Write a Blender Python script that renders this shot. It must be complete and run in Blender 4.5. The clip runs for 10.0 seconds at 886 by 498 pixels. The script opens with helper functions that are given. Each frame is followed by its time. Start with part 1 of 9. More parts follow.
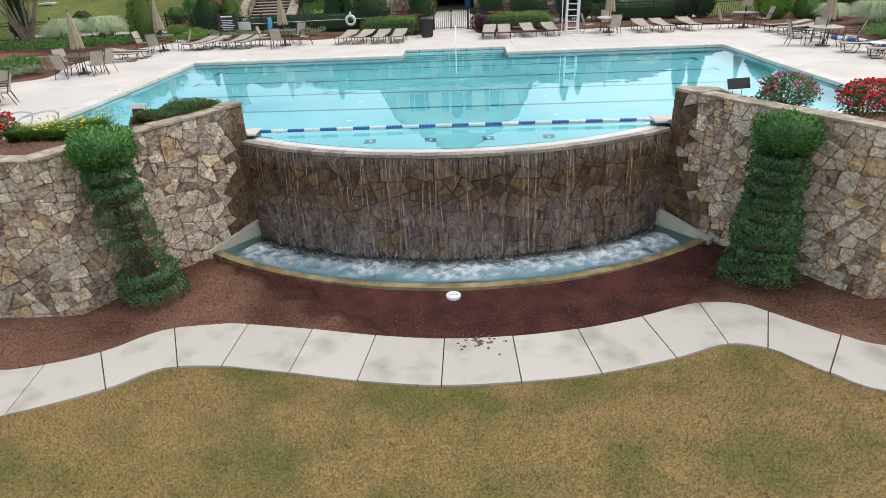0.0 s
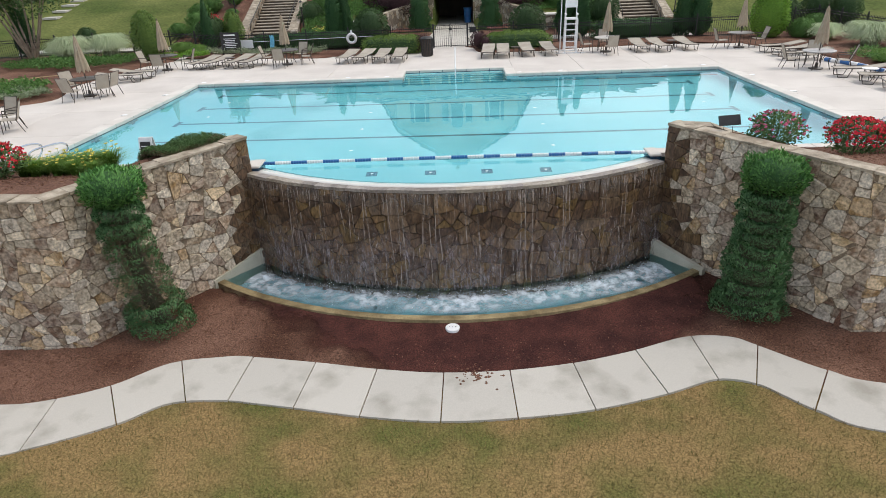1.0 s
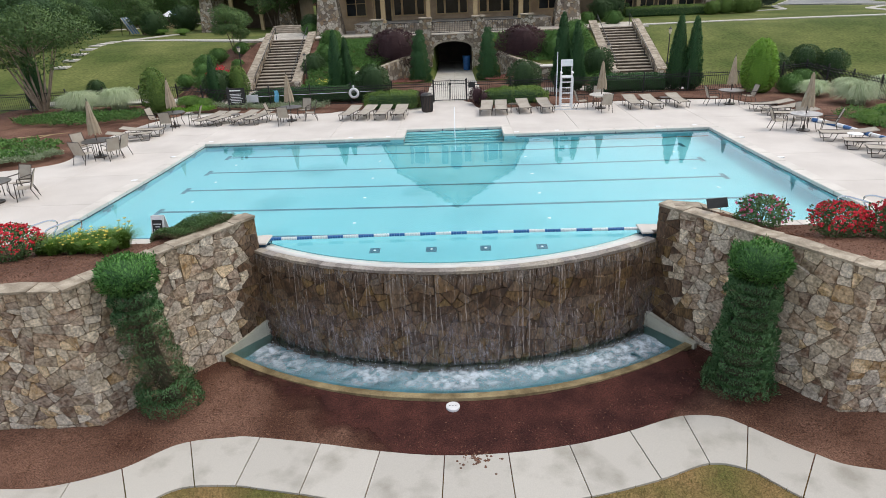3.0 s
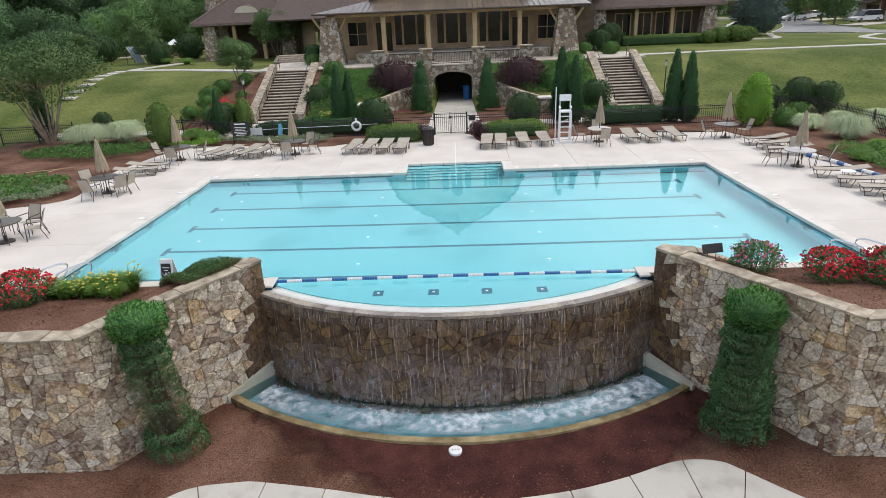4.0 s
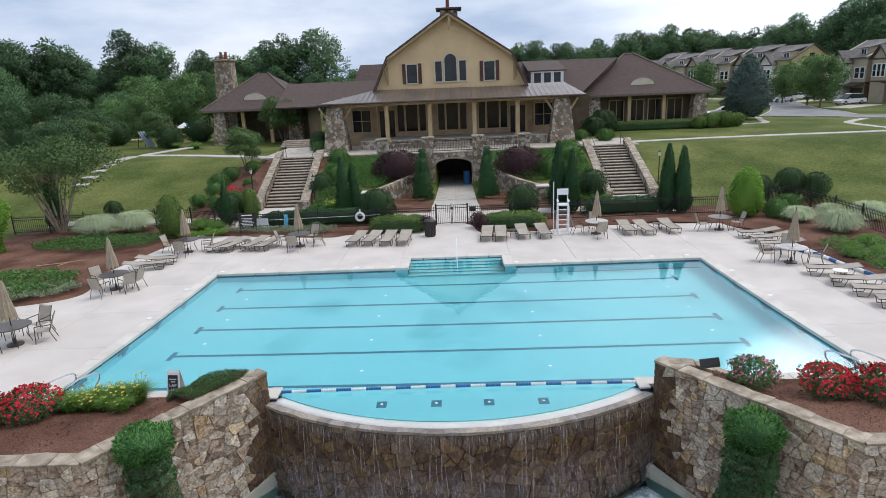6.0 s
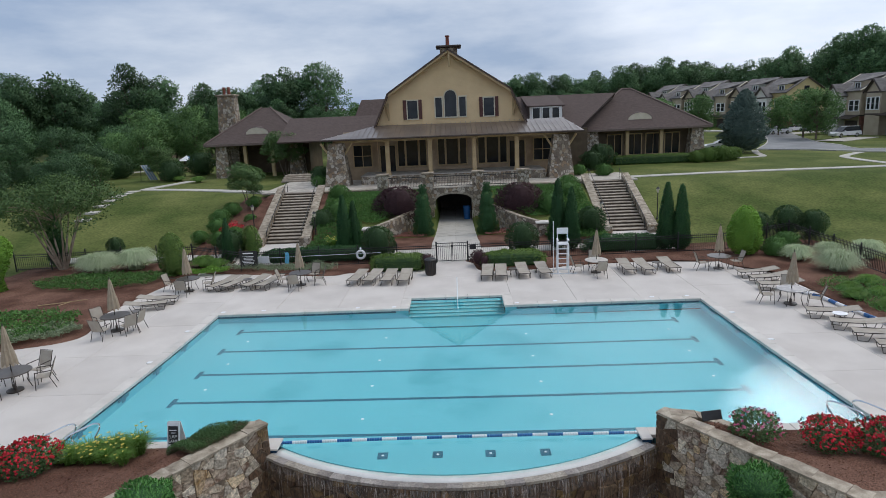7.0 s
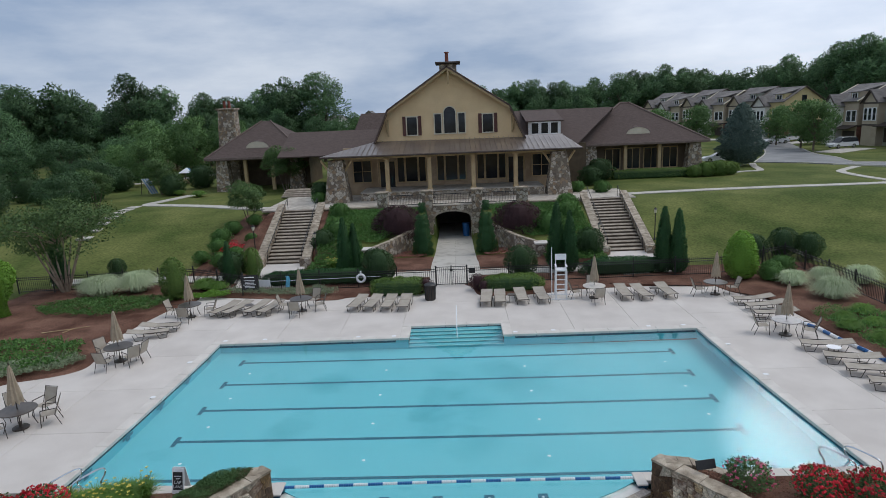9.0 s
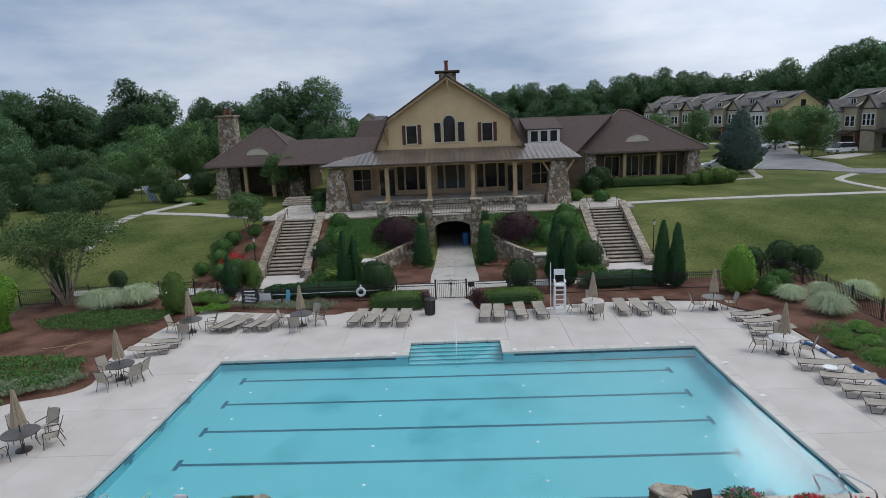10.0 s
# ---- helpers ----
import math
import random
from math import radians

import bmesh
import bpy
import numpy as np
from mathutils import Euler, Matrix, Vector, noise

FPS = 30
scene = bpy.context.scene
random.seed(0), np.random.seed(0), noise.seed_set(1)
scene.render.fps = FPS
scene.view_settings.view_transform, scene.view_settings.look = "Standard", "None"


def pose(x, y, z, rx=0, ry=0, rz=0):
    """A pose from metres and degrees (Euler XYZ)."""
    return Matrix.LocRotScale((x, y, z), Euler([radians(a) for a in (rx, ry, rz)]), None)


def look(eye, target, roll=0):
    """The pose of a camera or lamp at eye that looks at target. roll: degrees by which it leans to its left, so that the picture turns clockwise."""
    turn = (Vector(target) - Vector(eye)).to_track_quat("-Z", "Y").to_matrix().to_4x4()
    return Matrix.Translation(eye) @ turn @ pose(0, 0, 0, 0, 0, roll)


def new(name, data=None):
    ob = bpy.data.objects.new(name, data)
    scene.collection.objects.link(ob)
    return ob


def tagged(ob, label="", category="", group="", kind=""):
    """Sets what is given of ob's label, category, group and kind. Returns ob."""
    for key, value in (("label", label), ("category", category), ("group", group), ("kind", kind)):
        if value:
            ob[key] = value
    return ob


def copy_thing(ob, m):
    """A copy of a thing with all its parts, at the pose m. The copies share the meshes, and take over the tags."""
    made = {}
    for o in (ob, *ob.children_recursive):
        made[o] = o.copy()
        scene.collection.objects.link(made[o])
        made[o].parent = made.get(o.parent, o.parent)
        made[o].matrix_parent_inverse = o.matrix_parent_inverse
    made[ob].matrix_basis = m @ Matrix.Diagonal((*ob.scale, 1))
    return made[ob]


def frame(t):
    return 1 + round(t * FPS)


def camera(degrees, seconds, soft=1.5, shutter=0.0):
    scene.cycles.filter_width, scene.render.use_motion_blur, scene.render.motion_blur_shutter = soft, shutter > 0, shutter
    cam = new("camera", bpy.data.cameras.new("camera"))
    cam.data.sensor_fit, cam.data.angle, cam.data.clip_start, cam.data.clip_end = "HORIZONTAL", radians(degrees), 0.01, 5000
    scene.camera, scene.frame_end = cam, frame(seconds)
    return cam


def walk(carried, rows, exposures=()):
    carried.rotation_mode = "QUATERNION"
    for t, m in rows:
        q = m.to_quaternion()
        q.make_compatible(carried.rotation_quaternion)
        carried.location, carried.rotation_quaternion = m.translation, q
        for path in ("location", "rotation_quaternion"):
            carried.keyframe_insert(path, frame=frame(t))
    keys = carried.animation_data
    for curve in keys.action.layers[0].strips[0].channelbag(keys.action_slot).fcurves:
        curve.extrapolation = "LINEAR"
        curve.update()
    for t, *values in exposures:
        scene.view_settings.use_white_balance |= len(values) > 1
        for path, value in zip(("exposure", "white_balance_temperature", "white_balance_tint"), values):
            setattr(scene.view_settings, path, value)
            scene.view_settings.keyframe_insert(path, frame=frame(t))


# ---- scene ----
cam = camera(71.9, 10.0, soft=0.6)
PATH = [
    (0, (0.195, -27.409, 4.009), (0.126, -25.612, 3.133), -2.4),
    (0.5, (0.191, -27.44, 4.393), (0.123, -25.642, 3.52), -2.4),
    (1, (0.24, -27.467, 4.789), (0.171, -25.666, 3.923), -2.4),
    (1.5, (0.284, -27.483, 5.129), (0.215, -25.678, 4.272), -2.4),
    (2, (0.288, -27.461, 5.486), (0.221, -25.649, 4.64), -2.4),
    (2.5, (0.285, -27.454, 5.798), (0.219, -25.629, 4.982), -2.4),
    (4, (0.253, -27.578, 6.881), (0.189, -25.715, 6.157), -2.5),
    (4.5, (0.256, -27.629, 7.203), (0.193, -25.754, 6.511), -2.5),
    (5, (0.242, -27.656, 7.552), (0.182, -25.762, 6.912), -2.5),
    (5.5, (0.249, -27.683, 7.858), (0.19, -25.77, 7.279), -2.5),
    (6, (0.249, -27.67, 8.194), (0.191, -25.738, 7.682), -2.5),
    (7.5, (0.225, -27.65, 9.172), (0.172, -25.694, 8.758), -2.5),
    (8, (0.219, -27.657, 9.491), (0.166, -25.701, 9.076), -2.5),
    (8.5, (0.242, -27.674, 9.815), (0.19, -25.719, 9.399), -2.5),
    (9, (0.283, -27.713, 10.22), (0.232, -25.758, 9.802), -2.5),
    (9.5, (0.314, -27.716, 10.671), (0.263, -25.761, 10.252), -2.5),
    (10, (0.329, -27.716, 11.099), (0.279, -25.761, 10.681), -2.5),
]
walk(cam, [(t, look(eye, target, roll)) for t, eye, target, roll in PATH],
     exposures=[(0, 0.36, 7150, 12), (1.5, 0.20, 7100, 12), (4.5, 0.28, 6950, 13), (5.5, 0.24, 6750, 13), (7.5, -0.36, 6450, 11), (10, -0.40, 6450, 11)])

# world: overcast sky, brighter towards the hidden sun on the right
SUN_EL, SUN_AZ = radians(62), radians(85)
world = bpy.data.worlds.new("overcast_sky")
scene.world = world
world.use_nodes = True
wn, wl = world.node_tree.nodes, world.node_tree.links
wn.clear()


def wnode(kind, **sets):
    n = wn.new(kind)
    for k, v in sets.items():
        if k in n.inputs:
            n.inputs[k].default_value = v
    return n


sky = wn.new("ShaderNodeTexSky")
sky.sky_type, sky.sun_disc = "NISHITA", False
sky.sun_elevation, sky.sun_rotation = SUN_EL, SUN_AZ
w_co = wn.new("ShaderNodeTexCoord")
w_map = wn.new("ShaderNodeMapping")
w_map.inputs["Scale"].default_value = (1.5, 1.5, 5.0)
wl.new(w_co.outputs["Generated"], w_map.inputs["Vector"])
w_n1 = wnode("ShaderNodeTexNoise", Scale=1.6, Detail=7.0, Roughness=0.55)
w_n1.noise_dimensions = "3D"
wl.new(w_map.outputs["Vector"], w_n1.inputs["Vector"])
w_ramp = wn.new("ShaderNodeValToRGB")
w_ramp.color_ramp.elements[0].position, w_ramp.color_ramp.elements[0].color = 0.38, (0.40, 0.525, 0.73, 1)
w_ramp.color_ramp.elements[1].position, w_ramp.color_ramp.elements[1].color = 0.62, (0.78, 0.87, 1.0, 1)
wl.new(w_n1.outputs["Fac"], w_ramp.inputs["Fac"])
# glow of the veiled sun: a broad pale veil and a bright break in the cloud
w_add = w_ramp.outputs["Color"]
for way, lo, gain in (((0.50, 0.78, 0.40), 0.85, 0.55), ((0.462, 0.767, 0.445), 0.9925, 8.0)):
    w_dot = wn.new("ShaderNodeVectorMath")
    w_dot.operation = "DOT_PRODUCT"
    w_dot.inputs[1].default_value = Vector(way).normalized()
    wl.new(w_co.outputs["Generated"], w_dot.inputs[0])
    w_glow = wn.new("ShaderNodeMapRange")
    w_glow.interpolation_type = "SMOOTHSTEP"
    w_glow.inputs["From Min"].default_value, w_glow.inputs["From Max"].default_value = lo, 1.0
    w_glow.inputs["To Min"].default_value, w_glow.inputs["To Max"].default_value = 0.0, gain
    wl.new(w_dot.outputs["Value"], w_glow.inputs["Value"])
    w_sum2 = wn.new("ShaderNodeVectorMath")
    w_sum2.operation = "ADD"
    wl.new(w_add, w_sum2.inputs[0])
    wl.new(w_glow.outputs["Result"], w_sum2.inputs[1])
    w_add = w_sum2.outputs["Vector"]
w_b1 = wnode("ShaderNodeBackground", Strength=0.05)
wl.new(sky.outputs["Color"], w_b1.inputs["Color"])
w_b2 = wnode("ShaderNodeBackground", Strength=1.12)
wl.new(w_add, w_b2.inputs["Color"])
w_sum = wn.new("ShaderNodeMixShader")
w_sum.inputs[0].default_value = 0.85
wl.new(w_b1.outputs[0], w_sum.inputs[1])
wl.new(w_b2.outputs[0], w_sum.inputs[2])
w_out = wn.new("ShaderNodeOutputWorld")
wl.new(w_sum.outputs[0], w_out.inputs["Surface"])

sun = new("sun", bpy.data.lights.new("sun", "SUN"))
sun.data.energy, sun.data.angle, sun.data.color = 1.5, radians(35), (1.0, 0.96, 0.9)
sun.matrix_world = look((40 * math.sin(SUN_AZ) * math.cos(SUN_EL), 40 * math.cos(SUN_AZ) * math.cos(SUN_EL), 40 * math.sin(SUN_EL)), (0, 0, 0))


# ---- materials ----
def mat(name, c1, c2, scale=3.0, rough=0.75, bump=0.15, fine=40.0, metal=0.0, grain=0.25, rnd=0.0, island=0.0,
        space="object", spec=0.5, squash=(1, 1, 1), edges=(0.35, 0.65), coat=0.0):
    """Two-scale noise material: broad stains c1-c2, fine grain, relief, spread by piece."""
    m = bpy.data.materials.new(name)
    m.use_nodes = True
    n, l = m.node_tree.nodes, m.node_tree.links
    b = n["Principled BSDF"]
    b.inputs["Roughness"].default_value, b.inputs["Metallic"].default_value = rough, metal
    b.inputs["Specular IOR Level"].default_value = spec
    b.inputs["Coat Weight"].default_value = coat
    if space == "world":
        co = n.new("ShaderNodeNewGeometry").outputs["Position"]
    else:
        co = n.new("ShaderNodeTexCoord").outputs["Object"]
    mp = n.new("ShaderNodeMapping")
    mp.inputs["Scale"].default_value = squash
    l.new(co, mp.inputs["Vector"])
    if rnd and space != "world":
        info = n.new("ShaderNodeObjectInfo")
        sc = n.new("ShaderNodeMath")
        sc.operation = "MULTIPLY"
        sc.inputs[1].default_value = 37.0
        l.new(info.outputs["Random"], sc.inputs[0])
        l.new(sc.outputs[0], mp.inputs["Location"])
    n1 = n.new("ShaderNodeTexNoise")
    n1.inputs["Scale"].default_value, n1.inputs["Detail"].default_value = scale, 5
    l.new(mp.outputs[0], n1.inputs["Vector"])
    ramp = n.new("ShaderNodeValToRGB")
    e = ramp.color_ramp.elements
    e[0].position, e[0].color = edges[0], (*c1, 1)
    e[1].position, e[1].color = edges[1], (*c2, 1)
    l.new(n1.outputs["Fac"], ramp.inputs["Fac"])
    n2 = n.new("ShaderNodeTexNoise")
    n2.inputs["Scale"].default_value, n2.inputs["Detail"].default_value = fine, 3
    l.new(mp.outputs[0], n2.inputs["Vector"])
    val = n.new("ShaderNodeMapRange")
    val.inputs["From Min"].default_value, val.inputs["From Max"].default_value = 0.3, 0.7
    val.inputs["To Min"].default_value, val.inputs["To Max"].default_value = 1 - grain, 1 + grain
    l.new(n2.outputs["Fac"], val.inputs["Value"])
    hsv = n.new("ShaderNodeHueSaturation")
    l.new(ramp.outputs["Color"], hsv.inputs["Color"])
    value = val.outputs["Result"]
    for amount, kind, out in ((rnd, "ShaderNodeObjectInfo", "Random"), (island, "ShaderNodeNewGeometry", "Random Per Island")):
        if amount:
            src = n.new(kind)
            mr = n.new("ShaderNodeMapRange")
            mr.inputs["To Min"].default_value, mr.inputs["To Max"].default_value = 1 - amount, 1 + amount
            l.new(src.outputs[out], mr.inputs["Value"])
            mul = n.new("ShaderNodeMath")
            mul.operation = "MULTIPLY"
            l.new(value, mul.inputs[0])
            l.new(mr.outputs["Result"], mul.inputs[1])
            value = mul.outputs[0]
    l.new(value, hsv.inputs["Value"])
    l.new(hsv.outputs["Color"], b.inputs["Base Color"])
    if bump:
        bp = n.new("ShaderNodeBump")
        bp.inputs["Strength"].default_value, bp.inputs["Distance"].default_value = bump, 0.02
        l.new(n2.outputs["Fac"], bp.inputs["Height"])
        l.new(bp.outputs["Normal"], b.inputs["Normal"])
    return m


def palette(m, stops, by="Random", source="ShaderNodeObjectInfo", mix=0.75):
    """Tints a material from piece to piece along a ramp of colours."""
    n, l = m.node_tree.nodes, m.node_tree.links
    hsv = next(x for x in n if x.type == "HUE_SAT")
    old = hsv.inputs["Color"].links[0].from_socket
    src = n.new(source)
    ramp = n.new("ShaderNodeValToRGB")
    ramp.color_ramp.interpolation = "CONSTANT"
    while len(ramp.color_ramp.elements) < len(stops):
        ramp.color_ramp.elements.new(0.5)
    for i, c in enumerate(stops):
        ramp.color_ramp.elements[i].position = i / len(stops)
        ramp.color_ramp.elements[i].color = (*c, 1)
    l.new(src.outputs[by], ramp.inputs["Fac"])
    mx = n.new("ShaderNodeMix")
    mx.data_type = "RGBA"
    mx.inputs["Factor"].default_value = mix
    l.new(old, mx.inputs["A"])
    l.new(ramp.outputs["Color"], mx.inputs["B"])
    l.new(mx.outputs["Result"], hsv.inputs["Color"])
    return m


def leaf_mat(name, c1, c2, rough=0.6, plant=0.12):
    """Leaves: colour from leaf to leaf, some light through them."""
    m = bpy.data.materials.new(name)
    m.use_nodes = True
    n, l = m.node_tree.nodes, m.node_tree.links
    b = n["Principled BSDF"]
    b.inputs["Roughness"].default_value = rough
    b.inputs["Specular IOR Level"].default_value = 0.3
    g = n.new("ShaderNodeNewGeometry")
    nz = n.new("ShaderNodeTexNoise")
    nz.inputs["Scale"].default_value = 0.9
    l.new(g.outputs["Position"], nz.inputs["Vector"])
    ad = n.new("ShaderNodeMath")
    ad.operation = "MULTIPLY_ADD"
    ad.inputs[1].default_value, ad.inputs[2].default_value = 0.7, -0.1
    l.new(g.outputs["Random Per Island"], ad.inputs[0])
    ad2 = n.new("ShaderNodeMath")
    ad2.operation = "MULTIPLY_ADD"
    ad2.inputs[1].default_value = 0.4
    l.new(nz.outputs["Fac"], ad2.inputs[0])
    l.new(ad.outputs[0], ad2.inputs[2])
    ramp = n.new("ShaderNodeValToRGB")
    ramp.color_ramp.elements[0].color, ramp.color_ramp.elements[1].color = (*c1, 1), (*c2, 1)
    l.new(ad2.outputs[0], ramp.inputs["Fac"])
    info = n.new("ShaderNodeObjectInfo")
    own = n.new("ShaderNodeMapRange")
    own.inputs["To Min"].default_value, own.inputs["To Max"].default_value = 1 - plant, 1 + plant
    l.new(info.outputs["Random"], own.inputs["Value"])
    hue = n.new("ShaderNodeHueSaturation")
    l.new(own.outputs["Result"], hue.inputs["Value"])
    l.new(ramp.outputs["Color"], hue.inputs["Color"])
    l.new(hue.outputs["Color"], b.inputs["Base Color"])
    tr = n.new("ShaderNodeBsdfTranslucent")
    l.new(hue.outputs["Color"], tr.inputs["Color"])
    mx = n.new("ShaderNodeMixShader")
    mx.inputs[0].default_value = 0.25
    l.new(b.outputs[0], mx.inputs[1])
    l.new(tr.outputs[0], mx.inputs[2])
    l.new(mx.outputs[0], n["Material Output"].inputs["Surface"])
    return m


def water_mat(name, tint, ripple_scale, ripple, rough=0.02):
    """Clear water: Fresnel gloss over a tinted see-through surface."""
    m = bpy.data.materials.new(name)
    m.use_nodes = True
    n, l = m.node_tree.nodes, m.node_tree.links
    n.remove(n["Principled BSDF"])
    tr = n.new("ShaderNodeBsdfTransparent")
    tr.inputs["Color"].default_value = (*tint, 1)
    gl = n.new("ShaderNodeBsdfGlossy")
    gl.inputs["Roughness"].default_value = rough
    fr = n.new("ShaderNodeFresnel")
    fr.inputs["IOR"].default_value = 1.33
    g = n.new("ShaderNodeNewGeometry")
    nz = n.new("ShaderNodeTexNoise")
    nz.inputs["Scale"].default_value, nz.inputs["Detail"].default_value = ripple_scale, 2
    l.new(g.outputs["Position"], nz.inputs["Vector"])
    bp = n.new("ShaderNodeBump")
    bp.inputs["Strength"].default_value, bp.inputs["Distance"].default_value = ripple, 0.05
    l.new(nz.outputs["Fac"], bp.inputs["Height"])
    l.new(bp.outputs["Normal"], gl.inputs["Normal"])
    l.new(bp.outputs["Normal"], fr.inputs["Normal"])
    mx = n.new("ShaderNodeMixShader")
    l.new(fr.outputs[0], mx.inputs[0])
    l.new(tr.outputs[0], mx.inputs[1])
    l.new(gl.outputs[0], mx.inputs[2])
    l.new(mx.outputs[0], n["Material Output"].inputs["Surface"])
    return m


def deep_water(name, tint, ripple_scale, ripple):
    """Refracting clear water with a slight swell."""
    m = bpy.data.materials.new(name)
    m.use_nodes = True
    n, l = m.node_tree.nodes, m.node_tree.links
    n.remove(n["Principled BSDF"])
    gl = n.new("ShaderNodeBsdfGlass")
    gl.inputs["Color"].default_value, gl.inputs["IOR"].default_value, gl.inputs["Roughness"].default_value = (*tint, 1), 1.33, 0.0
    g = n.new("ShaderNodeNewGeometry")
    nz = n.new("ShaderNodeTexNoise")
    nz.inputs["Scale"].default_value, nz.inputs["Detail"].default_value = ripple_scale, 2
    l.new(g.outputs["Position"], nz.inputs["Vector"])
    bp = n.new("ShaderNodeBump")
    bp.inputs["Strength"].default_value, bp.inputs["Distance"].default_value = ripple, 0.05
    l.new(nz.outputs["Fac"], bp.inputs["Height"])
    l.new(bp.outputs["Normal"], gl.inputs["Normal"])
    l.new(gl.outputs[0], n["Material Output"].inputs["Surface"])
    return m


def foam_mat(name, cover, scale, stretch=(1, 1, 1), bright=0.85, patch=0.1, tint=(0.95, 1.01, 1.06), spread=0.30, detail=6, rough=0.7):
    """White water: scattered patches of foam over nothing."""
    m = bpy.data.materials.new(name)
    m.use_nodes = True
    n, l = m.node_tree.nodes, m.node_tree.links
    b = n["Principled BSDF"]
    b.inputs["Base Color"].default_value = (*(min(1.0, bright * c) for c in tint), 1)
    b.inputs["Roughness"].default_value = 0.35
    g = n.new("ShaderNodeTexCoord")
    mp = n.new("ShaderNodeMapping")
    mp.inputs["Scale"].default_value = stretch
    l.new(g.outputs["Object"], mp.inputs["Vector"])
    nz = n.new("ShaderNodeTexNoise")
    nz.inputs["Scale"].default_value, nz.inputs["Detail"].default_value = scale, detail
    nz.inputs["Roughness"].default_value = rough
    l.new(mp.outputs[0], nz.inputs["Vector"])
    mr = n.new("ShaderNodeMapRange")
    mr.inputs["From Min"].default_value, mr.inputs["From Max"].default_value = cover, cover + spread
    l.new(nz.outputs["Fac"], mr.inputs["Value"])
    big = n.new("ShaderNodeTexNoise")
    big.inputs["Scale"].default_value, big.inputs["Detail"].default_value = scale * 0.16, 3
    l.new(mp.outputs[0], big.inputs["Vector"])
    mb_ = n.new("ShaderNodeMapRange")
    mb_.inputs["From Min"].default_value, mb_.inputs["From Max"].default_value = 0.36, 0.62
    mb_.inputs["To Min"].default_value = patch
    l.new(big.outputs["Fac"], mb_.inputs["Value"])
    ml = n.new("ShaderNodeMath")
    ml.operation = "MULTIPLY"
    l.new(mr.outputs["Result"], ml.inputs[0])
    l.new(mb_.outputs["Result"], ml.inputs[1])
    l.new(ml.outputs[0], b.inputs["Alpha"])
    return m


M_CONC = mat("deck_concrete", (0.57, 0.52, 0.475), (0.65, 0.60, 0.55), 0.6, 0.85, 0.08, 60, grain=0.06, rnd=0.03, space="world")
M_PATH = mat("path_concrete", (0.35, 0.325, 0.28), (0.51, 0.48, 0.43), 1.3, 0.88, 0.05, 45, grain=0.05, rnd=0.05, space="world", edges=(0.26, 0.48))
M_COPING = mat("coping_concrete", (0.58, 0.535, 0.485), (0.67, 0.625, 0.57), 1.5, 0.75, 0.06, 60, grain=0.05, rnd=0.04, space="world")
M_LAWN = mat("lawn", (0.12, 0.12, 0.038), (0.25, 0.168, 0.074), 0.7, 0.95, 0.7, 26, grain=0.4, space="world", spec=0.1, edges=(0.33, 0.56))
M_LAWN2 = mat("upper_lawn", (0.070, 0.098, 0.024), (0.150, 0.165, 0.052), 0.22, 0.95, 0.6, 5.5, grain=0.28, space="world", spec=0.1)
M_MULCH = mat("bark_mulch", (0.090, 0.042, 0.028), (0.20, 0.108, 0.076), 0.55, 0.95, 1.0, 34, grain=0.65, space="world", spec=0.15)
M_WETMULCH = mat("damp_dark_mulch", (0.040, 0.012, 0.010), (0.085, 0.028, 0.021), 1.5, 0.9, 1.0, 36, grain=0.65, space="world", spec=0.25)
n_, l_ = M_WETMULCH.node_tree.nodes, M_WETMULCH.node_tree.links   # the damp patch thins out at its ragged ends
g_ = n_.new("ShaderNodeNewGeometry")
z_ = n_.new("ShaderNodeTexNoise")
z_.inputs["Scale"].default_value, z_.inputs["Detail"].default_value = 1.3, 6
l_.new(g_.outputs["Position"], z_.inputs["Vector"])
fades = []
for slant, lo, hi in (((1, 1.2, 0), -22.9, -22.0), ((-1, 0.5, 0), -13.9, -12.9)):
    t_ = n_.new("ShaderNodeVectorMath")
    t_.operation = "DOT_PRODUCT"
    t_.inputs[1].default_value = slant
    l_.new(g_.outputs["Position"], t_.inputs[0])
    m_ = n_.new("ShaderNodeMath")
    m_.operation = "MULTIPLY_ADD"
    m_.inputs[1].default_value = 2.4
    l_.new(z_.outputs["Fac"], m_.inputs[0])
    l_.new(t_.outputs["Value"], m_.inputs[2])
    k_ = n_.new("ShaderNodeMapRange")
    k_.inputs["From Min"].default_value, k_.inputs["From Max"].default_value = lo + 1.2, hi + 1.2
    l_.new(m_.outputs[0], k_.inputs["Value"])
    fades.append(k_.outputs["Result"])
m_ = n_.new("ShaderNodeMath")
m_.operation = "MULTIPLY"
l_.new(fades[0], m_.inputs[0])
l_.new(fades[1], m_.inputs[1])
l_.new(m_.outputs[0], n_["Principled BSDF"].inputs["Alpha"])
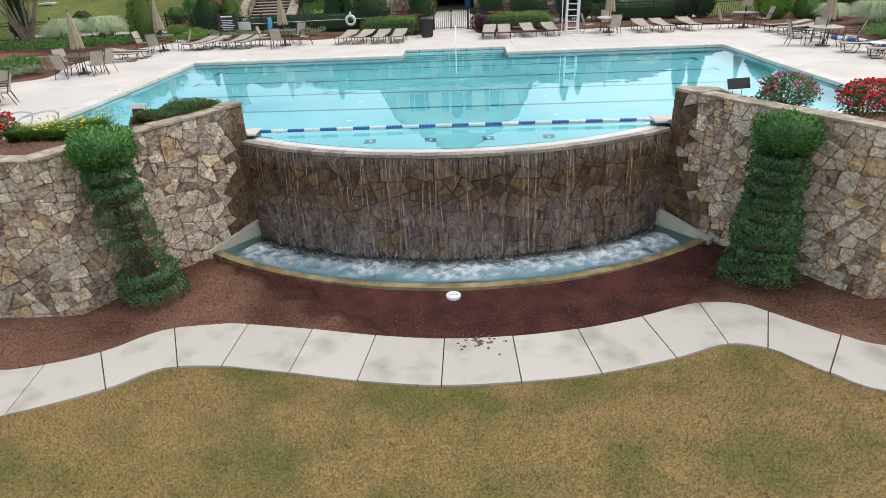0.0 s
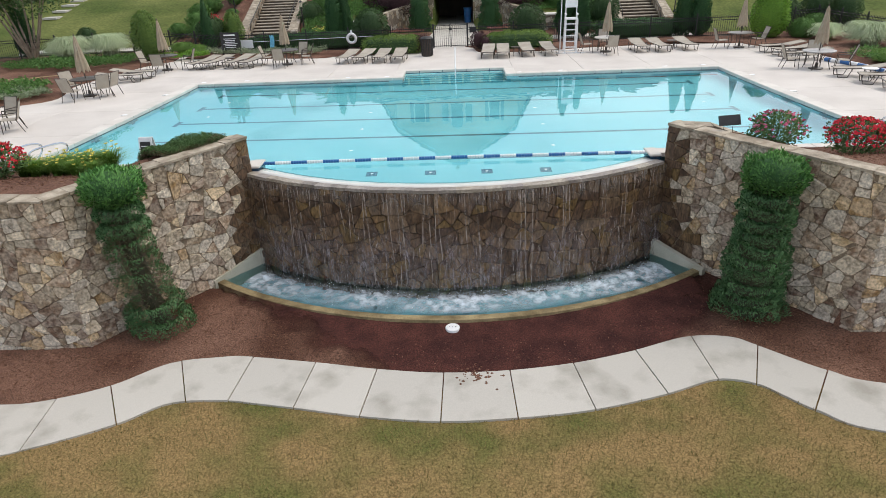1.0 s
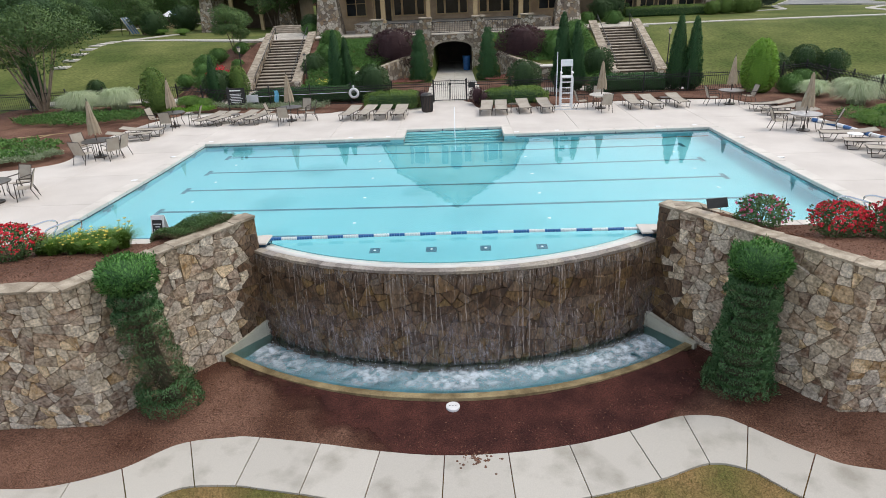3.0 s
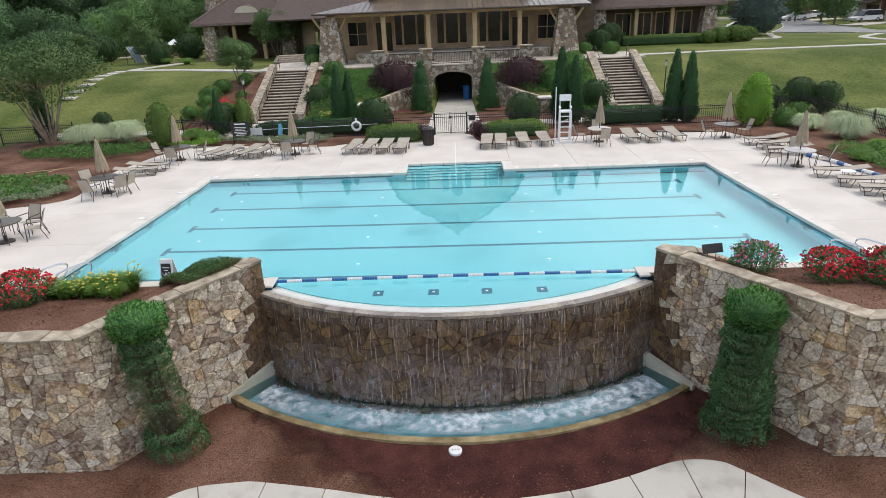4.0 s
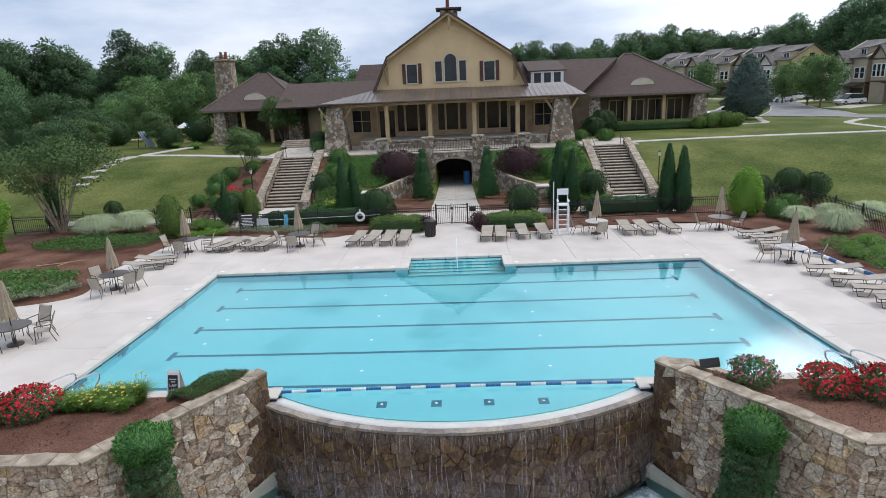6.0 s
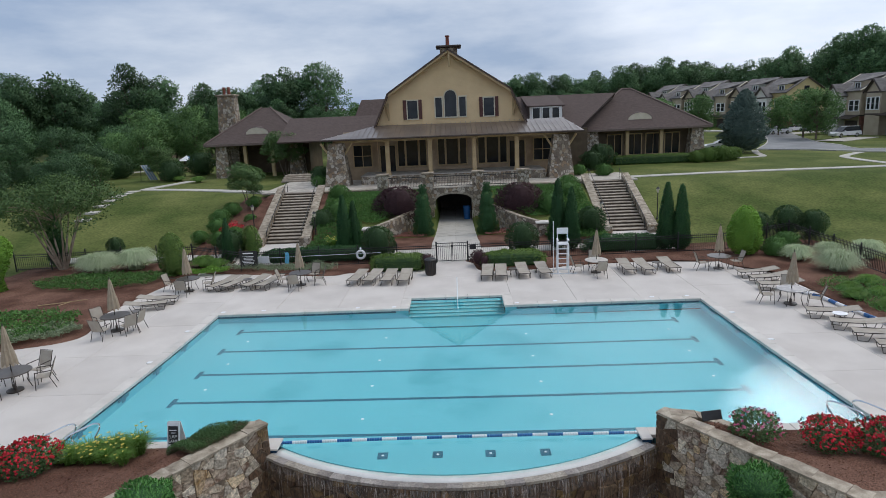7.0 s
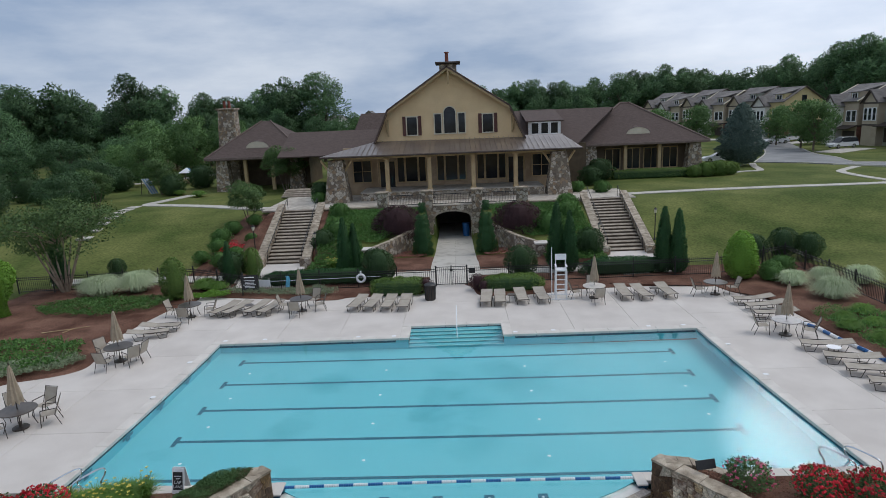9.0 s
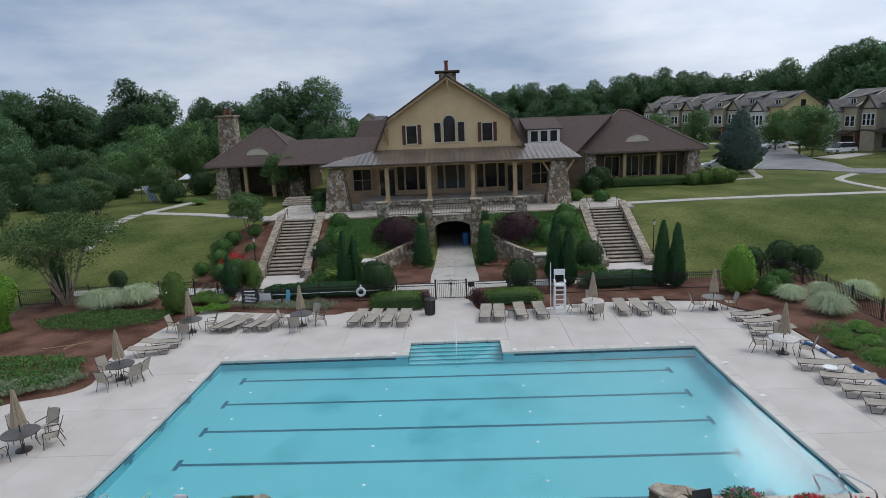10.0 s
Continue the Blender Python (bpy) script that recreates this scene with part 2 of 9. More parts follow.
M_STONE = palette(mat("field_stone", (0.16, 0.105, 0.07), (0.62, 0.53, 0.42), 6, 0.85, 0.9, 17, grain=0.46, rnd=0.22, edges=(0.36, 0.54)),
                  [(0.54, 0.46, 0.35), (0.36, 0.26, 0.165), (0.60, 0.53, 0.43), (0.20, 0.11, 0.065), (0.48, 0.385, 0.27), (0.44, 0.26, 0.095), (0.56, 0.50, 0.42), (0.33, 0.25, 0.18), (0.50, 0.44, 0.36),
                   (0.12, 0.062, 0.042), (0.51, 0.42, 0.30), (0.61, 0.55, 0.46), (0.28, 0.175, 0.105), (0.43, 0.37, 0.29), (0.15, 0.085, 0.055), (0.49, 0.34, 0.17), (0.55, 0.47, 0.35)], mix=0.58)
M_WET = palette(mat("wet_field_stone", (0.036, 0.019, 0.011), (0.19, 0.115, 0.062), 4, 0.6, 0.6, 14, grain=0.55, rnd=0.22, squash=(1.6, 1.6, 0.6), edges=(0.40, 0.64)),
                [(0.12, 0.064, 0.034), (0.155, 0.092, 0.055), (0.072, 0.038, 0.021), (0.22, 0.135, 0.042), (0.105, 0.060, 0.036), (0.135, 0.074, 0.036), (0.19, 0.13, 0.085), (0.058, 0.030, 0.018), (0.14, 0.092, 0.056), (0.17, 0.10, 0.040)], mix=0.52)
M_MORTAR = mat("wall_mortar", (0.17, 0.125, 0.085), (0.28, 0.215, 0.155), 6, 0.95, 0.4, 50, grain=0.2, space="world")
M_WETMORTAR = mat("wet_mortar", (0.05, 0.032, 0.021), (0.10, 0.064, 0.041), 6, 0.4, 0.4, 40, grain=0.2, space="world")
M_FLAG = mat("flagstone_cap", (0.22, 0.175, 0.125), (0.47, 0.40, 0.31), 3, 0.85, 0.3, 30, grain=0.15, rnd=0.12)
M_WEIRCAP = palette(mat("wet_cap_stone", (0.14, 0.115, 0.095), (0.40, 0.35, 0.29), 3.0, 0.55, 0.3, 22, grain=0.3, rnd=0.15),
                    [(0.30, 0.265, 0.24), (0.22, 0.185, 0.16), (0.40, 0.35, 0.28), (0.19, 0.165, 0.15), (0.34, 0.29, 0.23), (0.25, 0.22, 0.205)], mix=0.6)
M_LEDGE = mat("pale_plaster_ledge", (0.58, 0.57, 0.545), (0.66, 0.65, 0.62), 2, 0.5, 0.05, 30, grain=0.05, space="world")
M_POOL = mat("pool_plaster", (0.085, 0.385, 0.452), (0.150, 0.500, 0.575), 0.33, 0.6, 0.0, 8, grain=0.03, space="world", edges=(0.26, 0.46))
M_STEPEDGE = mat("pale_step_tile", (0.42, 0.62, 0.62), (0.52, 0.72, 0.72), 6, 0.3, 0.0, 20, grain=0.1)
M_LINE = mat("lane_tile", (0.018, 0.11, 0.17), (0.03, 0.15, 0.21), 6, 0.3, 0.0, 20, grain=0.1)
M_TILE = mat("waterline_tile", (0.008, 0.030, 0.065), (0.018, 0.065, 0.115), 9, 0.2, 0.05, 30, grain=0.2, rnd=0.2)
M_WATER = deep_water("pool_water", (0.90, 0.985, 0.99), 1.1, 0.06)
M_BASINW = water_mat("basin_water", (0.62, 0.84, 0.88), 7.0, 0.35, 0.05)
M_BASIN = mat("basin_plaster", (0.30, 0.46, 0.52), (0.42, 0.58, 0.63), 2, 0.7, 0.1, 20, grain=0.1, space="world")
M_RIM = mat("algae_stained_concrete", (0.14, 0.10, 0.045), (0.36, 0.28, 0.15), 2.2, 0.7, 0.2, 30, grain=0.2, space="world")
M_CREAM = mat("cream_concrete", (0.44, 0.42, 0.33), (0.56, 0.53, 0.44), 2, 0.8, 0.1, 40, grain=0.08, space="world")
M_FALL = foam_mat("falling_water", 0.34, 12, (1, 1, 0.2), 0.47, 0.75, (1.0, 0.84, 0.74))
M_FILM = foam_mat("water_film", 0.42, 15, (1, 1, 0.05), 0.30, 0.45, (1.0, 0.90, 0.83), 0.22, 4)
M_FOAM = foam_mat("basin_foam", 0.32, 3.8, (1, 1, 1), 0.70, 0.4, (0.90, 1.0, 1.1), 0.30, 5, 0.65)
M_VEIL = foam_mat("water_veil", 0.40, 15, (1, 1, 0.22), 0.38, 0.15, (1.0, 0.84, 0.84))


def limit_alpha(m, build, lo, hi, top=1.0):
    """Scales a see-through material by how far a place is along a measure."""
    n, l = m.node_tree.nodes, m.node_tree.links
    b = n["Principled BSDF"]
    old = b.inputs["Alpha"].links[0].from_socket
    g = n.new("ShaderNodeNewGeometry")
    mr = n.new("ShaderNodeMapRange")
    mr.interpolation_type = "SMOOTHSTEP"
    mr.inputs["From Min"].default_value, mr.inputs["From Max"].default_value, mr.inputs["To Max"].default_value = lo, hi, top
    l.new(build(n, l, g.outputs["Position"]), mr.inputs["Value"])
    ml = n.new("ShaderNodeMath")
    ml.operation = "MULTIPLY"
    l.new(old, ml.inputs[0])
    l.new(mr.outputs["Result"], ml.inputs[1])
    l.new(ml.outputs[0], b.inputs["Alpha"])


def height_of(n, l, pos):
    s = n.new("ShaderNodeSeparateXYZ")
    l.new(pos, s.inputs[0])
    return s.outputs["Z"]


def from_strike(n, l, pos):
    """Distance in plan from the line where the water lands."""
    v = n.new("ShaderNodeVectorMath")
    v.operation = "DISTANCE"
    v.inputs[1].default_value = (0, -5.0, -2.6)   # centre of the overflow wall's curve
    l.new(pos, v.inputs[0])
    k = n.new("ShaderNodeMath")
    k.operation = "SUBTRACT"
    k.inputs[1].default_value = 9.20 + 0.80
    l.new(v.outputs["Value"], k.inputs[0])
    q = n.new("ShaderNodeMath")
    q.operation = "ABSOLUTE"
    l.new(k.outputs[0], q.inputs[0])
    return q.outputs[0]


limit_alpha(M_VEIL, height_of, -0.8, -1.8, 0.85)
limit_alpha(M_FILM, height_of, -0.62, -0.22, 0.8)
limit_alpha(M_FOAM, from_strike, 0.64, 0.14, 1.0)
M_BLACK = mat("black_metal", (0.012, 0.012, 0.013), (0.022, 0.022, 0.022), 8, 0.45, 0.03, 60, grain=0.1)
M_BRONZE = mat("bronze_powdercoat", (0.045, 0.034, 0.026), (0.065, 0.05, 0.038), 8, 0.4, 0.03, 60, grain=0.1)
M_SLING = mat("taupe_sling_fabric", (0.35, 0.305, 0.25), (0.42, 0.375, 0.31), 3, 0.8, 0.1, 120, grain=0.08, rnd=0.06)
M_CANVAS = mat("tan_canvas", (0.31, 0.245, 0.17), (0.41, 0.33, 0.24), 4, 0.85, 0.1, 60, grain=0.08)
M_TABLE = mat("table_top_bronze", (0.07, 0.055, 0.045), (0.10, 0.08, 0.065), 5, 0.3, 0.03, 50, grain=0.1)
M_TABLEG = mat("table_top_smoked", (0.27, 0.25, 0.235), (0.36, 0.335, 0.315), 5, 0.25, 0.03, 50, grain=0.1)
M_TABLEW = mat("table_top_pale", (0.55, 0.50, 0.44), (0.66, 0.61, 0.54), 5, 0.35, 0.03, 50, grain=0.1)
M_WHITE = mat("white_plastic", (0.74, 0.75, 0.76), (0.82, 0.82, 0.82), 5, 0.4, 0.0, 40, grain=0.03)
M_BLUE = mat("blue_plastic", (0.015, 0.10, 0.30), (0.02, 0.14, 0.38), 5, 0.35, 0.0, 40, grain=0.05)
M_CHROME = mat("stainless_steel", (0.66, 0.67, 0.68), (0.74, 0.75, 0.76), 5, 0.18, 0.0, 40, metal=1.0, grain=0.03)


def rubble_mat(name, scale, dark, light, joint):
    """Fieldstone seen from afar: cells of stone with sunk joints."""
    m = mat(name, dark, light, 1.2, 0.9, 0.2, 14, grain=0.2, space="world")
    n, l = m.node_tree.nodes, m.node_tree.links
    hsv = next(x for x in n if x.type == "HUE_SAT")
    old = hsv.inputs["Color"].links[0].from_socket
    g = n.new("ShaderNodeNewGeometry")
    vo, ve = n.new("ShaderNodeTexVoronoi"), n.new("ShaderNodeTexVoronoi")
    ve.feature = "DISTANCE_TO_EDGE"
    for v in (vo, ve):
        v.inputs["Scale"].default_value = scale
        l.new(g.outputs["Position"], v.inputs["Vector"])
    sep = n.new("ShaderNodeSeparateColor")
    l.new(vo.outputs["Color"], sep.inputs["Color"])
    ramp = n.new("ShaderNodeValToRGB")
    cols = [(0.38, 0.31, 0.22), (0.15, 0.11, 0.08), (0.55, 0.49, 0.40), (0.28, 0.18, 0.10), (0.48, 0.42, 0.35), (0.20, 0.16, 0.12)]
    ramp.color_ramp.interpolation = "CONSTANT"
    while len(ramp.color_ramp.elements) < len(cols):
        ramp.color_ramp.elements.new(0.5)
    for i, c in enumerate(cols):
        ramp.color_ramp.elements[i].position, ramp.color_ramp.elements[i].color = i / len(cols), (*c, 1)
    l.new(sep.outputs[0], ramp.inputs["Fac"])
    mx = n.new("ShaderNodeMix")
    mx.data_type = "RGBA"
    mx.inputs["Factor"].default_value = 0.75
    l.new(old, mx.inputs["A"])
    l.new(ramp.outputs["Color"], mx.inputs["B"])
    ed = n.new("ShaderNodeMapRange")
    ed.inputs["From Max"].default_value = 0.06
    l.new(ve.outputs["Distance"], ed.inputs["Value"])
    m2 = n.new("ShaderNodeMix")
    m2.data_type = "RGBA"
    m2.inputs["A"].default_value = (*joint, 1)
    l.new(ed.outputs["Result"], m2.inputs["Factor"])
    l.new(mx.outputs["Result"], m2.inputs["B"])
    l.new(m2.outputs["Result"], hsv.inputs["Color"])
    bp = next(x for x in n if x.type == "BUMP")
    bp.inputs["Strength"].default_value, bp.inputs["Distance"].default_value = 0.7, 0.05
    l.new(ed.outputs["Result"], bp.inputs["Height"])
    return m


M_RUBBLE = rubble_mat("house_fieldstone", 3.6, (0.24, 0.195, 0.15), (0.46, 0.40, 0.32), (0.09, 0.07, 0.055))
M_SHINGLE = mat("brown_shingle", (0.082, 0.058, 0.051), (0.105, 0.076, 0.066), 2.5, 0.95, 0.4, 11, grain=0.28, space="world", squash=(1, 1, 2.5))
M_METAL = mat("bronze_metal_roof", (0.23, 0.185, 0.16), (0.29, 0.24, 0.205), 0.7, 0.34, 0.05, 12, metal=0.55, grain=0.06, space="world")
M_SIDING = mat("ochre_siding", (0.70, 0.515, 0.29), (0.77, 0.58, 0.335), 0.8, 0.7, 0.05, 20, grain=0.05, space="world")
M_TAN = mat("tan_painted_wood", (0.42, 0.30, 0.155), (0.50, 0.37, 0.205), 1.5, 0.65, 0.08, 30, grain=0.08, space="world")
M_BROWN = mat("brown_siding", (0.095, 0.066, 0.04), (0.14, 0.10, 0.062), 1.2, 0.75, 0.1, 20, grain=0.1, space="world")
M_PORCH = mat("stained_porch_boards", (0.36, 0.26, 0.165), (0.46, 0.34, 0.22), 1.2, 0.7, 0.1, 20, grain=0.12, space="world")
M_TRIM = mat("dark_trim", (0.045, 0.032, 0.025), (0.07, 0.05, 0.04), 2, 0.6, 0.05, 30, grain=0.1, space="world")
M_CREAMTRIM = mat("cream_trim", (0.56, 0.50, 0.38), (0.64, 0.58, 0.46), 2, 0.6, 0.05, 30, grain=0.05, space="world")
M_SHUTTER = mat("maroon_shutter", (0.085, 0.028, 0.022), (0.12, 0.045, 0.035), 3, 0.6, 0.05, 30, grain=0.1)
M_GLASS = mat("dark_window_glass", (0.012, 0.014, 0.016), (0.03, 0.034, 0.038), 0.8, 0.06, 0.0, 8, grain=0.1, spec=0.4, space="world")
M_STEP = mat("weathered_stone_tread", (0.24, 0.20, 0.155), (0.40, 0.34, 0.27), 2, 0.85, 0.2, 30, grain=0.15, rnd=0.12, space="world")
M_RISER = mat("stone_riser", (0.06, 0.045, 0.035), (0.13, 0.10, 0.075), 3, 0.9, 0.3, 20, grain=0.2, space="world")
M_TERR = mat("terrace_flagstone", (0.38, 0.335, 0.28), (0.58, 0.53, 0.46), 1.7, 0.8, 0.15, 14, grain=0.12, space="world")
M_REDCLAY = mat("red_clay", (0.17, 0.045, 0.03), (0.22, 0.07, 0.045), 4, 0.8, 0.1, 30)
M_ROAD = mat("pale_asphalt", (0.20, 0.20, 0.20), (0.27, 0.27, 0.265), 0.3, 0.9, 0.1, 20, grain=0.1, space="world")


# ---- building helpers ----
class MB:
    """Collects vertices and faces for one mesh."""

    def __init__(self):
        self.v, self.f, self.n = [], [], []

    def add(self, vs, fs):
        o = len(self.v)
        self.v += [tuple(p) for p in vs]
        self.f += [tuple(i + o for i in q) for q in fs]
        return self

    def box(self, x0, x1, y0, y1, z0, z1):
        return self.add([(x, y, z) for z in (z0, z1) for y in (y0, y1) for x in (x0, x1)],
                        [(0, 2, 3, 1), (4, 5, 7, 6), (0, 1, 5, 4), (2, 6, 7, 3), (0, 4, 6, 2), (1, 3, 7, 5)])

    def cbox(self, x0, x1, y0, y1, z0, z1, c=0.02):
        """A box with chamfered edges."""
        cx, cy, cz = (x0 + x1) / 2, (y0 + y1) / 2, (z0 + z1) / 2
        h = ((x1 - x0) / 2, (y1 - y0) / 2, (z1 - z0) / 2)
        c = min(c, *(0.45 * q for q in h))
        vs, idx = [], {}
        for sx in (-1, 1):
            for sy in (-1, 1):
                for sz in (-1, 1):
                    s = (sx, sy, sz)
                    for a in range(3):
                        idx[s, a] = len(vs)
                        vs.append(tuple((cx, cy, cz)[k] + s[k] * (h[k] - (0 if k == a else c)) for k in range(3)))
        fs = []
        for a in range(3):
            b, d = (a + 1) % 3, (a + 2) % 3
            for sa in (-1, 1):
                q = []
                for sb, sd in ((-1, -1), (1, -1), (1, 1), (-1, 1)):
                    s = [0, 0, 0]
                    s[a], s[b], s[d] = sa, sb, sd
                    q.append(idx[tuple(s), a])
                fs.append(q if sa > 0 else q[::-1])
            for sb in (-1, 1):
                for sd in (-1, 1):
                    lo, hi = [0, 0, 0], [0, 0, 0]
                    lo[a], lo[b], lo[d] = -1, sb, sd
                    hi[a], hi[b], hi[d] = 1, sb, sd
                    q = [idx[tuple(lo), b], idx[tuple(hi), b], idx[tuple(hi), d], idx[tuple(lo), d]]
                    fs.append(q if sb * sd < 0 else q[::-1])
        for s in {k[0] for k in idx}:
            q = [idx[s, 0], idx[s, 1], idx[s, 2]]
            fs.append(q if s[0] * s[1] * s[2] > 0 else q[::-1])
        return self.add(vs, fs)

    def tube(self, pts, r, n=6, caps=True, r1=None):
        """A round bar along the points."""
        pts = [Vector(p) for p in pts]
        rings = []
        for i, p in enumerate(pts):
            d = (pts[min(i + 1, len(pts) - 1)] - pts[max(i - 1, 0)]).normalized()
            u = d.cross(Vector((0, 0, 1)))
            u = u.normalized() if u.length > 1e-4 else Vector((1, 0, 0))
            w = d.cross(u)
            rr = r if r1 is None else r + (r1 - r) * i / (len(pts) - 1)
            rings.append([p + rr * (math.cos(2 * math.pi * k / n) * u + math.sin(2 * math.pi * k / n) * w) for k in range(n)])
        vs = [q for ring in rings for q in ring]
        fs = [(i * n + k, i * n + (k + 1) % n, (i + 1) * n + (k + 1) % n, (i + 1) * n + k) for i in range(len(pts) - 1) for k in range(n)]
        if caps:
            fs += [tuple(range(n))[::-1], tuple((len(pts) - 1) * n + k for k in range(n))]
        return self.add(vs, fs)

    def lathe(self, prof, n=20, c=(0, 0, 0), sx=1.0, sy=1.0):
        """A round body from a profile of (radius, height)."""
        vs = [(c[0] + sx * r * math.cos(2 * math.pi * k / n), c[1] + sy * r * math.sin(2 * math.pi * k / n), c[2] + z) for r, z in prof for k in range(n)]
        fs = [(i * n + k, i * n + (k + 1) % n, (i + 1) * n + (k + 1) % n, (i + 1) * n + k) for i in range(len(prof) - 1) for k in range(n)]
        fs += [tuple(range(n))[::-1], tuple((len(prof) - 1) * n + k for k in range(n))]
        return self.add(vs, fs)

    def prism(self, poly, z0, z1):
        """An upright prism over a plan polygon (counter-clockwise)."""
        n = len(poly)
        return self.add([(x, y, z0) for x, y in poly] + [(x, y, z1) for x, y in poly],
                        [tuple(range(n))[::-1], tuple(range(n, 2 * n))] + [(i, (i + 1) % n, n + (i + 1) % n, n + i) for i in range(n)])

    def slab(self, quad, t):
        """A plate of thickness t below a 3D polygon."""
        q = [Vector(p) for p in quad]
        nrm = (q[1] - q[0]).cross(q[2] - q[0]).normalized()
        n = len(q)
        return self.add(q + [p - t * nrm for p in q], [tuple(range(n)), tuple(range(n, 2 * n))[::-1]] + [(i, n + i, n + (i + 1) % n, (i + 1) % n) for i in range(n)])

    def mesh(self, name, m=None, smooth=False):
        me = bpy.data.meshes.new(name)
        me.from_pydata(self.v, [], self.f)
        if m:
            me.materials.append(m)
        soft = bool(self.n) and len(self.n) == len(self.v)
        if smooth or soft:
            me.polygons.foreach_set("use_smooth", [True] * len(me.polygons))
        me.update()
        if soft:   # leaves shade with the mass they belong to
            me.normals_split_custom_set_from_vertices(self.n)
        return me


def thing(name, label, category, loc=(0, 0, 0), rz=0.0, group="", kind=""):
    ob = new(name)
    ob.empty_display_size = 0.2
    ob.matrix_basis = pose(*loc, 0, 0, rz)
    return tagged(ob, label, category, group, kind)


def part(name, mb, m, parent, label="", smooth=False, loc=None):
    """One mesh under a thing or a part. mb: a mesh builder or a ready mesh."""
    me = mb if isinstance(mb, bpy.types.Mesh) else mb.mesh(name, m, smooth)
    ob = new(name, me)
    ob.parent = parent
    if loc is not None:
        ob.matrix_basis = loc if isinstance(loc, Matrix) else Matrix.Translation(loc)
    if label:
        ob["label"] = label
    return ob


def solid(name, mb, m, label, category, loc=(0, 0, 0), rz=0.0, group="", kind="", smooth=False):
    """A thing of one mesh."""
    ob = new(name, mb if isinstance(mb, bpy.types.Mesh) else mb.mesh(name, m, smooth))
    ob.matrix_basis = pose(*loc, 0, 0, rz)
    return tagged(ob, label, category, group, kind)


def lerp(a, b, t):
    return a + (b - a) * t


def smooth(t):
    t = min(1.0, max(0.0, t))
    return t * t * (3 - 2 * t)


def spline(pts, per=6):
    """A smooth plan curve through points."""
    out = []
    P = [Vector(p) for p in pts]
    for i in range(len(P) - 1):
        a, b, c, d = P[max(i - 1, 0)], P[i], P[i + 1], P[min(i + 2, len(P) - 1)]
        for k in range(per):
            t = k / per
            out.append(0.5 * (2 * b + (c - a) * t + (2 * a - 5 * b + 4 * c - d) * t * t + (3 * b - a - 3 * c + d) * t ** 3))
    out.append(P[-1])
    return out


# ---- plan ----
LOW = -2.79            # lower lawn and path
PX, PY = 11.43, -11.75  # pool half width, near edge
WEIR_R, WEIR_C = 9.20, -5.0    # plan circle of the overflow wall
RIM_R, RIM_C = 10.22, -5.6      # plan circle of the basin's rim
TERR_Y, TERR_Z = 26.2, 2.7     # terrace front and level
WALL_L = [(-5.21, -12.42), (-8.13, -16.27), (-17.0, -16.45)]   # wing wall plans
WALL_R = [(5.38, -12.42), (8.50, -16.28), (17.0, -16.50)]
WALL_TOP = (0.80, 0.655)       # wing wall heights under the caps, at the pool and at the bend


def arc(r, cy, half, n):
    a0 = math.asin(half / r)
    return [(r * math.sin(-a0 + 2 * a0 * k / n), cy - r * math.cos(-a0 + 2 * a0 * k / n)) for k in range(n + 1)]


def behind_wall(x, y):
    """Whether a plan point lies on the high side of the retaining walls."""
    (ax, ay), (bx, by), (cx, cy) = WALL_R if x > 0 else [(-q, r) for q, r in WALL_L]
    x = abs(x)
    if x <= ax:
        return y > WEIR_C - math.sqrt(max(0, (WEIR_R + 0.1) ** 2 - x * x)) + 0.25
    if x < bx:
        return y > lerp(ay, by, (x - ax) / (bx - ax)) + 0.48
    return y > lerp(by, cy, min(1, (x - bx) / (cx - bx))) + 0.30


def wall_line(x):
    """The wing walls' front in plan."""
    (ax, ay), (bx, by), (cx, cy) = WALL_R if x > 0 else [(-q, r) for q, r in WALL_L]
    x = abs(x)
    return lerp(ay, by, (x - ax) / (bx - ax)) if x < bx else lerp(by, cy, (x - bx) / (cx - bx))


def bank(x, y):
    """Height of the upper ground."""
    ax = abs(x)
    rise = 2.62 * smooth((y - 11.5) / 16.0)
    if x < -16.5:
        rise = 2.62 * smooth((y - 12.5) / 19.0)
    h = rise
    low = lerp(6.6, 2.4, smooth((y - 15.5) / 7.5)) if y > 15.5 else 6.6
    if ax < low and y < 26.5:
        h = 0.0
    elif ax < 9.5 and y < 26.4:
        h = lerp(0.25, 2.4, smooth((y - 14.0) / 11.0)) if y > 13.0 else 0.02
    if ax < 1.75 and y < 36:
        h = -0.03 - 0.42 * smooth((y - 14.5) / 11.5)
    if 15.5 < y < 27.6 and (lerp(-14.3, -15.9, (y - 16) / 11) < x < lerp(-10.6, -12.1, (y - 16) / 11) or lerp(10.8, 11.7, (y - 16) / 11) < x < lerp(14.5, 15.1, (y - 16) / 11)):
        h = 2.65 * (y - 16.7) / 10.2 - 0.5
    if 9.8 < y < 16.9 and (-14.7 < x < -10.2 or 10.4 < x < 14.9):
        h = -0.1
    if y > 60:
        h += 4.5 * smooth((y - 95) / 70.0)
    h += 5.0 * smooth((ax - 75) / 60.0) * (1 if y > 40 else 0.3)
    return h


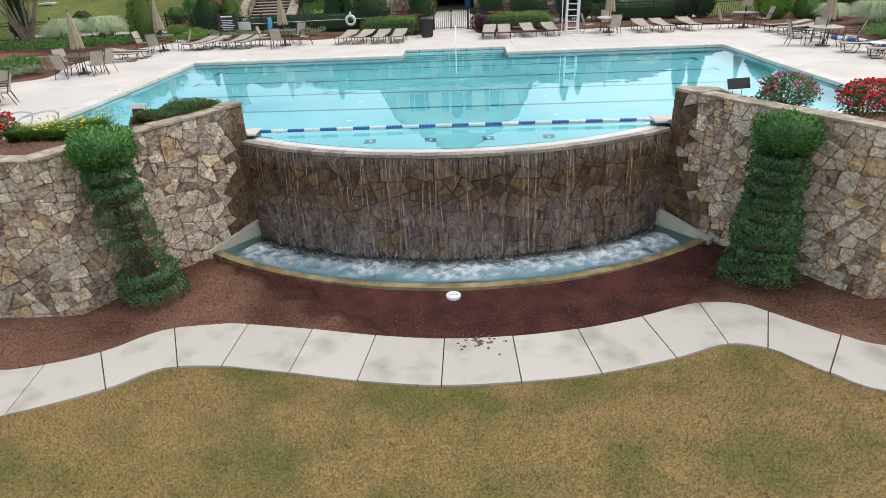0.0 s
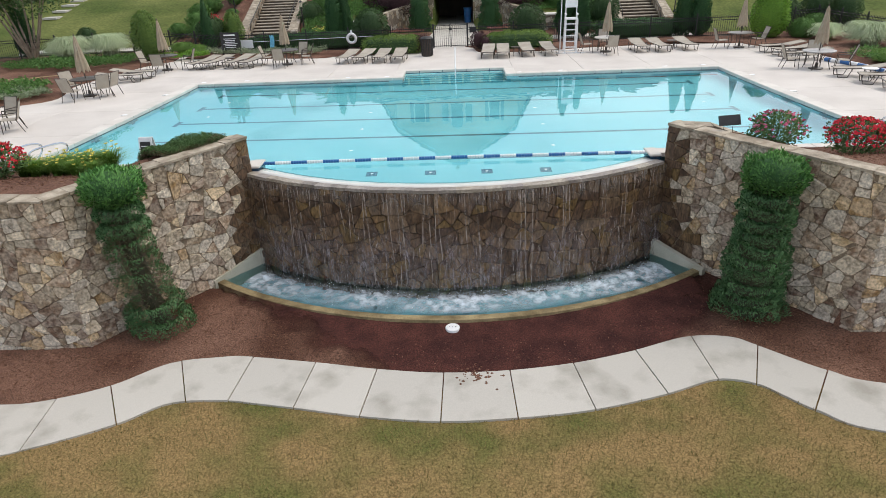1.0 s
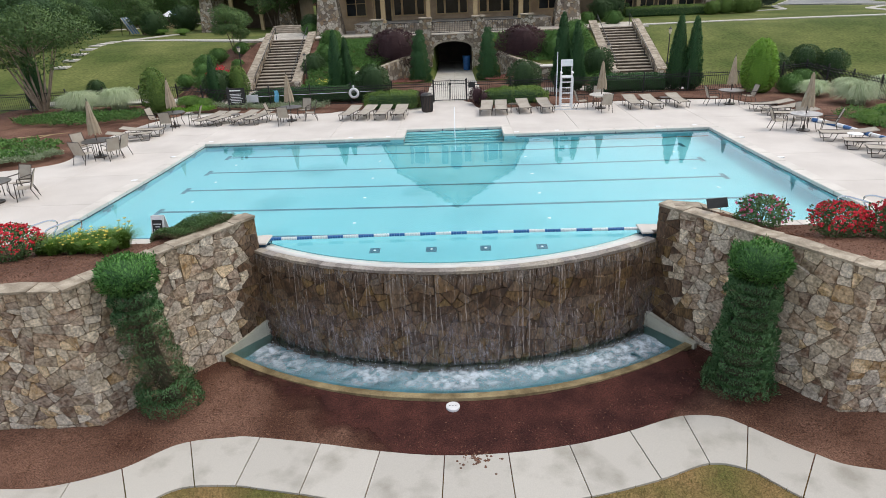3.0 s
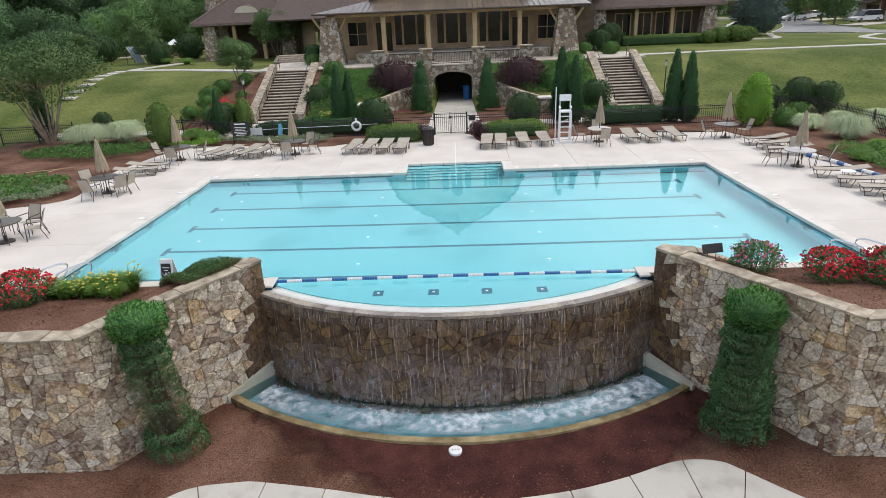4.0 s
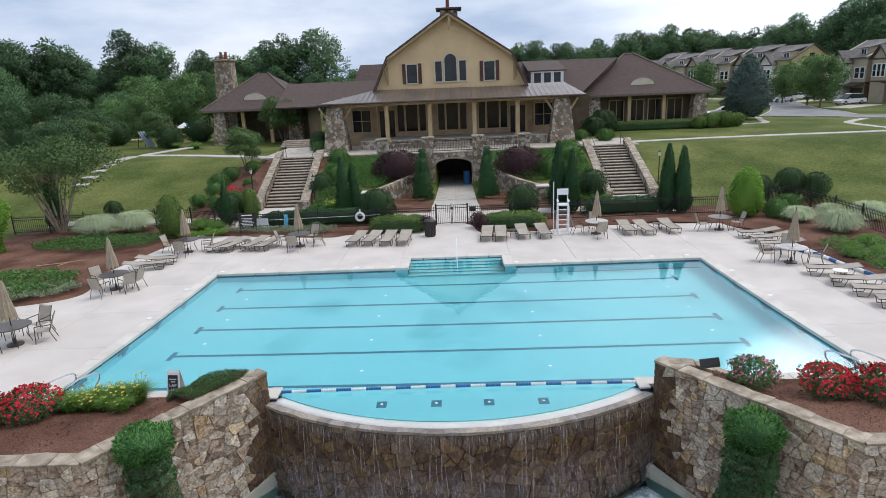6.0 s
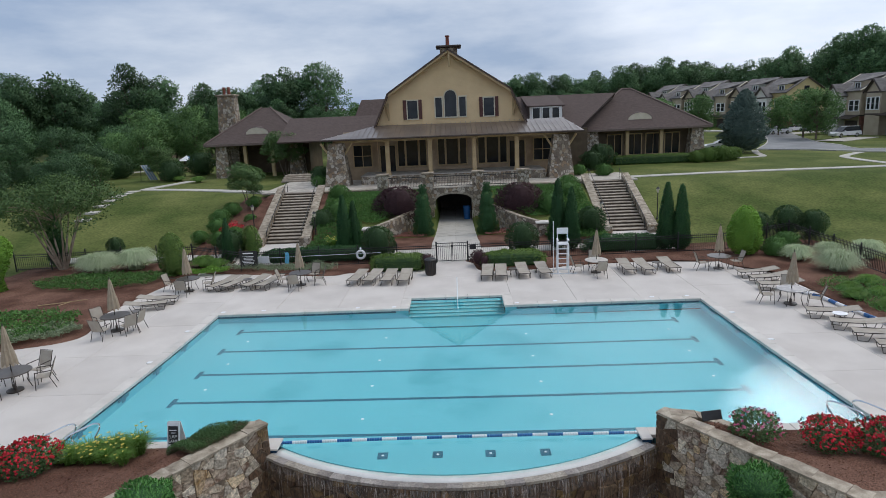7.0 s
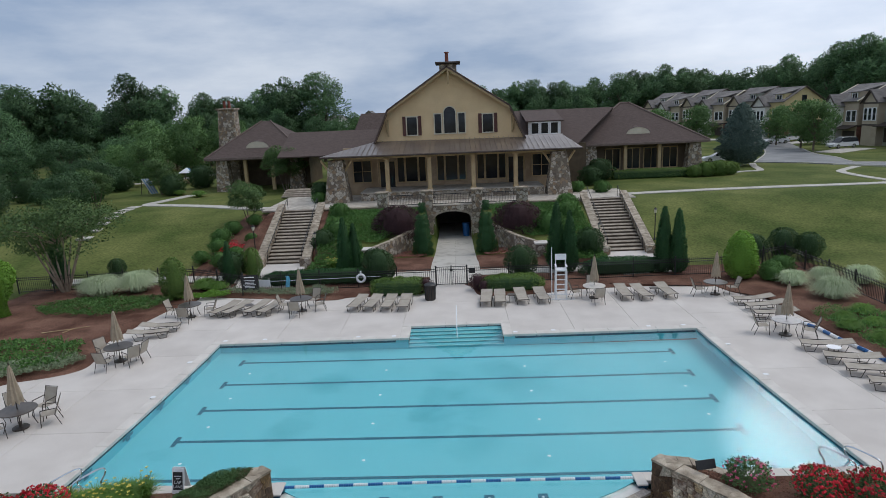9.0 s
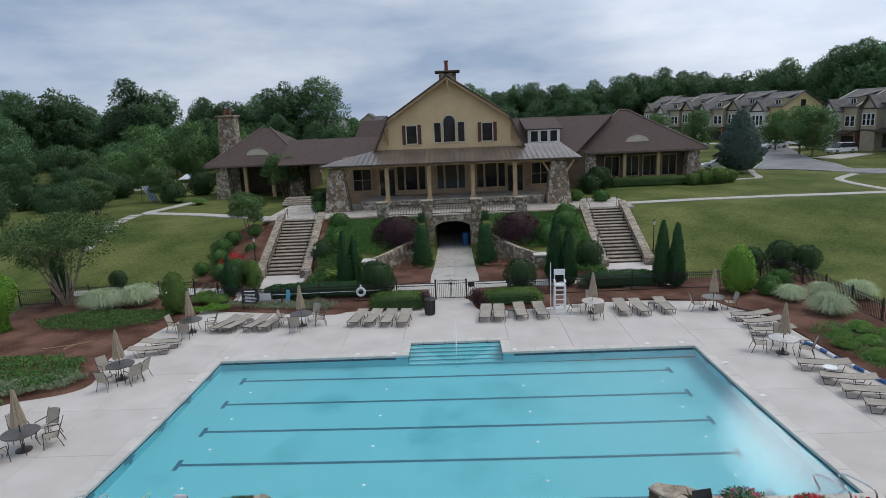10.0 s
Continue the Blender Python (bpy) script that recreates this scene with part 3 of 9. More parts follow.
def ground_z(x, y):
    if not behind_wall(x, y):
        if abs(x) < 6.15 and y > RIM_C - math.sqrt((RIM_R - 0.1) ** 2 - x * x):
            return -3.05
        if y > -19.5:   # mulch bank leans up to the walls
            return LOW - 0.03 + 0.12 * smooth((y + 17.2) / 3.0)
        return LOW - 0.01 + 0.012 * noise.noise((x * 0.3, y * 0.3, 0))
    if ax_in_pool(x, y):
        return -1.9
    if abs(x) < 19 and y < 9.0:
        return -0.12
    return bank(x, y) + 0.03 * noise.noise((x * 0.15, y * 0.15, 3)) - 0.02


def ax_in_pool(x, y):
    return abs(x) < PX + 0.8 and y < 0.25 and (y > PY - 0.3 or abs(x) < 5.4) or abs(x) < 2.5 and y < 1.9 and y > -1


def build_ground():
    xs = sorted({round(v, 3) for v in [*(0.25 * k for k in range(-76, 77)), *(s * q for s in (-1, 1) for q in (1.76,)), *(s * (19 + 1.6 * k) for k in range(1, 26) for s in (-1, 1)),
                 *(s * q for s in (-1, 1) for q in (75, 95, 125, 170, 240, 400, 800, 1800))]})
    ys = sorted({round(v, 3) for v in [-1800, -600, -250, -120, -70, -45, -35, *np.arange(-30, -17, 0.8), *np.arange(-17.2, -10.9, 0.22), *np.arange(-10.7, 9, 0.8), *np.arange(9, 37, 0.5),
                 *np.arange(38, 80, 2.5), 85, 92, 100, 110, 120, 135, 150, 165, 190, 240, 320, 500, 900, 1800]})
    mb = MB()
    nx = len(xs)
    mb.v = [(x, y, ground_z(x, y)) for y in ys for x in xs]
    mb.f = [(j * nx + i, j * nx + i + 1, (j + 1) * nx + i + 1, (j + 1) * nx + i) for j in range(len(ys) - 1) for i in range(nx - 1)]
    me = mb.mesh("ground", None, True)
    for m in (M_LAWN, M_LAWN2, M_MULCH):
        me.materials.append(m)
    for p in me.polygons:
        c = p.center
        if not behind_wall(c.x, c.y):
            p.material_index = 2 if c.y > -19.0 and abs(c.x) < 40 and c.y > path_far(c.x) - 0.7 else 0
        elif c.y < 9.5 and abs(c.x) < 19.5 or c.y < 12.0 and -29 < c.x < 22 or abs(c.x) < 9.4 and 13 < c.y < 17.6 or -19.3 < c.x < -9 and 12 < c.y < 27.5:
            p.material_index = 2
        else:
            p.material_index = 1
    return tagged(new("ground", me), "lawn and mulch ground rising to a terrace", "ground", kind="structure")


PATH_FAR = [(-16, -17.0), (-11, -18.0), (-8.87, -18.23), (-7.84, -18.08), (-6.91, -17.68), (-6.05, -16.99), (-5.02, -16.80), (-4.41, -16.80), (-2.90, -17.05), (-1.57, -17.32), (-0.24, -17.48),
            (1.07, -17.44), (2.46, -17.22), (3.70, -16.85), (4.96, -16.38), (5.84, -16.41), (6.29, -16.74), (7.22, -17.59), (8.10, -18.05), (11, -18.4), (16, -17.6)]
PATH_NEAR = [(-15.6, -18.5), (-10.6, -19.6), (-8.4, -19.65), (-7.45, -19.40), (-6.26, -18.83), (-5.5, -18.27), (-4.42, -18.22), (-3.9, -18.3), (-3.04, -18.46), (-1.72, -18.73), (-0.26, -18.90),
             (1.12, -18.84), (2.52, -18.65), (3.97, -18.24), (5.06, -17.83), (5.75, -17.99), (6.1, -18.35), (6.49, -18.77), (7.32, -19.32), (10.6, -19.9), (15.6, -19.1)]
FARC, NEARC = spline([(*p, 0) for p in PATH_FAR], 8), spline([(*p, 0) for p in PATH_NEAR], 8)


def path_far(x):
    best = min(FARC, key=lambda p: abs(p.x - x))
    return best.y


build_ground()

# ---- lower path ----
path = thing("pavement", "pale concrete footpath in a wavy line, cut into slabs", "path", kind="structure")
JOINTS = [(-15.9, -15.5), (-14, -13.5), (-12, -11.4), (-9.7, -9.4), (-7.84, -7.66), (-6.95, -6.26), (-5.82, -5.21), (-4.31, -4.38), (-2.92, -3.05), (-1.6, -1.76), (-0.23, -0.26), (1.1, 1.14), (2.4, 2.57),
          (3.76, 4.0), (5.06, 5.08), (6.3, 5.74), (7.26, 6.45), (8.6, 7.9), (10.2, 9.8), (12, 11.6), (14, 13.6), (15.9, 15.5)]


def cut(curve, x0, x1):
    """The stretch of a plan curve between two places along x."""
    pts = [p for p in curve if x0 + 0.02 < p.x < x1 - 0.02]
    ends = []
    for x in (x0, x1):
        i = min(range(len(curve) - 1), key=lambda q: abs((curve[q].x + curve[q + 1].x) / 2 - x))
        u, v = curve[i], curve[i + 1]
        ends.append(u.lerp(v, min(1, max(0, (x - u.x) / max(1e-4, v.x - u.x)))))
    return [ends[0], *pts, ends[1]]


for (f0, n0), (f1, n1) in zip(JOINTS[:-1], JOINTS[1:]):
    a, b = cut(FARC, f0, f1), cut(NEARC, n0, n1)
    g = 0.012
    fa = [a[0].lerp(a[1], g / max(0.02, (a[1] - a[0]).length))] + a[1:-1] + [a[-1].lerp(a[-2], g / max(0.02, (a[-1] - a[-2]).length))]
    fb = [b[0].lerp(b[1], g / max(0.02, (b[1] - b[0]).length))] + b[1:-1] + [b[-1].lerp(b[-2], g / max(0.02, (b[-1] - b[-2]).length))]
    poly = [(p.x, p.y) for p in fb] + [(p.x, p.y) for p in reversed(fa)]
    dz = random.uniform(-0.006, 0.006)
    part("slab", MB().prism(poly, LOW - 0.12, LOW + 0.018 + dz), M_PATH, path)

# ---- pool shell ----
pool = thing("pool_shell", "pale turquoise plastered swimming pool basin with lane lines", "pool", kind="structure")
FLOOR = -1.22


def floor_z(x):
    return FLOOR - 0.010 * x


mb = MB()
n = 24
front = arc(WEIR_R - 0.56, WEIR_C, 5.1, n)
outline = [(PX, PY), (PX, 0), (-PX, 0), (-PX, PY), (-5.1, PY)] + front + [(5.1, PY)]
mb.v = [(x, y, floor_z(x)) for x, y in outline] + [(x, y, -0.005 if y > PY - 0.1 else -0.10) for x, y in outline]
k = len(outline)
mb.f = [tuple(range(k))] + [(i, k + i, k + (i + 1) % k, (i + 1) % k) for i in range(k) if i not in (1,)]
part("basin_lining", mb, M_POOL, pool)
mb = MB()   # far wall with the recess for the entry steps
mb.add([(PX, 0, floor_z(PX)), (2.286, 0, floor_z(2)), (2.286, 0, -0.005), (PX, 0, -0.005)], [(0, 1, 2, 3)])
mb.add([(-2.286, 0, floor_z(-2)), (-PX, 0, floor_z(-PX)), (-PX, 0, -0.005), (-2.286, 0, -0.005)], [(0, 1, 2, 3)])
part("far_wall", mb, M_POOL, pool)
for k in range(5):   # entry steps
    part("step", MB().cbox(-2.286, 2.286, 0.32 * k - 0.05, 1.65, FLOOR - 0.1, -0.95 + 0.19 * k, 0.02), M_POOL, pool)
    part("step_edge", MB().box(-2.286, 2.286, 0.32 * k - 0.056, 0.32 * k - 0.02, -0.99 + 0.19 * k, -0.944 + 0.19 * k), M_STEPEDGE, pool)
for y in (-1.34, -3.66, -5.96, -8.26, -10.6):
    mb = MB()
    xl, xr, e = -9.95, 9.77, 0.05
    mb.slab([(xl, y + e - 0.075, floor_z(xl) + 0.008), (xr, y - e - 0.075, floor_z(xr) + 0.008), (xr, y - e + 0.075, floor_z(xr) + 0.008), (xl, y + e + 0.075, floor_z(xl) + 0.008)], 0.012)
    for x, c in ((xl, y + e), (xr, y - e)):
        mb.slab([(x - 0.085, c - 0.34, floor_z(x) + 0.012), (x + 0.085, c - 0.34, floor_z(x) + 0.012), (x + 0.085, c + 0.34, floor_z(x) + 0.012), (x - 0.085, c + 0.34, floor_z(x) + 0.012)], 0.012)
    part("lane_line", mb, M_LINE, pool)
    for s in (-1, 1):
        x = s * (PX - 0.006)
        part("wall_target", MB().box(min(x, x - s * 0.01), max(x, x - s * 0.01), y - 0.32, y + 0.32, -0.56, -0.34).box(min(x, x - s * 0.012), max(x, x - s * 0.012), y - 0.11, y + 0.11, -0.8, -0.2), M_LINE, pool)
for x in (-9.2, -3.1, 2.98, 9.1):
    for y in (-2.5, -4.9, -7.2, -9.6):
        part("floor_inlet", MB().lathe([(0.06, 0), (0.06, 0.012), (0.03, 0.018)], 10, (x, y, floor_z(x) + 0.002)), M_WHITE, pool)
for x in (-2.2, -0.61, 0.91, 2.48):
    part("main_drain", MB().cbox(x - 0.15, x + 0.15, -11.92, -11.58, floor_z(x), floor_z(x) + 0.02, 0.005), M_LINE, pool)
    part("drain_cover", MB().lathe([(0.045, 0), (0.035, 0.012)], 10, (x, -11.74, floor_z(x) + 0.022)), M_WHITE, pool)

# waterline tile, in short lengths
for k in range(24):
    x = -PX + 0.95 * k
    if x + 0.94 < -2.286 or x > 2.286:
        part("tile", MB().box(x, x + 0.94, -0.012, 0.01, -0.36, -0.012), M_TILE, pool)
for s in (-1, 1):
    for k in range(12):
        y = -0.98 * (k + 1)
        part("tile", MB().box(min(s * PX, s * PX - s * 0.012), max(s * PX, s * PX - s * 0.012), y, y + 0.97, -0.26, -0.012), M_TILE, pool)
part("tile", MB().box(-2.286, 2.286, 1.625, 1.64, -0.36, -0.012), M_TILE, pool)
for x in (-11.05, -2.75, 2.75, 10.95):   # white depth figures in the tile band
    part("depth_tile", MB().box(x - 0.17, x - 0.02, -0.017, -0.012, -0.065, -0.015).box(x + 0.03, x + 0.17, -0.017, -0.012, -0.065, -0.015), M_WHITE, pool)

mb = MB()
outline = [(PX, PY), (PX, 0), (2.286, 0), (2.286, 1.62), (-2.286, 1.62), (-2.286, 0), (-PX, 0), (-PX, PY), (-5.15, PY)] + arc(WEIR_R - 0.22, WEIR_C, 5.12, 30) + [(5.15, PY)]
mb.v = [(x, y, -0.10) for x, y in outline]
mb.f = [tuple(range(len(outline)))]
pool_top = solid("water", mb, M_WATER, "still clear turquoise pool water reflecting the sky", "water", kind="structure")
pool_top.visible_shadow = False

# ---- deck ----
deck = thing("floor", "pale concrete pool deck cut into large panels", "deck", kind="structure")


def panels(x0, x1, y0, y1, nx, ny):
    for i in range(nx):
        for j in range(ny):
            a, b = lerp(x0, x1, i / nx), lerp(x0, x1, (i + 1) / nx)
            c, d = lerp(y0, y1, j / ny), lerp(y0, y1, (j + 1) / ny)
            part("panel", MB().cbox(a + 0.006, b - 0.006, c + 0.006, d - 0.006, -0.14, 0.0, 0.006), M_CONC, deck)


cw = 0.42
panels(-17.6, -PX - cw, -11.9, 9.2, 2, 6)
panels(PX + cw, 17.4, -11.9, 9.2, 2, 6)
panels(-PX - cw, -2.7, cw, 9.2, 3, 2)
panels(2.7, PX + cw, cw, 9.2, 3, 2)
panels(-2.7, 2.7, 2.05, 9.2, 1, 2)
panels(-17.6, -13.5, -17, -11.9, 1, 1)
panels(13.5, 17.4, -17, -11.9, 1, 1)
panels(-19.5, -17.6, -12, -3, 1, 2)
walk_mat = M_CONC
M_CONC = M_PATH
panels(-1.7, 1.7, 9.2, 14.5, 2, 2)
M_CONC = walk_mat
for k in range(6):   # the walk falls gently to the tunnel
    for x0, x1 in ((-1.7, 0.0), (0.0, 1.7)):
        ya, yb = lerp(14.5, 34.5, k / 6), lerp(14.5, 34.5, (k + 1) / 6)
        za, zb = (0.0 - 0.42 * smooth((y - 14.5) / 11.5) for y in (ya, yb))
        part("panel", MB().slab([(x0 + 0.006, ya + 0.006, za), (x1 - 0.006, ya + 0.006, za), (x1 - 0.006, yb - 0.006, zb), (x0 + 0.006, yb - 0.006, zb)], 0.14), M_PATH, deck)

coping = thing("coping", "pale concrete coping stones round the pool edge", "coping", kind="structure")


def cope(x0, x1, y0, y1, along, step=1.2):
    length = (x1 - x0) if along == "x" else (y1 - y0)
    m = max(1, round(length / step))
    for k in range(m):
        if along == "x":
            mb = MB().cbox(lerp(x0, x1, k / m) + 0.004, lerp(x0, x1, (k + 1) / m) - 0.004, y0, y1, -0.10, 0.022, 0.015)
        else:
            mb = MB().cbox(x0, x1, lerp(y0, y1, k / m) + 0.004, lerp(y0, y1, (k + 1) / m) - 0.004, -0.10, 0.022, 0.015)
        part("coping_stone", mb, M_COPING, coping)


cope(-PX - cw, -2.286 - cw, -0.03, cw - 0.006, "x")
cope(2.286 + cw, PX + cw, -0.03, cw - 0.006, "x")
cope(-2.286 - cw, -2.286 + 0.03, -0.03, 1.62, "y")
cope(2.286 - 0.03, 2.286 + cw, -0.03, 1.62, "y")
cope(-2.286 - cw, 2.286 + cw, 1.62, 2.04, "x")
cope(-PX - cw, -PX + 0.03, PY, -0.04, "y")
cope(PX - 0.03, PX + cw, PY, -0.04, "y")
cope(-PX - cw, -5.3, PY - cw, PY - 0.004, "x")
cope(5.3, PX + cw, PY - cw, PY - 0.004, "x")
for s in (-1, 1):   # end blocks where the overflow wall meets the wing walls
    b = part("end_block", MB().cbox(min(s * 5.0, s * 5.3), max(s * 5.0, s * 5.3), -12.42, PY - 0.05, 0.0, 0.055, 0.015), M_COPING, coping)
    part("tile_face", MB().box(min(s * 5.04, s * 5.29), max(s * 5.04, s * 5.29), -12.38, PY - 0.06, -0.3, -0.001), M_TILE, b)
A_CAP = math.asin(5.28 / WEIR_R)


def on_ring(r, t, z):
    return ((WEIR_R + r) * math.sin(t), WEIR_C - (WEIR_R + r) * math.cos(t), z)


cuts, rng = [-A_CAP], random.Random(31)   # curved cap on the overflow wall, stones of uneven length
while cuts[-1] < A_CAP - 0.085:
    cuts.append(cuts[-1] + rng.uniform(0.038, 0.078))
cuts.append(A_CAP)
for t0, t1 in zip(cuts[:-1], cuts[1:]):
    ts = [lerp(t0 + 0.0003, t1 - 0.0003, q / 3) for q in range(4)]
    out = 0.06 + rng.uniform(-0.018, 0.012)
    plan = [on_ring(out + rng.uniform(-0.006, 0.006), t, 0)[:2] for t in ts] + [on_ring(-0.165, t, 0)[:2] for t in reversed(ts)]
    part("cap_stone", MB().prism(plan, -0.15, -0.075 + rng.uniform(-0.005, 0.004)), M_WEIRCAP, coping)
mb = MB()   # one pale ledge behind the cap that dips under the water
for k in range(61):
    t = lerp(-A_CAP, A_CAP, k / 60)
    mb.v += [on_ring(r, t, z) for r, z in ((-0.167, -0.4), (-0.167, -0.082), (-0.36, -0.092), (-0.52, -0.125), (-0.58, -0.17), (-0.58, -0.4))]
mb.f = [(6 * k + j, 6 * k + j + 1, 6 * k + j + 7, 6 * k + j + 6) for k in range(60) for j in range(5)] + [tuple(range(5, -1, -1)), tuple(range(360, 366))]
part("ledge", mb, M_LEDGE, coping, smooth=True)


def flare(x, y):
    """The pool's long sides open out a little towards the overflow edge."""
    return x + math.copysign(0.36 * (min(12.5, max(0.0, -y)) / 11.75) ** 2 * smooth((abs(x) - 8.5) / 2.6), x)


for ob in (*pool.children, *coping.children, *deck.children, pool_top):
    if not ob.name.startswith(("lane_line", "floor_inlet", "cap_stone", "ledge")):
        for v in ob.data.vertices:
            v.co.x = flare(v.co.x, v.co.y)

# depth markers on the deck
markers = thing("depth_markers", "small white tiles set in the deck beside the pool edge", "marker", kind="structure")
for x, y in ((-11.83, -5.7), (-11.93, -2.2), (11.9, -5.4), (11.93, -2.15), (-9.35, 0.44), (-11.3, 0.40), (-4.75, 0.34), (-3.0, 0.28), (2.87, 0.28), (4.7, 0.36), (9.3, 0.46), (10.95, 0.46)):
    x = flare(x, y)
    part("tile", MB().cbox(x - 0.10, x + 0.10, y - 0.085, y + 0.085, 0.0, 0.027, 0.003), M_WHITE, markers)


# ---- stone walls ----
def rubble(w, h, size, seed, gap=0.005):
    """Angular stones of mixed size that fill a w x h face: the face is split by slanting joints until the pieces are stone-sized."""
    rng = random.Random(seed)

    def halve(poly):
        n = len(poly)
        cx, cy = sum(p[0] for p in poly) / n, sum(p[1] for p in poly) / n
        xx, yy = sum((p[0] - cx) ** 2 for p in poly), sum((p[1] - cy) ** 2 for p in poly) * 1.35
        xy = sum((p[0] - cx) * (p[1] - cy) for p in poly)
        a = 0.5 * math.atan2(2 * xy, xx - yy) + rng.gauss(0, 0.17)   # across the long way
        nx, ny = math.cos(a), math.sin(a)
        span = [p[0] * nx + p[1] * ny for p in poly]
        lim = lerp(min(span), max(span), rng.uniform(0.36, 0.64))
        sides = ([], [])
        for i, p in enumerate(poly):
            q = poly[(i + 1) % n]
            dp, dq = p[0] * nx + p[1] * ny - lim, q[0] * nx + q[1] * ny - lim
            sides[0 if dp <= 0 else 1].append(p)
            if dp * dq < 0:
                t = dp / (dp - dq)
                m = (p[0] + (q[0] - p[0]) * t, p[1] + (q[1] - p[1]) * t)
                sides[0].append(m)
                sides[1].append(m)
        return sides

    def size_of(poly):
        return abs(sum(poly[k][0] * poly[(k + 1) % len(poly)][1] - poly[(k + 1) % len(poly)][0] * poly[k][1] for k in range(len(poly)))) / 2

    todo, cells = [([(0, 0), (w, 0), (w, h), (0, h)], 9.0)], []
    while todo:
        poly, want = todo.pop()
        if len(poly) < 3:
            continue
        area = size_of(poly)
        if area < want and area < 1.9 * size * size:
            if area < 0.004:
                continue
            n = len(poly)
            cx, cy = sum(p[0] for p in poly) / n, sum(p[1] for p in poly) / n
            out = []
            for k, p in enumerate(poly):   # knocked-off corners, joints drawn in
                u, v = poly[k - 1], poly[(k + 1) % n]
                for q in (u, v):
                    c = rng.uniform(0.07, 0.22)
                    x, y = p[0] + (q[0] - p[0]) * c, p[1] + (q[1] - p[1]) * c
                    d = max(0.05, math.hypot(x - cx, y - cy))
                    out.append((cx + (x - cx) * (1 - gap * 1.4 / d), cy + (y - cy) * (1 - gap * 1.4 / d)))
            cells.append(out)
        else:
            for part_ in halve(poly):
                todo.append((part_, size * size * 0.88 * math.exp(rng.gauss(0, 0.5))))
    return cells


def stone_mesh(poly, place, rng, proud=0.05):
    """One stone: its outline at the joint, drawn in to a rough proud face."""
    n = len(poly)
    cx, cy = sum(p[0] for p in poly) / n, sum(p[1] for p in poly) / n
    d = proud * rng.uniform(0.5, 1.2)
    tx, ty = rng.uniform(-0.16, 0.16), rng.uniform(-0.16, 0.16)
    ins = [1 - rng.uniform(0.006, 0.02) / max(0.06, math.hypot(x - cx, y - cy)) for x, y in poly]
    v = [place(x, y, -0.03) for x, y in poly]
    v += [place(x, y, d * 0.55) for x, y in poly]
    v += [place(cx + (x - cx) * q, cy + (y - cy) * q, d + tx * (x - cx) + ty * (y - cy)) for (x, y), q in zip(poly, ins)]
    f = [(i, (i + 1) % n, n + (i + 1) % n, n + i) for i in range(n)] + [(n + i, n + (i + 1) % n, 2 * n + (i + 1) % n, 2 * n + i) for i in range(n)] + [tuple(range(2 * n, 3 * n))]
    c = Vector(place(cx, cy, 0))
    me = bpy.data.meshes.new("stone")
    me.from_pydata([Vector(p) - c for p in v], [], f)
    return me, c


def stones(parent, w, h, size, seed, place, chooser, proud=0.05, cap=300):
    rng = random.Random(seed + 7)
    for k, poly in enumerate(rubble(w, h, size, seed)):
        me, c = stone_mesh(poly, place, rng, proud)
        cx, cy = sum(p[0] for p in poly) / len(poly), sum(p[1] for p in poly) / len(poly)
        me.materials.append(chooser(cx, cy, rng))
        part("stone", me, None, parent, loc=c)


def straight(p, q, z0, za, zb, H):
    """Places wall coordinates on a straight face from p to q whose top runs from za to zb; out is to the right of p-q."""
    d = Vector((q[0] - p[0], q[1] - p[1]))
    L = d.length
    d.normalize()
    out = Vector((d.y, -d.x))
    return lambda s, z, o: (p[0] + d.x * s + out.x * o, p[1] + d.y * s + out.y * o, z0 + z * (lerp(za, zb, s / L) - z0) / H)


def wall_length(p, q, za, zb, thick, left):
    """A straight wall core whose top falls from za to zb."""
    d = (Vector(q) - Vector(p)).normalized()
    o = Vector((-d.y, d.x)) * thick * left
    plan = [Vector(p), Vector(q), Vector(q) + o, Vector(p) + o]
    zs = (za, zb, zb, za)
    if left < 0:
        plan, zs = plan[::-1], zs[::-1]
    return MB().add([(v.x, v.y, -3.1) for v in plan] + [(v.x, v.y, z) for v, z in zip(plan, zs)], [(3, 2, 1, 0), (4, 5, 6, 7)] + [(k, (k + 1) % 4, 4 + (k + 1) % 4, 4 + k) for k in range(4)])


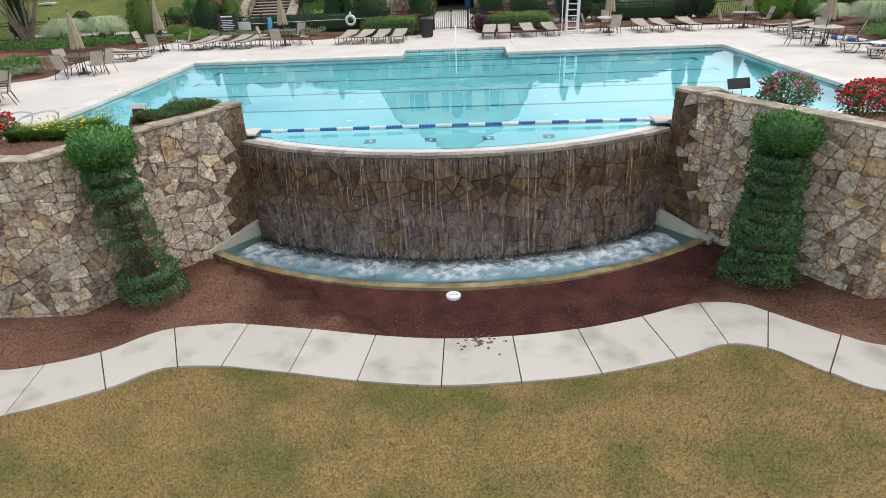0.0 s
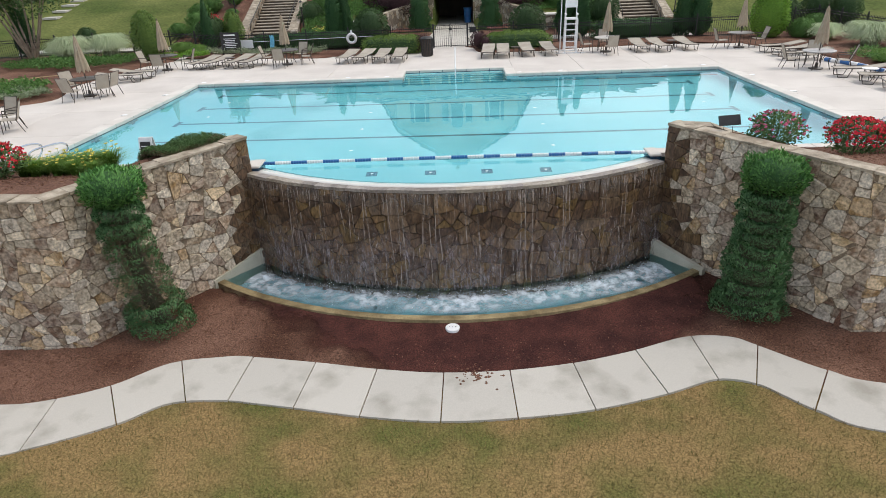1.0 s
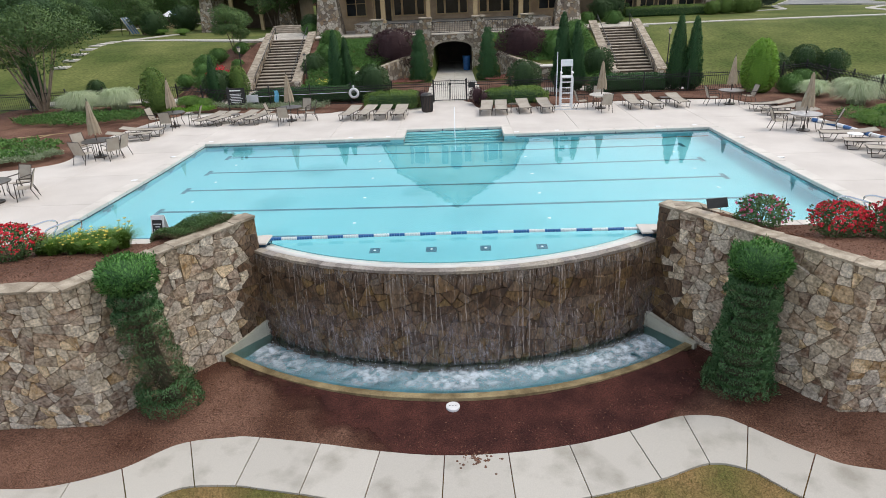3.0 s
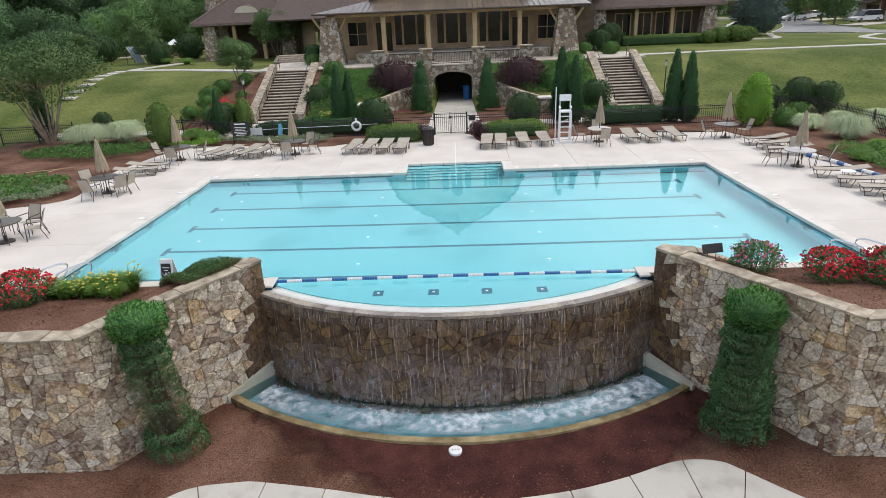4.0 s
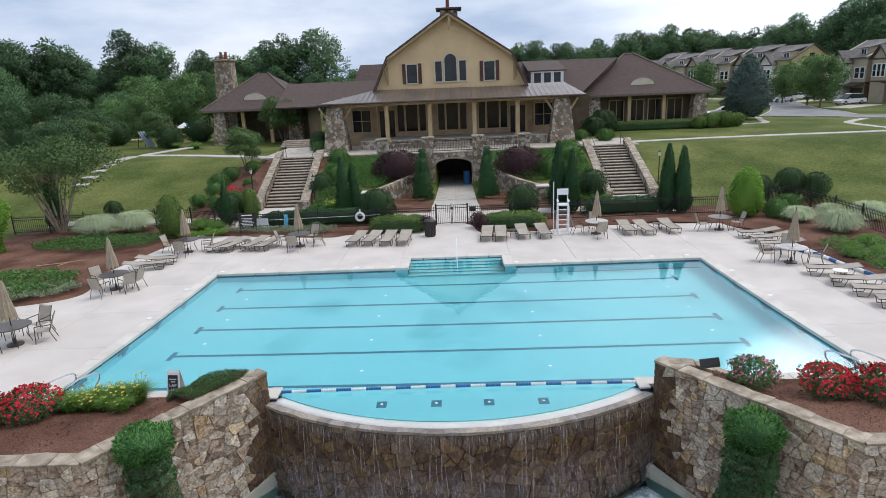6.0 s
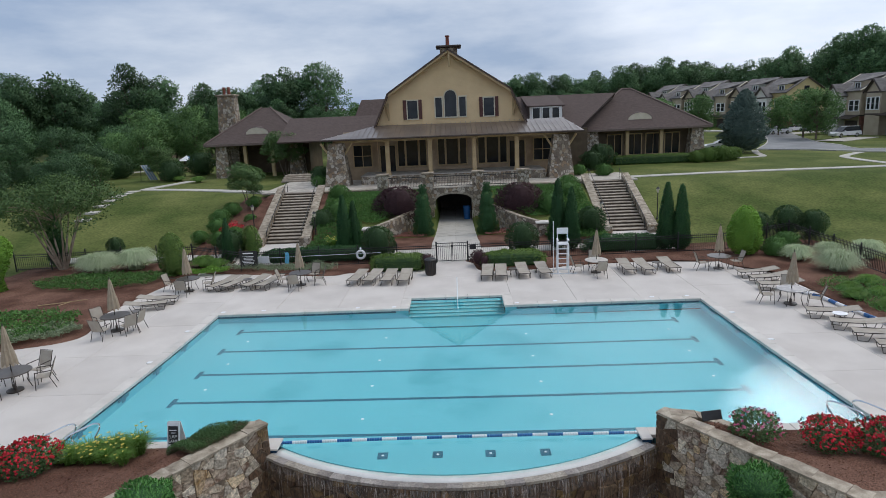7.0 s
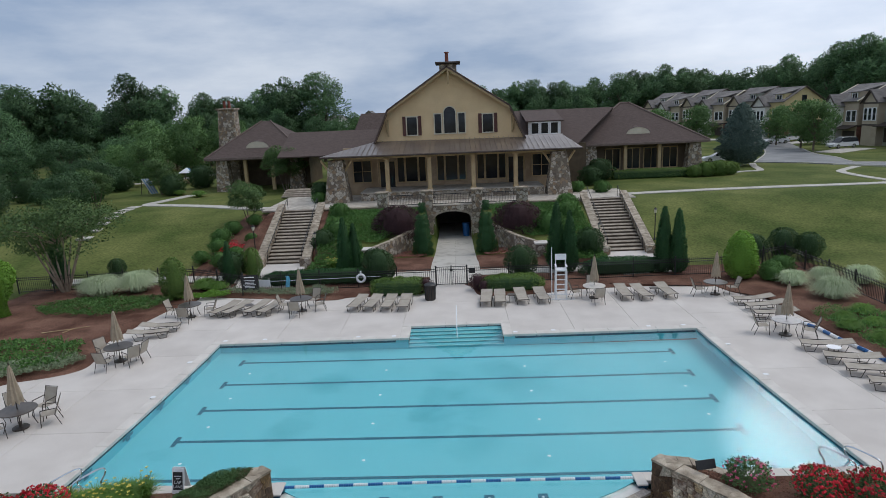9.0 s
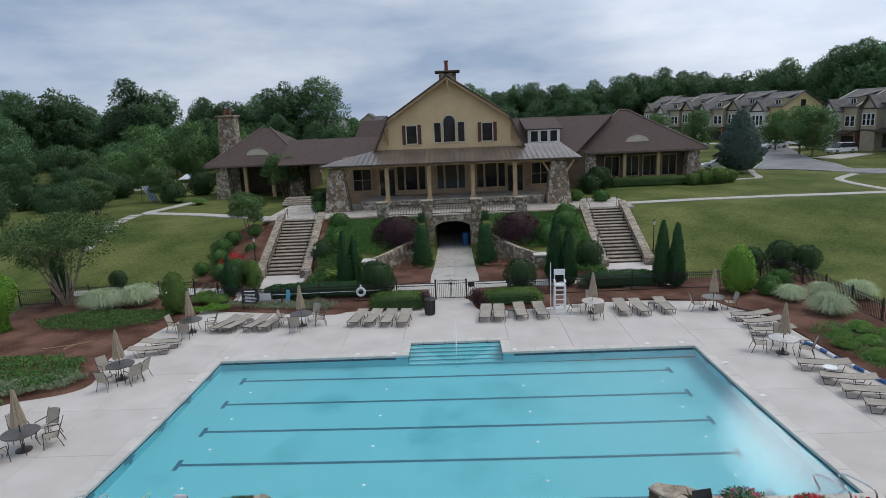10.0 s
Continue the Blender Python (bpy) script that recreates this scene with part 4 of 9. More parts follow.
for side, s in (("left", -1), ("right", 1)):
    w = thing("wall_wing_" + side, "dry-laid look fieldstone retaining wall with flagstone cap, tan, grey and rust stones", "stone wall", kind="structure")
    p0, p1, p2 = WALL_L if s < 0 else WALL_R
    t0, t1 = WALL_TOP
    H = 3.6
    for q, (a, b, za, zb) in enumerate(((p0, p1, t0, t1), (p1, p2, t1, t1))):
        part("core", wall_length(a, b, za, zb, 0.34, s), M_MORTAR, w)
        length = math.hypot(b[0] - a[0], b[1] - a[1])
        dx, dy = (b[0] - a[0]) / length, (b[1] - a[1]) / length
        A, B = (a, (b[0] + 0.03 * dx, b[1] + 0.03 * dy)) if q == 0 else ((a[0] - 0.03 * dx, a[1] - 0.03 * dy), b)
        length += 0.03

        def choose(x, z, rng, near=q == 0, length=length):
            d = x if s > 0 else length - x
            return M_WET if near and d < 0.35 + 0.95 * (1 - z / H) ** 1.5 + rng.uniform(-0.2, 0.25) else M_STONE
        place_on = straight(A, B, -3.0, za, zb, H) if s > 0 else straight(B, A, -3.0, zb, za, H)
        stones(w, length, H, 0.33, 11 * q + (5 if s > 0 else 90), place_on, choose, 0.035)
    # short return towards the pool deck, falling to the bed
    r0, r1, r2 = (p0[0] + s * 0.34, p0[1] + 0.08), (p0[0] + s * 1.0, p0[1] - 0.02), (p0[0] + s * 2.0, p0[1] - 0.10)
    for a, b, za, zb in ((r0, r1, t0, t0 - 0.03), (r1, r2, t0 - 0.03, 0.42)):
        length = math.hypot(b[0] - a[0], b[1] - a[1])
        part("core", wall_length(a, b, za, zb, 0.30, -s), M_MORTAR, w)
        stones(w, length, 0.95, 0.26, 77 + s, straight(b, a, -0.15, zb - 0.01, za - 0.01, 0.95) if s > 0 else straight(a, b, -0.15, za - 0.01, zb - 0.01, 0.95), lambda x, z, r: M_STONE, 0.03)
        d = Vector((b[0] - a[0], b[1] - a[1])) / length
        out = Vector((d.y, -d.x)) * s
        for k in range(2):
            u0, u1 = length * k / 2 + 0.006, length * (k + 1) / 2 - 0.006
            quad = []
            for u, o in ((u0, 0.30 + random.uniform(0.0, 0.07)), (u1, 0.30 + random.uniform(0.0, 0.07)), (u1, -random.uniform(0.04, 0.07)), (u0, -random.uniform(0.04, 0.07))):
                v = Vector(a) + d * u + out * o
                quad.append((v.x, v.y, lerp(za, zb, u / length) + 0.062))
            part("cap_stone", MB().slab(quad if s > 0 else quad[::-1], 0.055), M_FLAG, w)
    for a, b, za, zb in ((p0, p1, t0, t1), (p1, p2, t1, t1)):
        length = math.hypot(b[0] - a[0], b[1] - a[1])
        d = Vector((b[0] - a[0], b[1] - a[1])) / length
        out = Vector((d.y, -d.x)) * s
        at_s, ends = 0.0, [0.0]
        while at_s < length - 0.9:
            at_s += random.uniform(0.45, 0.95)
            ends.append(at_s)
        ends.append(length)
        for u0, u1 in zip(ends[:-1], ends[1:]):
            u0, u1 = u0 + 0.004, u1 - 0.004
            quad = []
            for u, o in ((u0, random.uniform(0.05, 0.09)), (lerp(u0, u1, 0.5), random.uniform(0.04, 0.10)), (u1, random.uniform(0.05, 0.09)), (u1, -random.uniform(0.34, 0.42)), (lerp(u0, u1, 0.4), -random.uniform(0.34, 0.44)), (u0, -random.uniform(0.34, 0.42))):
                v = Vector(a) + d * u + out * o
                quad.append((v.x, v.y, lerp(za, zb, u / length)))
            if s < 0:
                quad = quad[::-1]
            top = 0.05 + random.uniform(-0.008, 0.014)
            part("cap_stone", MB().add([(x, y, z) for x, y, z in quad] + [(x, y, z + top) for x, y, z in quad], [(5, 4, 3, 2, 1, 0), (6, 7, 8, 9, 10, 11)] + [(k, (k + 1) % 6, 6 + (k + 1) % 6, 6 + k) for k in range(6)]), M_FLAG, w)

weir = thing("wall_overflow", "curved fieldstone overflow wall, dark and wet under running water", "stone wall", kind="structure")
mb = MB()
outer, inner = arc(WEIR_R, WEIR_C, 5.45, 36), arc(WEIR_R - 0.20, WEIR_C, 5.3, 36)
for i in range(36):
    mb.prism([outer[i], outer[i + 1], inner[i + 1], inner[i]], -3.1, -0.152)
part("core", mb, M_WETMORTAR, weir)
A0 = math.asin(5.42 / WEIR_R)


def on_weir(s, z, o):
    a = -A0 + s / WEIR_R
    return ((WEIR_R + o) * math.sin(a), WEIR_C - (WEIR_R + o) * math.cos(a), -2.95 + z)


stones(weir, 2 * A0 * WEIR_R, 2.80, 0.36, 3, on_weir, lambda x, z, r: M_WET, 0.05)

# ---- basin ----
basin = thing("basin", "shallow curved catch basin with a stained rim under the overflow wall", "basin", kind="structure")
mb = MB()
ro, ri = arc(RIM_R, RIM_C, 6.3, 40), arc(RIM_R - 0.20, RIM_C, 6.2, 40)
for i in range(40):
    mb.prism([ro[i], ro[i + 1], ri[i + 1], ri[i]], -3.1, -2.585)
part("rim", mb, M_RIM, basin)
mb = MB()
mb.v = [(x, y, -2.95) for x, y in ri] + [(x, y, -2.95) for x, y in reversed(arc(WEIR_R - 0.02, WEIR_C, 5.4, 20))]
mb.f = [tuple(range(len(mb.v)))]
part("basin_floor", mb, M_BASIN, basin)
for s in (-1, 1):   # cream concrete facing where the basin meets the wing walls
    d = Vector((s * 2.87, -4.0)).normalized()
    o = Vector((-s * 4.0, -2.87)).normalized()
    P, Q = Vector((s * 5.3, -12.5)), Vector((s * 5.32, -12.45)) + d * 1.62
    vs = []
    for e in (0.0, 0.12):
        for p, zt in ((P, -2.2), (Q, -2.52)):
            q = p + o * e
            vs += [(q.x, q.y, -3.0), (q.x, q.y, zt)]
    part("end_slab", MB().add(vs, [(0, 2, 3, 1), (4, 5, 7, 6), (1, 3, 7, 5), (2, 6, 7, 3), (0, 1, 5, 4)]), M_CREAM, basin)
mb = MB()
mb.v = [(x, y, -2.64) for x, y in ri] + [(x, y, -2.64) for x, y in reversed(arc(WEIR_R - 0.02, WEIR_C, 5.4, 20))]
mb.f = [tuple(range(len(mb.v)))]
solid("basin_water", mb, M_BASINW, "churned pale blue water in the catch basin", "water", kind="structure")

damp = thing("damp_mulch", "dark damp red-brown mulch in front of the catch basin", "mulch", kind="structure")
mb = MB()
NX, NY = 80, 14
for j in range(NY + 1):
    for i in range(NX + 1):
        x = lerp(-6.0, 7.3, i / NX)
        y0 = RIM_C - math.sqrt(RIM_R ** 2 - min(abs(x), 6.3) ** 2) - 0.01
        if abs(x) > 5.9:
            y0 = min(y0, wall_line(x) - 0.12)
        y1 = min(path_far(x) + 0.02, y0 - 0.05)
        y = lerp(y0, y1, j / NY)
        mb.v.append((x, y, ground_z(x, y) + 0.022 + 0.085 * max(0.0, 1 - 2.2 * j / NY) ** 1.5 * (1 if abs(x) < 5.9 else 0) + 0.012 * noise.noise((x * 6, y * 6, 0))))
mb.f = [(j * (NX + 1) + i, (j + 1) * (NX + 1) + i, (j + 1) * (NX + 1) + i + 1, j * (NX + 1) + i + 1) for j in range(NY) for i in range(NX)]
part("mulch", mb, M_WETMULCH, damp, smooth=True)


# ---- clubhouse ----
M_HIP = mat("hip_shingle", (0.15, 0.11, 0.095), (0.20, 0.15, 0.13), 3, 0.9, 0.2, 12, grain=0.15, space="world")
HX = -0.12
FLOOR_Z = 3.45


def window(parent, x0, x1, y, z0, z1, panes=2, rows=1, frame_m=None, arch=False, rz=None):
    """A framed window with mullions; glass set back in the frame."""
    fm = frame_m or M_CREAMTRIM
    w = part("window", MB().box(x0, x1, y - 0.02, y + 0.04, z0, z1), M_GLASS, parent)
    t = 0.12
    mb = MB().cbox(x0 - t, x1 + t, y - 0.10, y + 0.03, z0 - t, z0, 0.01)
    mb.cbox(x0 - t, x0, y - 0.09, y + 0.03, z0, z1, 0.01).cbox(x1, x1 + t, y - 0.09, y + 0.03, z0, z1, 0.01)
    if not arch:
        mb.cbox(x0 - t, x1 + t, y - 0.10, y + 0.03, z1, z1 + t, 0.01)
    for k in range(1, panes):
        xm = lerp(x0, x1, k / panes)
        mb.box(xm - 0.035, xm + 0.035, y - 0.07, y - 0.02, z0, z1)
    for k in range(1, rows):
        zm = lerp(z0, z1, k / rows)
        mb.box(x0, x1, y - 0.06, y - 0.021, zm - 0.025, zm + 0.025)
    part("window_frame", mb, fm, w)
    if arch:
        r, cx = (x1 - x0) / 2, (x0 + x1) / 2
        a = [math.pi * k / 12 for k in range(13)]
        g = MB()
        g.v = [(cx + r * math.cos(q), y - 0.02, z1 + r * math.sin(q)) for q in a] + [(cx, y - 0.02, z1)]
        g.f = [(i + 1, i, 13) for i in range(12)]
        part("fanlight", g, M_GLASS, w)
        mb = MB().tube([(cx + (r + 0.05) * math.cos(q), y - 0.04, z1 + (r + 0.05) * math.sin(q)) for q in a], 0.06, 6)
        part("arch_trim", mb, fm, w)
    return w


house = thing("clubhouse", "ochre gambrel-roofed clubhouse with stone columns and a metal porch roof", "house")
BY = 52.0
G = [(-7.72, 7.95), (-6.16, 11.28), (0, 15.28), (6.16, 11.28), (7.72, 7.95)]   # gambrel outline at the front
gp = [(-0.22 + x, z) for x, z in G]
mb = MB()
ring = [(HX - 7.6, 2.7)] + [(x * 0.985 + HX * 0.015, z - 0.14) for x, z in gp] + [(HX + 7.6, 2.7)]
n = len(ring)
mb.v = [(x, 35.6, z) for x, z in ring] + [(x, BY, z) for x, z in ring]
mb.f = [tuple(range(n))[::-1], tuple(range(n, 2 * n))] + [(i, (i + 1) % n, n + (i + 1) % n, n + i) for i in range(n)]
part("wall", mb, M_SIDING, house)
for k in range(int((15 - 8.3) / 0.22)):   # clapboard edges on the gable
    z = 8.35 + 0.22 * k
    half = lerp(7.5, 6.0, (z - 7.95) / 3.33) if z < 11.28 else lerp(6.0, 0.0, (z - 11.28) / 3.9)
    if half > 0.4:
        part("clapboard", MB().add([(HX - half, 35.575, z), (HX + half, 35.575, z), (HX + half, 35.6, z + 0.2), (HX - half, 35.6, z + 0.2), (HX + half, 35.6, z), (HX - half, 35.6, z)],
                                   [(0, 1, 2, 3), (0, 5, 4, 1)]), M_SIDING, house)
mb = MB()
for i in range(4):   # roof planes with an overhang
    (xa, za), (xb, zb) = gp[i], gp[i + 1]
    mb.slab([(xa, 34.6, za), (xb, 34.6, zb), (xb, BY + 0.6, zb), (xa, BY + 0.6, za)], 0.16)
part("roof", mb, M_SHINGLE, house)
for i in range(4):
    (xa, za), (xb, zb) = gp[i], gp[i + 1]
    part("verge_board", MB().add([(xa, 34.66, za - 0.15), (xb, 34.66, zb - 0.15), (xb, 34.66, zb - 0.40), (xa, 34.66, za - 0.40), (xa, 34.82, za - 0.15), (xb, 34.82, zb - 0.15), (xb, 34.82, zb - 0.40), (xa, 34.82, za - 0.40)],
                               [(0, 3, 2, 1), (4, 5, 6, 7), (0, 1, 5, 4), (3, 7, 6, 2)]), M_TAN, house)
for s in (-1, 1):
    part("bracket", MB().tube([(HX + s * 6.35, 35.55, 8.9), (HX + s * 6.5, 34.8, 10.2)], 0.09, 5).box(HX + s * 6.3 - 0.09, HX + s * 6.3 + 0.09, 35.4, 35.6, 8.6, 10.3), M_TAN, house)
part("king_post", MB().cbox(HX - 0.09, HX + 0.09, 34.7, 34.85, 13.5, 15.2, 0.02), M_TAN, house)
for x in (HX - 1.2, HX + 1.2):
    window(house, x - 0.32, x + 0.32, 35.55, 8.75, 10.65, 1, 1)
window(house, HX - 0.58, HX + 0.58, 35.55, 8.75, 10.75, 1, 1, arch=True)
for s in (-1, 1):
    cx = HX + s * 3.85
    window(house, cx - 0.50, cx + 0.50, 35.55, 8.7, 10.45, 1, 1)
    for e in (-1, 1):
        c = cx + e * 0.76
        mb = MB().cbox(c - 0.2, c + 0.2, 35.48, 35.56, 8.62, 10.55, 0.01)
        for k in range(9):
            mb.box(c - 0.16, c + 0.16, 35.46, 35.48, 8.72 + 0.2 * k, 8.84 + 0.2 * k)
        part("shutter", mb, M_SHUTTER, house)
ch = part("chimney", MB().cbox(HX - 0.9, HX + 0.9, 38.5, 40.0, 13.6, 15.75, 0.05), M_RUBBLE, house)
part("chimney_cap", MB().cbox(HX - 1.3, HX + 1.3, 38.1, 40.4, 15.75, 15.95, 0.04), M_TRIM, ch)
part("flue", MB().lathe([(0.2, 0), (0.17, 0.9), (0.24, 0.92), (0.24, 1.05)], 10, (HX - 0.1, 39.2, 15.95)), M_REDCLAY, ch)

# porch
part("porch_floor", MB().box(HX - 8.8, HX + 8.8, 30.9, 35.6, 2.6, FLOOR_Z), M_RUBBLE, house)
part("porch_paving", MB().box(HX - 8.85, HX + 8.85, 30.85, 35.6, FLOOR_Z, FLOOR_Z + 0.05), M_TERR, house)
for k in range(4):
    part("porch_step", MB().cbox(HX - 1.6, HX + 1.6, 29.4 + 0.37 * k, 30.88, 2.7, 2.86 + 0.155 * k, 0.02), M_STEP, house)
part("porch_wall", MB().box(HX - 7.6, HX + 7.6, 35.53, 35.6, FLOOR_Z, 8.0), M_PORCH, house)
part("back_wall", MB().box(HX - 11.2, HX + 11.2, 36.2, 36.4, 2.7, 7.6), M_PORCH, house)
for x in (-4.1, 0, 4.1):   # dark window bays under the porch: a wide pane between two narrow ones
    for a, b in ((-1.42, -0.78), (-0.58, 0.58), (0.78, 1.42)):
        window(house, HX + x + a, HX + x + b, 35.48, FLOOR_Z + 0.55, 6.75, 1, 1, M_TAN)
for x in (-6.6, 6.6):
    d = part("door", MB().box(HX + x - 0.75, HX + x + 0.75, 35.42, 35.5, FLOOR_Z + 0.05, 6.1), M_GLASS, house)
    mb = MB().cbox(HX + x - 0.9, HX + x - 0.75, 35.38, 35.6, FLOOR_Z, 6.25, 0.02).cbox(HX + x + 0.75, HX + x + 0.9, 35.38, 35.6, FLOOR_Z, 6.25, 0.02).cbox(HX + x - 0.04, HX + x + 0.04, 35.38, 35.42, FLOOR_Z, 6.1, 0.01)
    part("door_frame", mb, M_TAN, d)
for x in (-9.3, 9.3):
    window(house, HX + x - 0.9, HX + x + 0.9, 36.15, FLOOR_Z + 0.6, 6.2, 2, 2, M_TAN)
for x in (-6.15, -2.1, 2.1, 6.15):
    p = part("porch_post", MB().cbox(HX + x - 0.2, HX + x + 0.2, 30.95, 31.35, FLOOR_Z, 6.75, 0.03), M_TAN, house)
    part("post_base", MB().cbox(HX + x - 0.27, HX + x + 0.27, 30.88, 31.42, FLOOR_Z, FLOOR_Z + 0.3, 0.03), M_TAN, p)
    part("post_cap", MB().cbox(HX + x - 0.28, HX + x + 0.28, 30.87, 31.43, 6.6, 6.78, 0.03), M_TAN, p)
part("porch_beam", MB().cbox(HX - 11.3, HX + 10.9, 30.95, 31.35, 6.72, 7.0, 0.03), M_TAN, house)
for x in (-11.0, 10.25):
    c = part("stone_column", MB().add([(HX + x + a * 1.2, 31.2 + b * 1.0, 2.6) for a, b in ((-1, -1), (1, -1), (1, 1), (-1, 1))] + [(HX + x + a * 0.68, 31.2 + b * 0.62, 6.72) for a, b in ((-1, -1), (1, -1), (1, 1), (-1, 1))],
                                      [(0, 1, 5, 4), (1, 2, 6, 5), (2, 3, 7, 6), (3, 0, 4, 7), (4, 5, 6, 7)]), M_RUBBLE, house)
    for e in (-1, 1):
        part("knee_brace", MB().tube([(HX + x + e * 0.75, 31.1, 5.6), (HX + x + e * 1.5, 31.1, 6.75)], 0.11, 5), M_TAN, c)
# metal porch roof with standing seams
E0, E1, T0, T1 = Vector((HX - 12.37, 30.0, 7.10)), Vector((HX + 12.3, 30.0, 7.05)), Vector((HX - 7.75, 35.5, 8.15)), Vector((HX + 11.4, 36.6, 8.2))
B0, B1 = Vector((HX - 12.37, 37.0, 7.10)), Vector((HX + 12.3, 37.0, 7.05))
roofm = part("porch_roof", MB().slab([E0, E1, T1, T0], 0.12).slab([B0, E0, T0], 0.1).slab([E1, B1, T1], 0.1), M_METAL, house)
for k in range(1, 50):
    x = lerp(E0.x, E1.x, k / 50)
    a = Vector((x, 30.0, lerp(E0.z, E1.z, k / 50)))
    if x < T0.x:
        t = (x - E0.x) / (T0.x - E0.x)
    elif x > T1.x:
        t = (E1.x - x) / (E1.x - T1.x)
    else:
        t = 1.0
    b = Vector((x, lerp(30.0, 35.5, t), lerp(a.z, 8.17, t)))
    part("seam", MB().tube([a + Vector((0, 0, 0.03)), b + Vector((0, 0, 0.03))], 0.028, 4), M_METAL, roofm)
part("gutter", MB().tube([E0 + Vector((0, -0.05, -0.06)), E1 + Vector((0, -0.05, -0.06))], 0.09, 6), M_TRIM, roofm)


def hip(x0, x1, y0, y1, z, rx0, rx1, ry, rz, over=0.12):
    """A hipped roof as four thick planes."""
    mb = MB()
    a, b, c, d = (x0, y0, z), (x1, y0, z), (x1, y1, z), (x0, y1, z)
    e, f = (rx0, ry, rz), (rx1, ry, rz)
    mb.slab([a, b, f, e], 0.15).slab([b, c, f], 0.15).slab([c, d, e, f], 0.15).slab([d, a, e], 0.15)
    return mb


def eyebrow(parent, x, y, z, w, h):
    """A low curved roof vent."""
    a = [math.pi * k / 10 for k in range(11)]
    top = [(x + w * math.cos(q), y, z + h * math.sin(q)) for q in a]
    back = [(x + 0.3 * w * math.cos(q), y + 1.3, z + h * 0.55 * math.sin(q) + 0.55) for q in a]
    v = part("eyebrow_vent", MB().add(top + back, [(i, i + 1, 12 + i, 11 + i) for i in range(10)]), M_SHINGLE, parent)
    part("vent_louvre", MB().add([(p[0], p[1] + 0.03, p[2]) for p in top] + [(x, y + 0.03, z)], [(i, 11, i + 1) for i in range(10)]), M_CREAMTRIM, v)


# east wing
wing = thing("east_wing", "low clubhouse wing under a brown hipped roof with stone corner columns", "house wing")
part("wall", MB().box(14.6, 28.4, 45.6, 56, 2.5, 6.4), M_BROWN, wing)
part("roof", hip(13.9, 29.3, 43.2, 58, 6.55, 20.9, 22.0, 50.5, 11.1), M_SHINGLE, wing)
part("fascia", MB().box(13.9, 29.3, 43.15, 43.25, 6.35, 6.58).box(29.22, 29.32, 43.25, 58, 6.35, 6.58).box(13.88, 13.98, 43.25, 58, 6.35, 6.58), M_HIP, wing)
for p, q in (((13.9, 43.2, 6.6), (20.9, 50.5, 11.16)), ((29.3, 43.2, 6.6), (22.0, 50.5, 11.16)), ((20.9, 50.5, 11.16), (22.0, 50.5, 11.16))):
    part("hip_cap", MB().tube([p, q], 0.10, 5), M_HIP, wing)
eyebrow(wing, 21.6, 44.7, 7.45, 1.4, 0.82)
part("ceiling_soffit", MB().box(14.1, 29.1, 43.3, 45.6, 6.3, 6.35), M_BROWN, wing)
for x in (15.9, 27.8):
    part("stone_column", MB().add([(x + a * 0.95, 44.2 + b * 0.8, 2.3) for a, b in ((-1, -1), (1, -1), (1, 1), (-1, 1))] + [(x + a * 0.62, 44.2 + b * 0.6, 6.3) for a, b in ((-1, -1), (1, -1), (1, 1), (-1, 1))],
                                  [(0, 1, 5, 4), (1, 2, 6, 5), (2, 3, 7, 6), (3, 0, 4, 7), (4, 5, 6, 7)]), M_RUBBLE, wing)
for x in (20.0, 23.9):
    part("porch_post", MB().cbox(x - 0.2, x + 0.2, 44.0, 44.4, 2.8, 6.3, 0.03), M_TAN, wing)
for x in (18.9, 21.2, 23.4, 25.6):
    window(wing, x - 0.8, x + 0.8, 45.55, 3.5, 5.8, 2, 1, M_TAN)
part("rail_wall", MB().box(16.5, 27.3, 44.05, 44.25, 2.5, 3.45), M_TAN, wing)
# link roof and dormer behind the porch
link = thing("link_block", "brown shingled link roof with a white-framed dormer beside the gable", "house wing")
part("wall", MB().box(7.6, 15.0, 42.0, 54, 2.6, 6.9), M_BROWN, link)
part("roof", MB().slab([(7.2, 40.2, 6.9), (13.7, 40.2, 6.9), (19.5, 48.0, 10.7), (7.2, 48.0, 10.7)], 0.15).slab([(19.5, 56, 6.9), (7.2, 56, 6.9), (7.2, 48.0, 10.7), (19.5, 48.0, 10.7)], 0.15), M_SHINGLE, link)
dm = part("dormer", MB().box(8.55, 12.25, 42.2, 47, 7.6, 9.5), M_SHINGLE, link)
part("dormer_roof", MB().slab([(8.3, 41.9, 9.5), (12.5, 41.9, 9.5), (12.5, 48.5, 10.75), (8.3, 48.5, 10.75)], 0.12), M_SHINGLE, dm)
for k in range(3):
    window(link, 8.95 + 1.08 * k, 9.7 + 1.08 * k, 42.09, 8.1, 9.25, 1, 1, M_WHITE)
part("dormer_face", MB().box(8.6, 12.2, 42.12, 42.2, 7.6, 9.5), M_WHITE, dm)

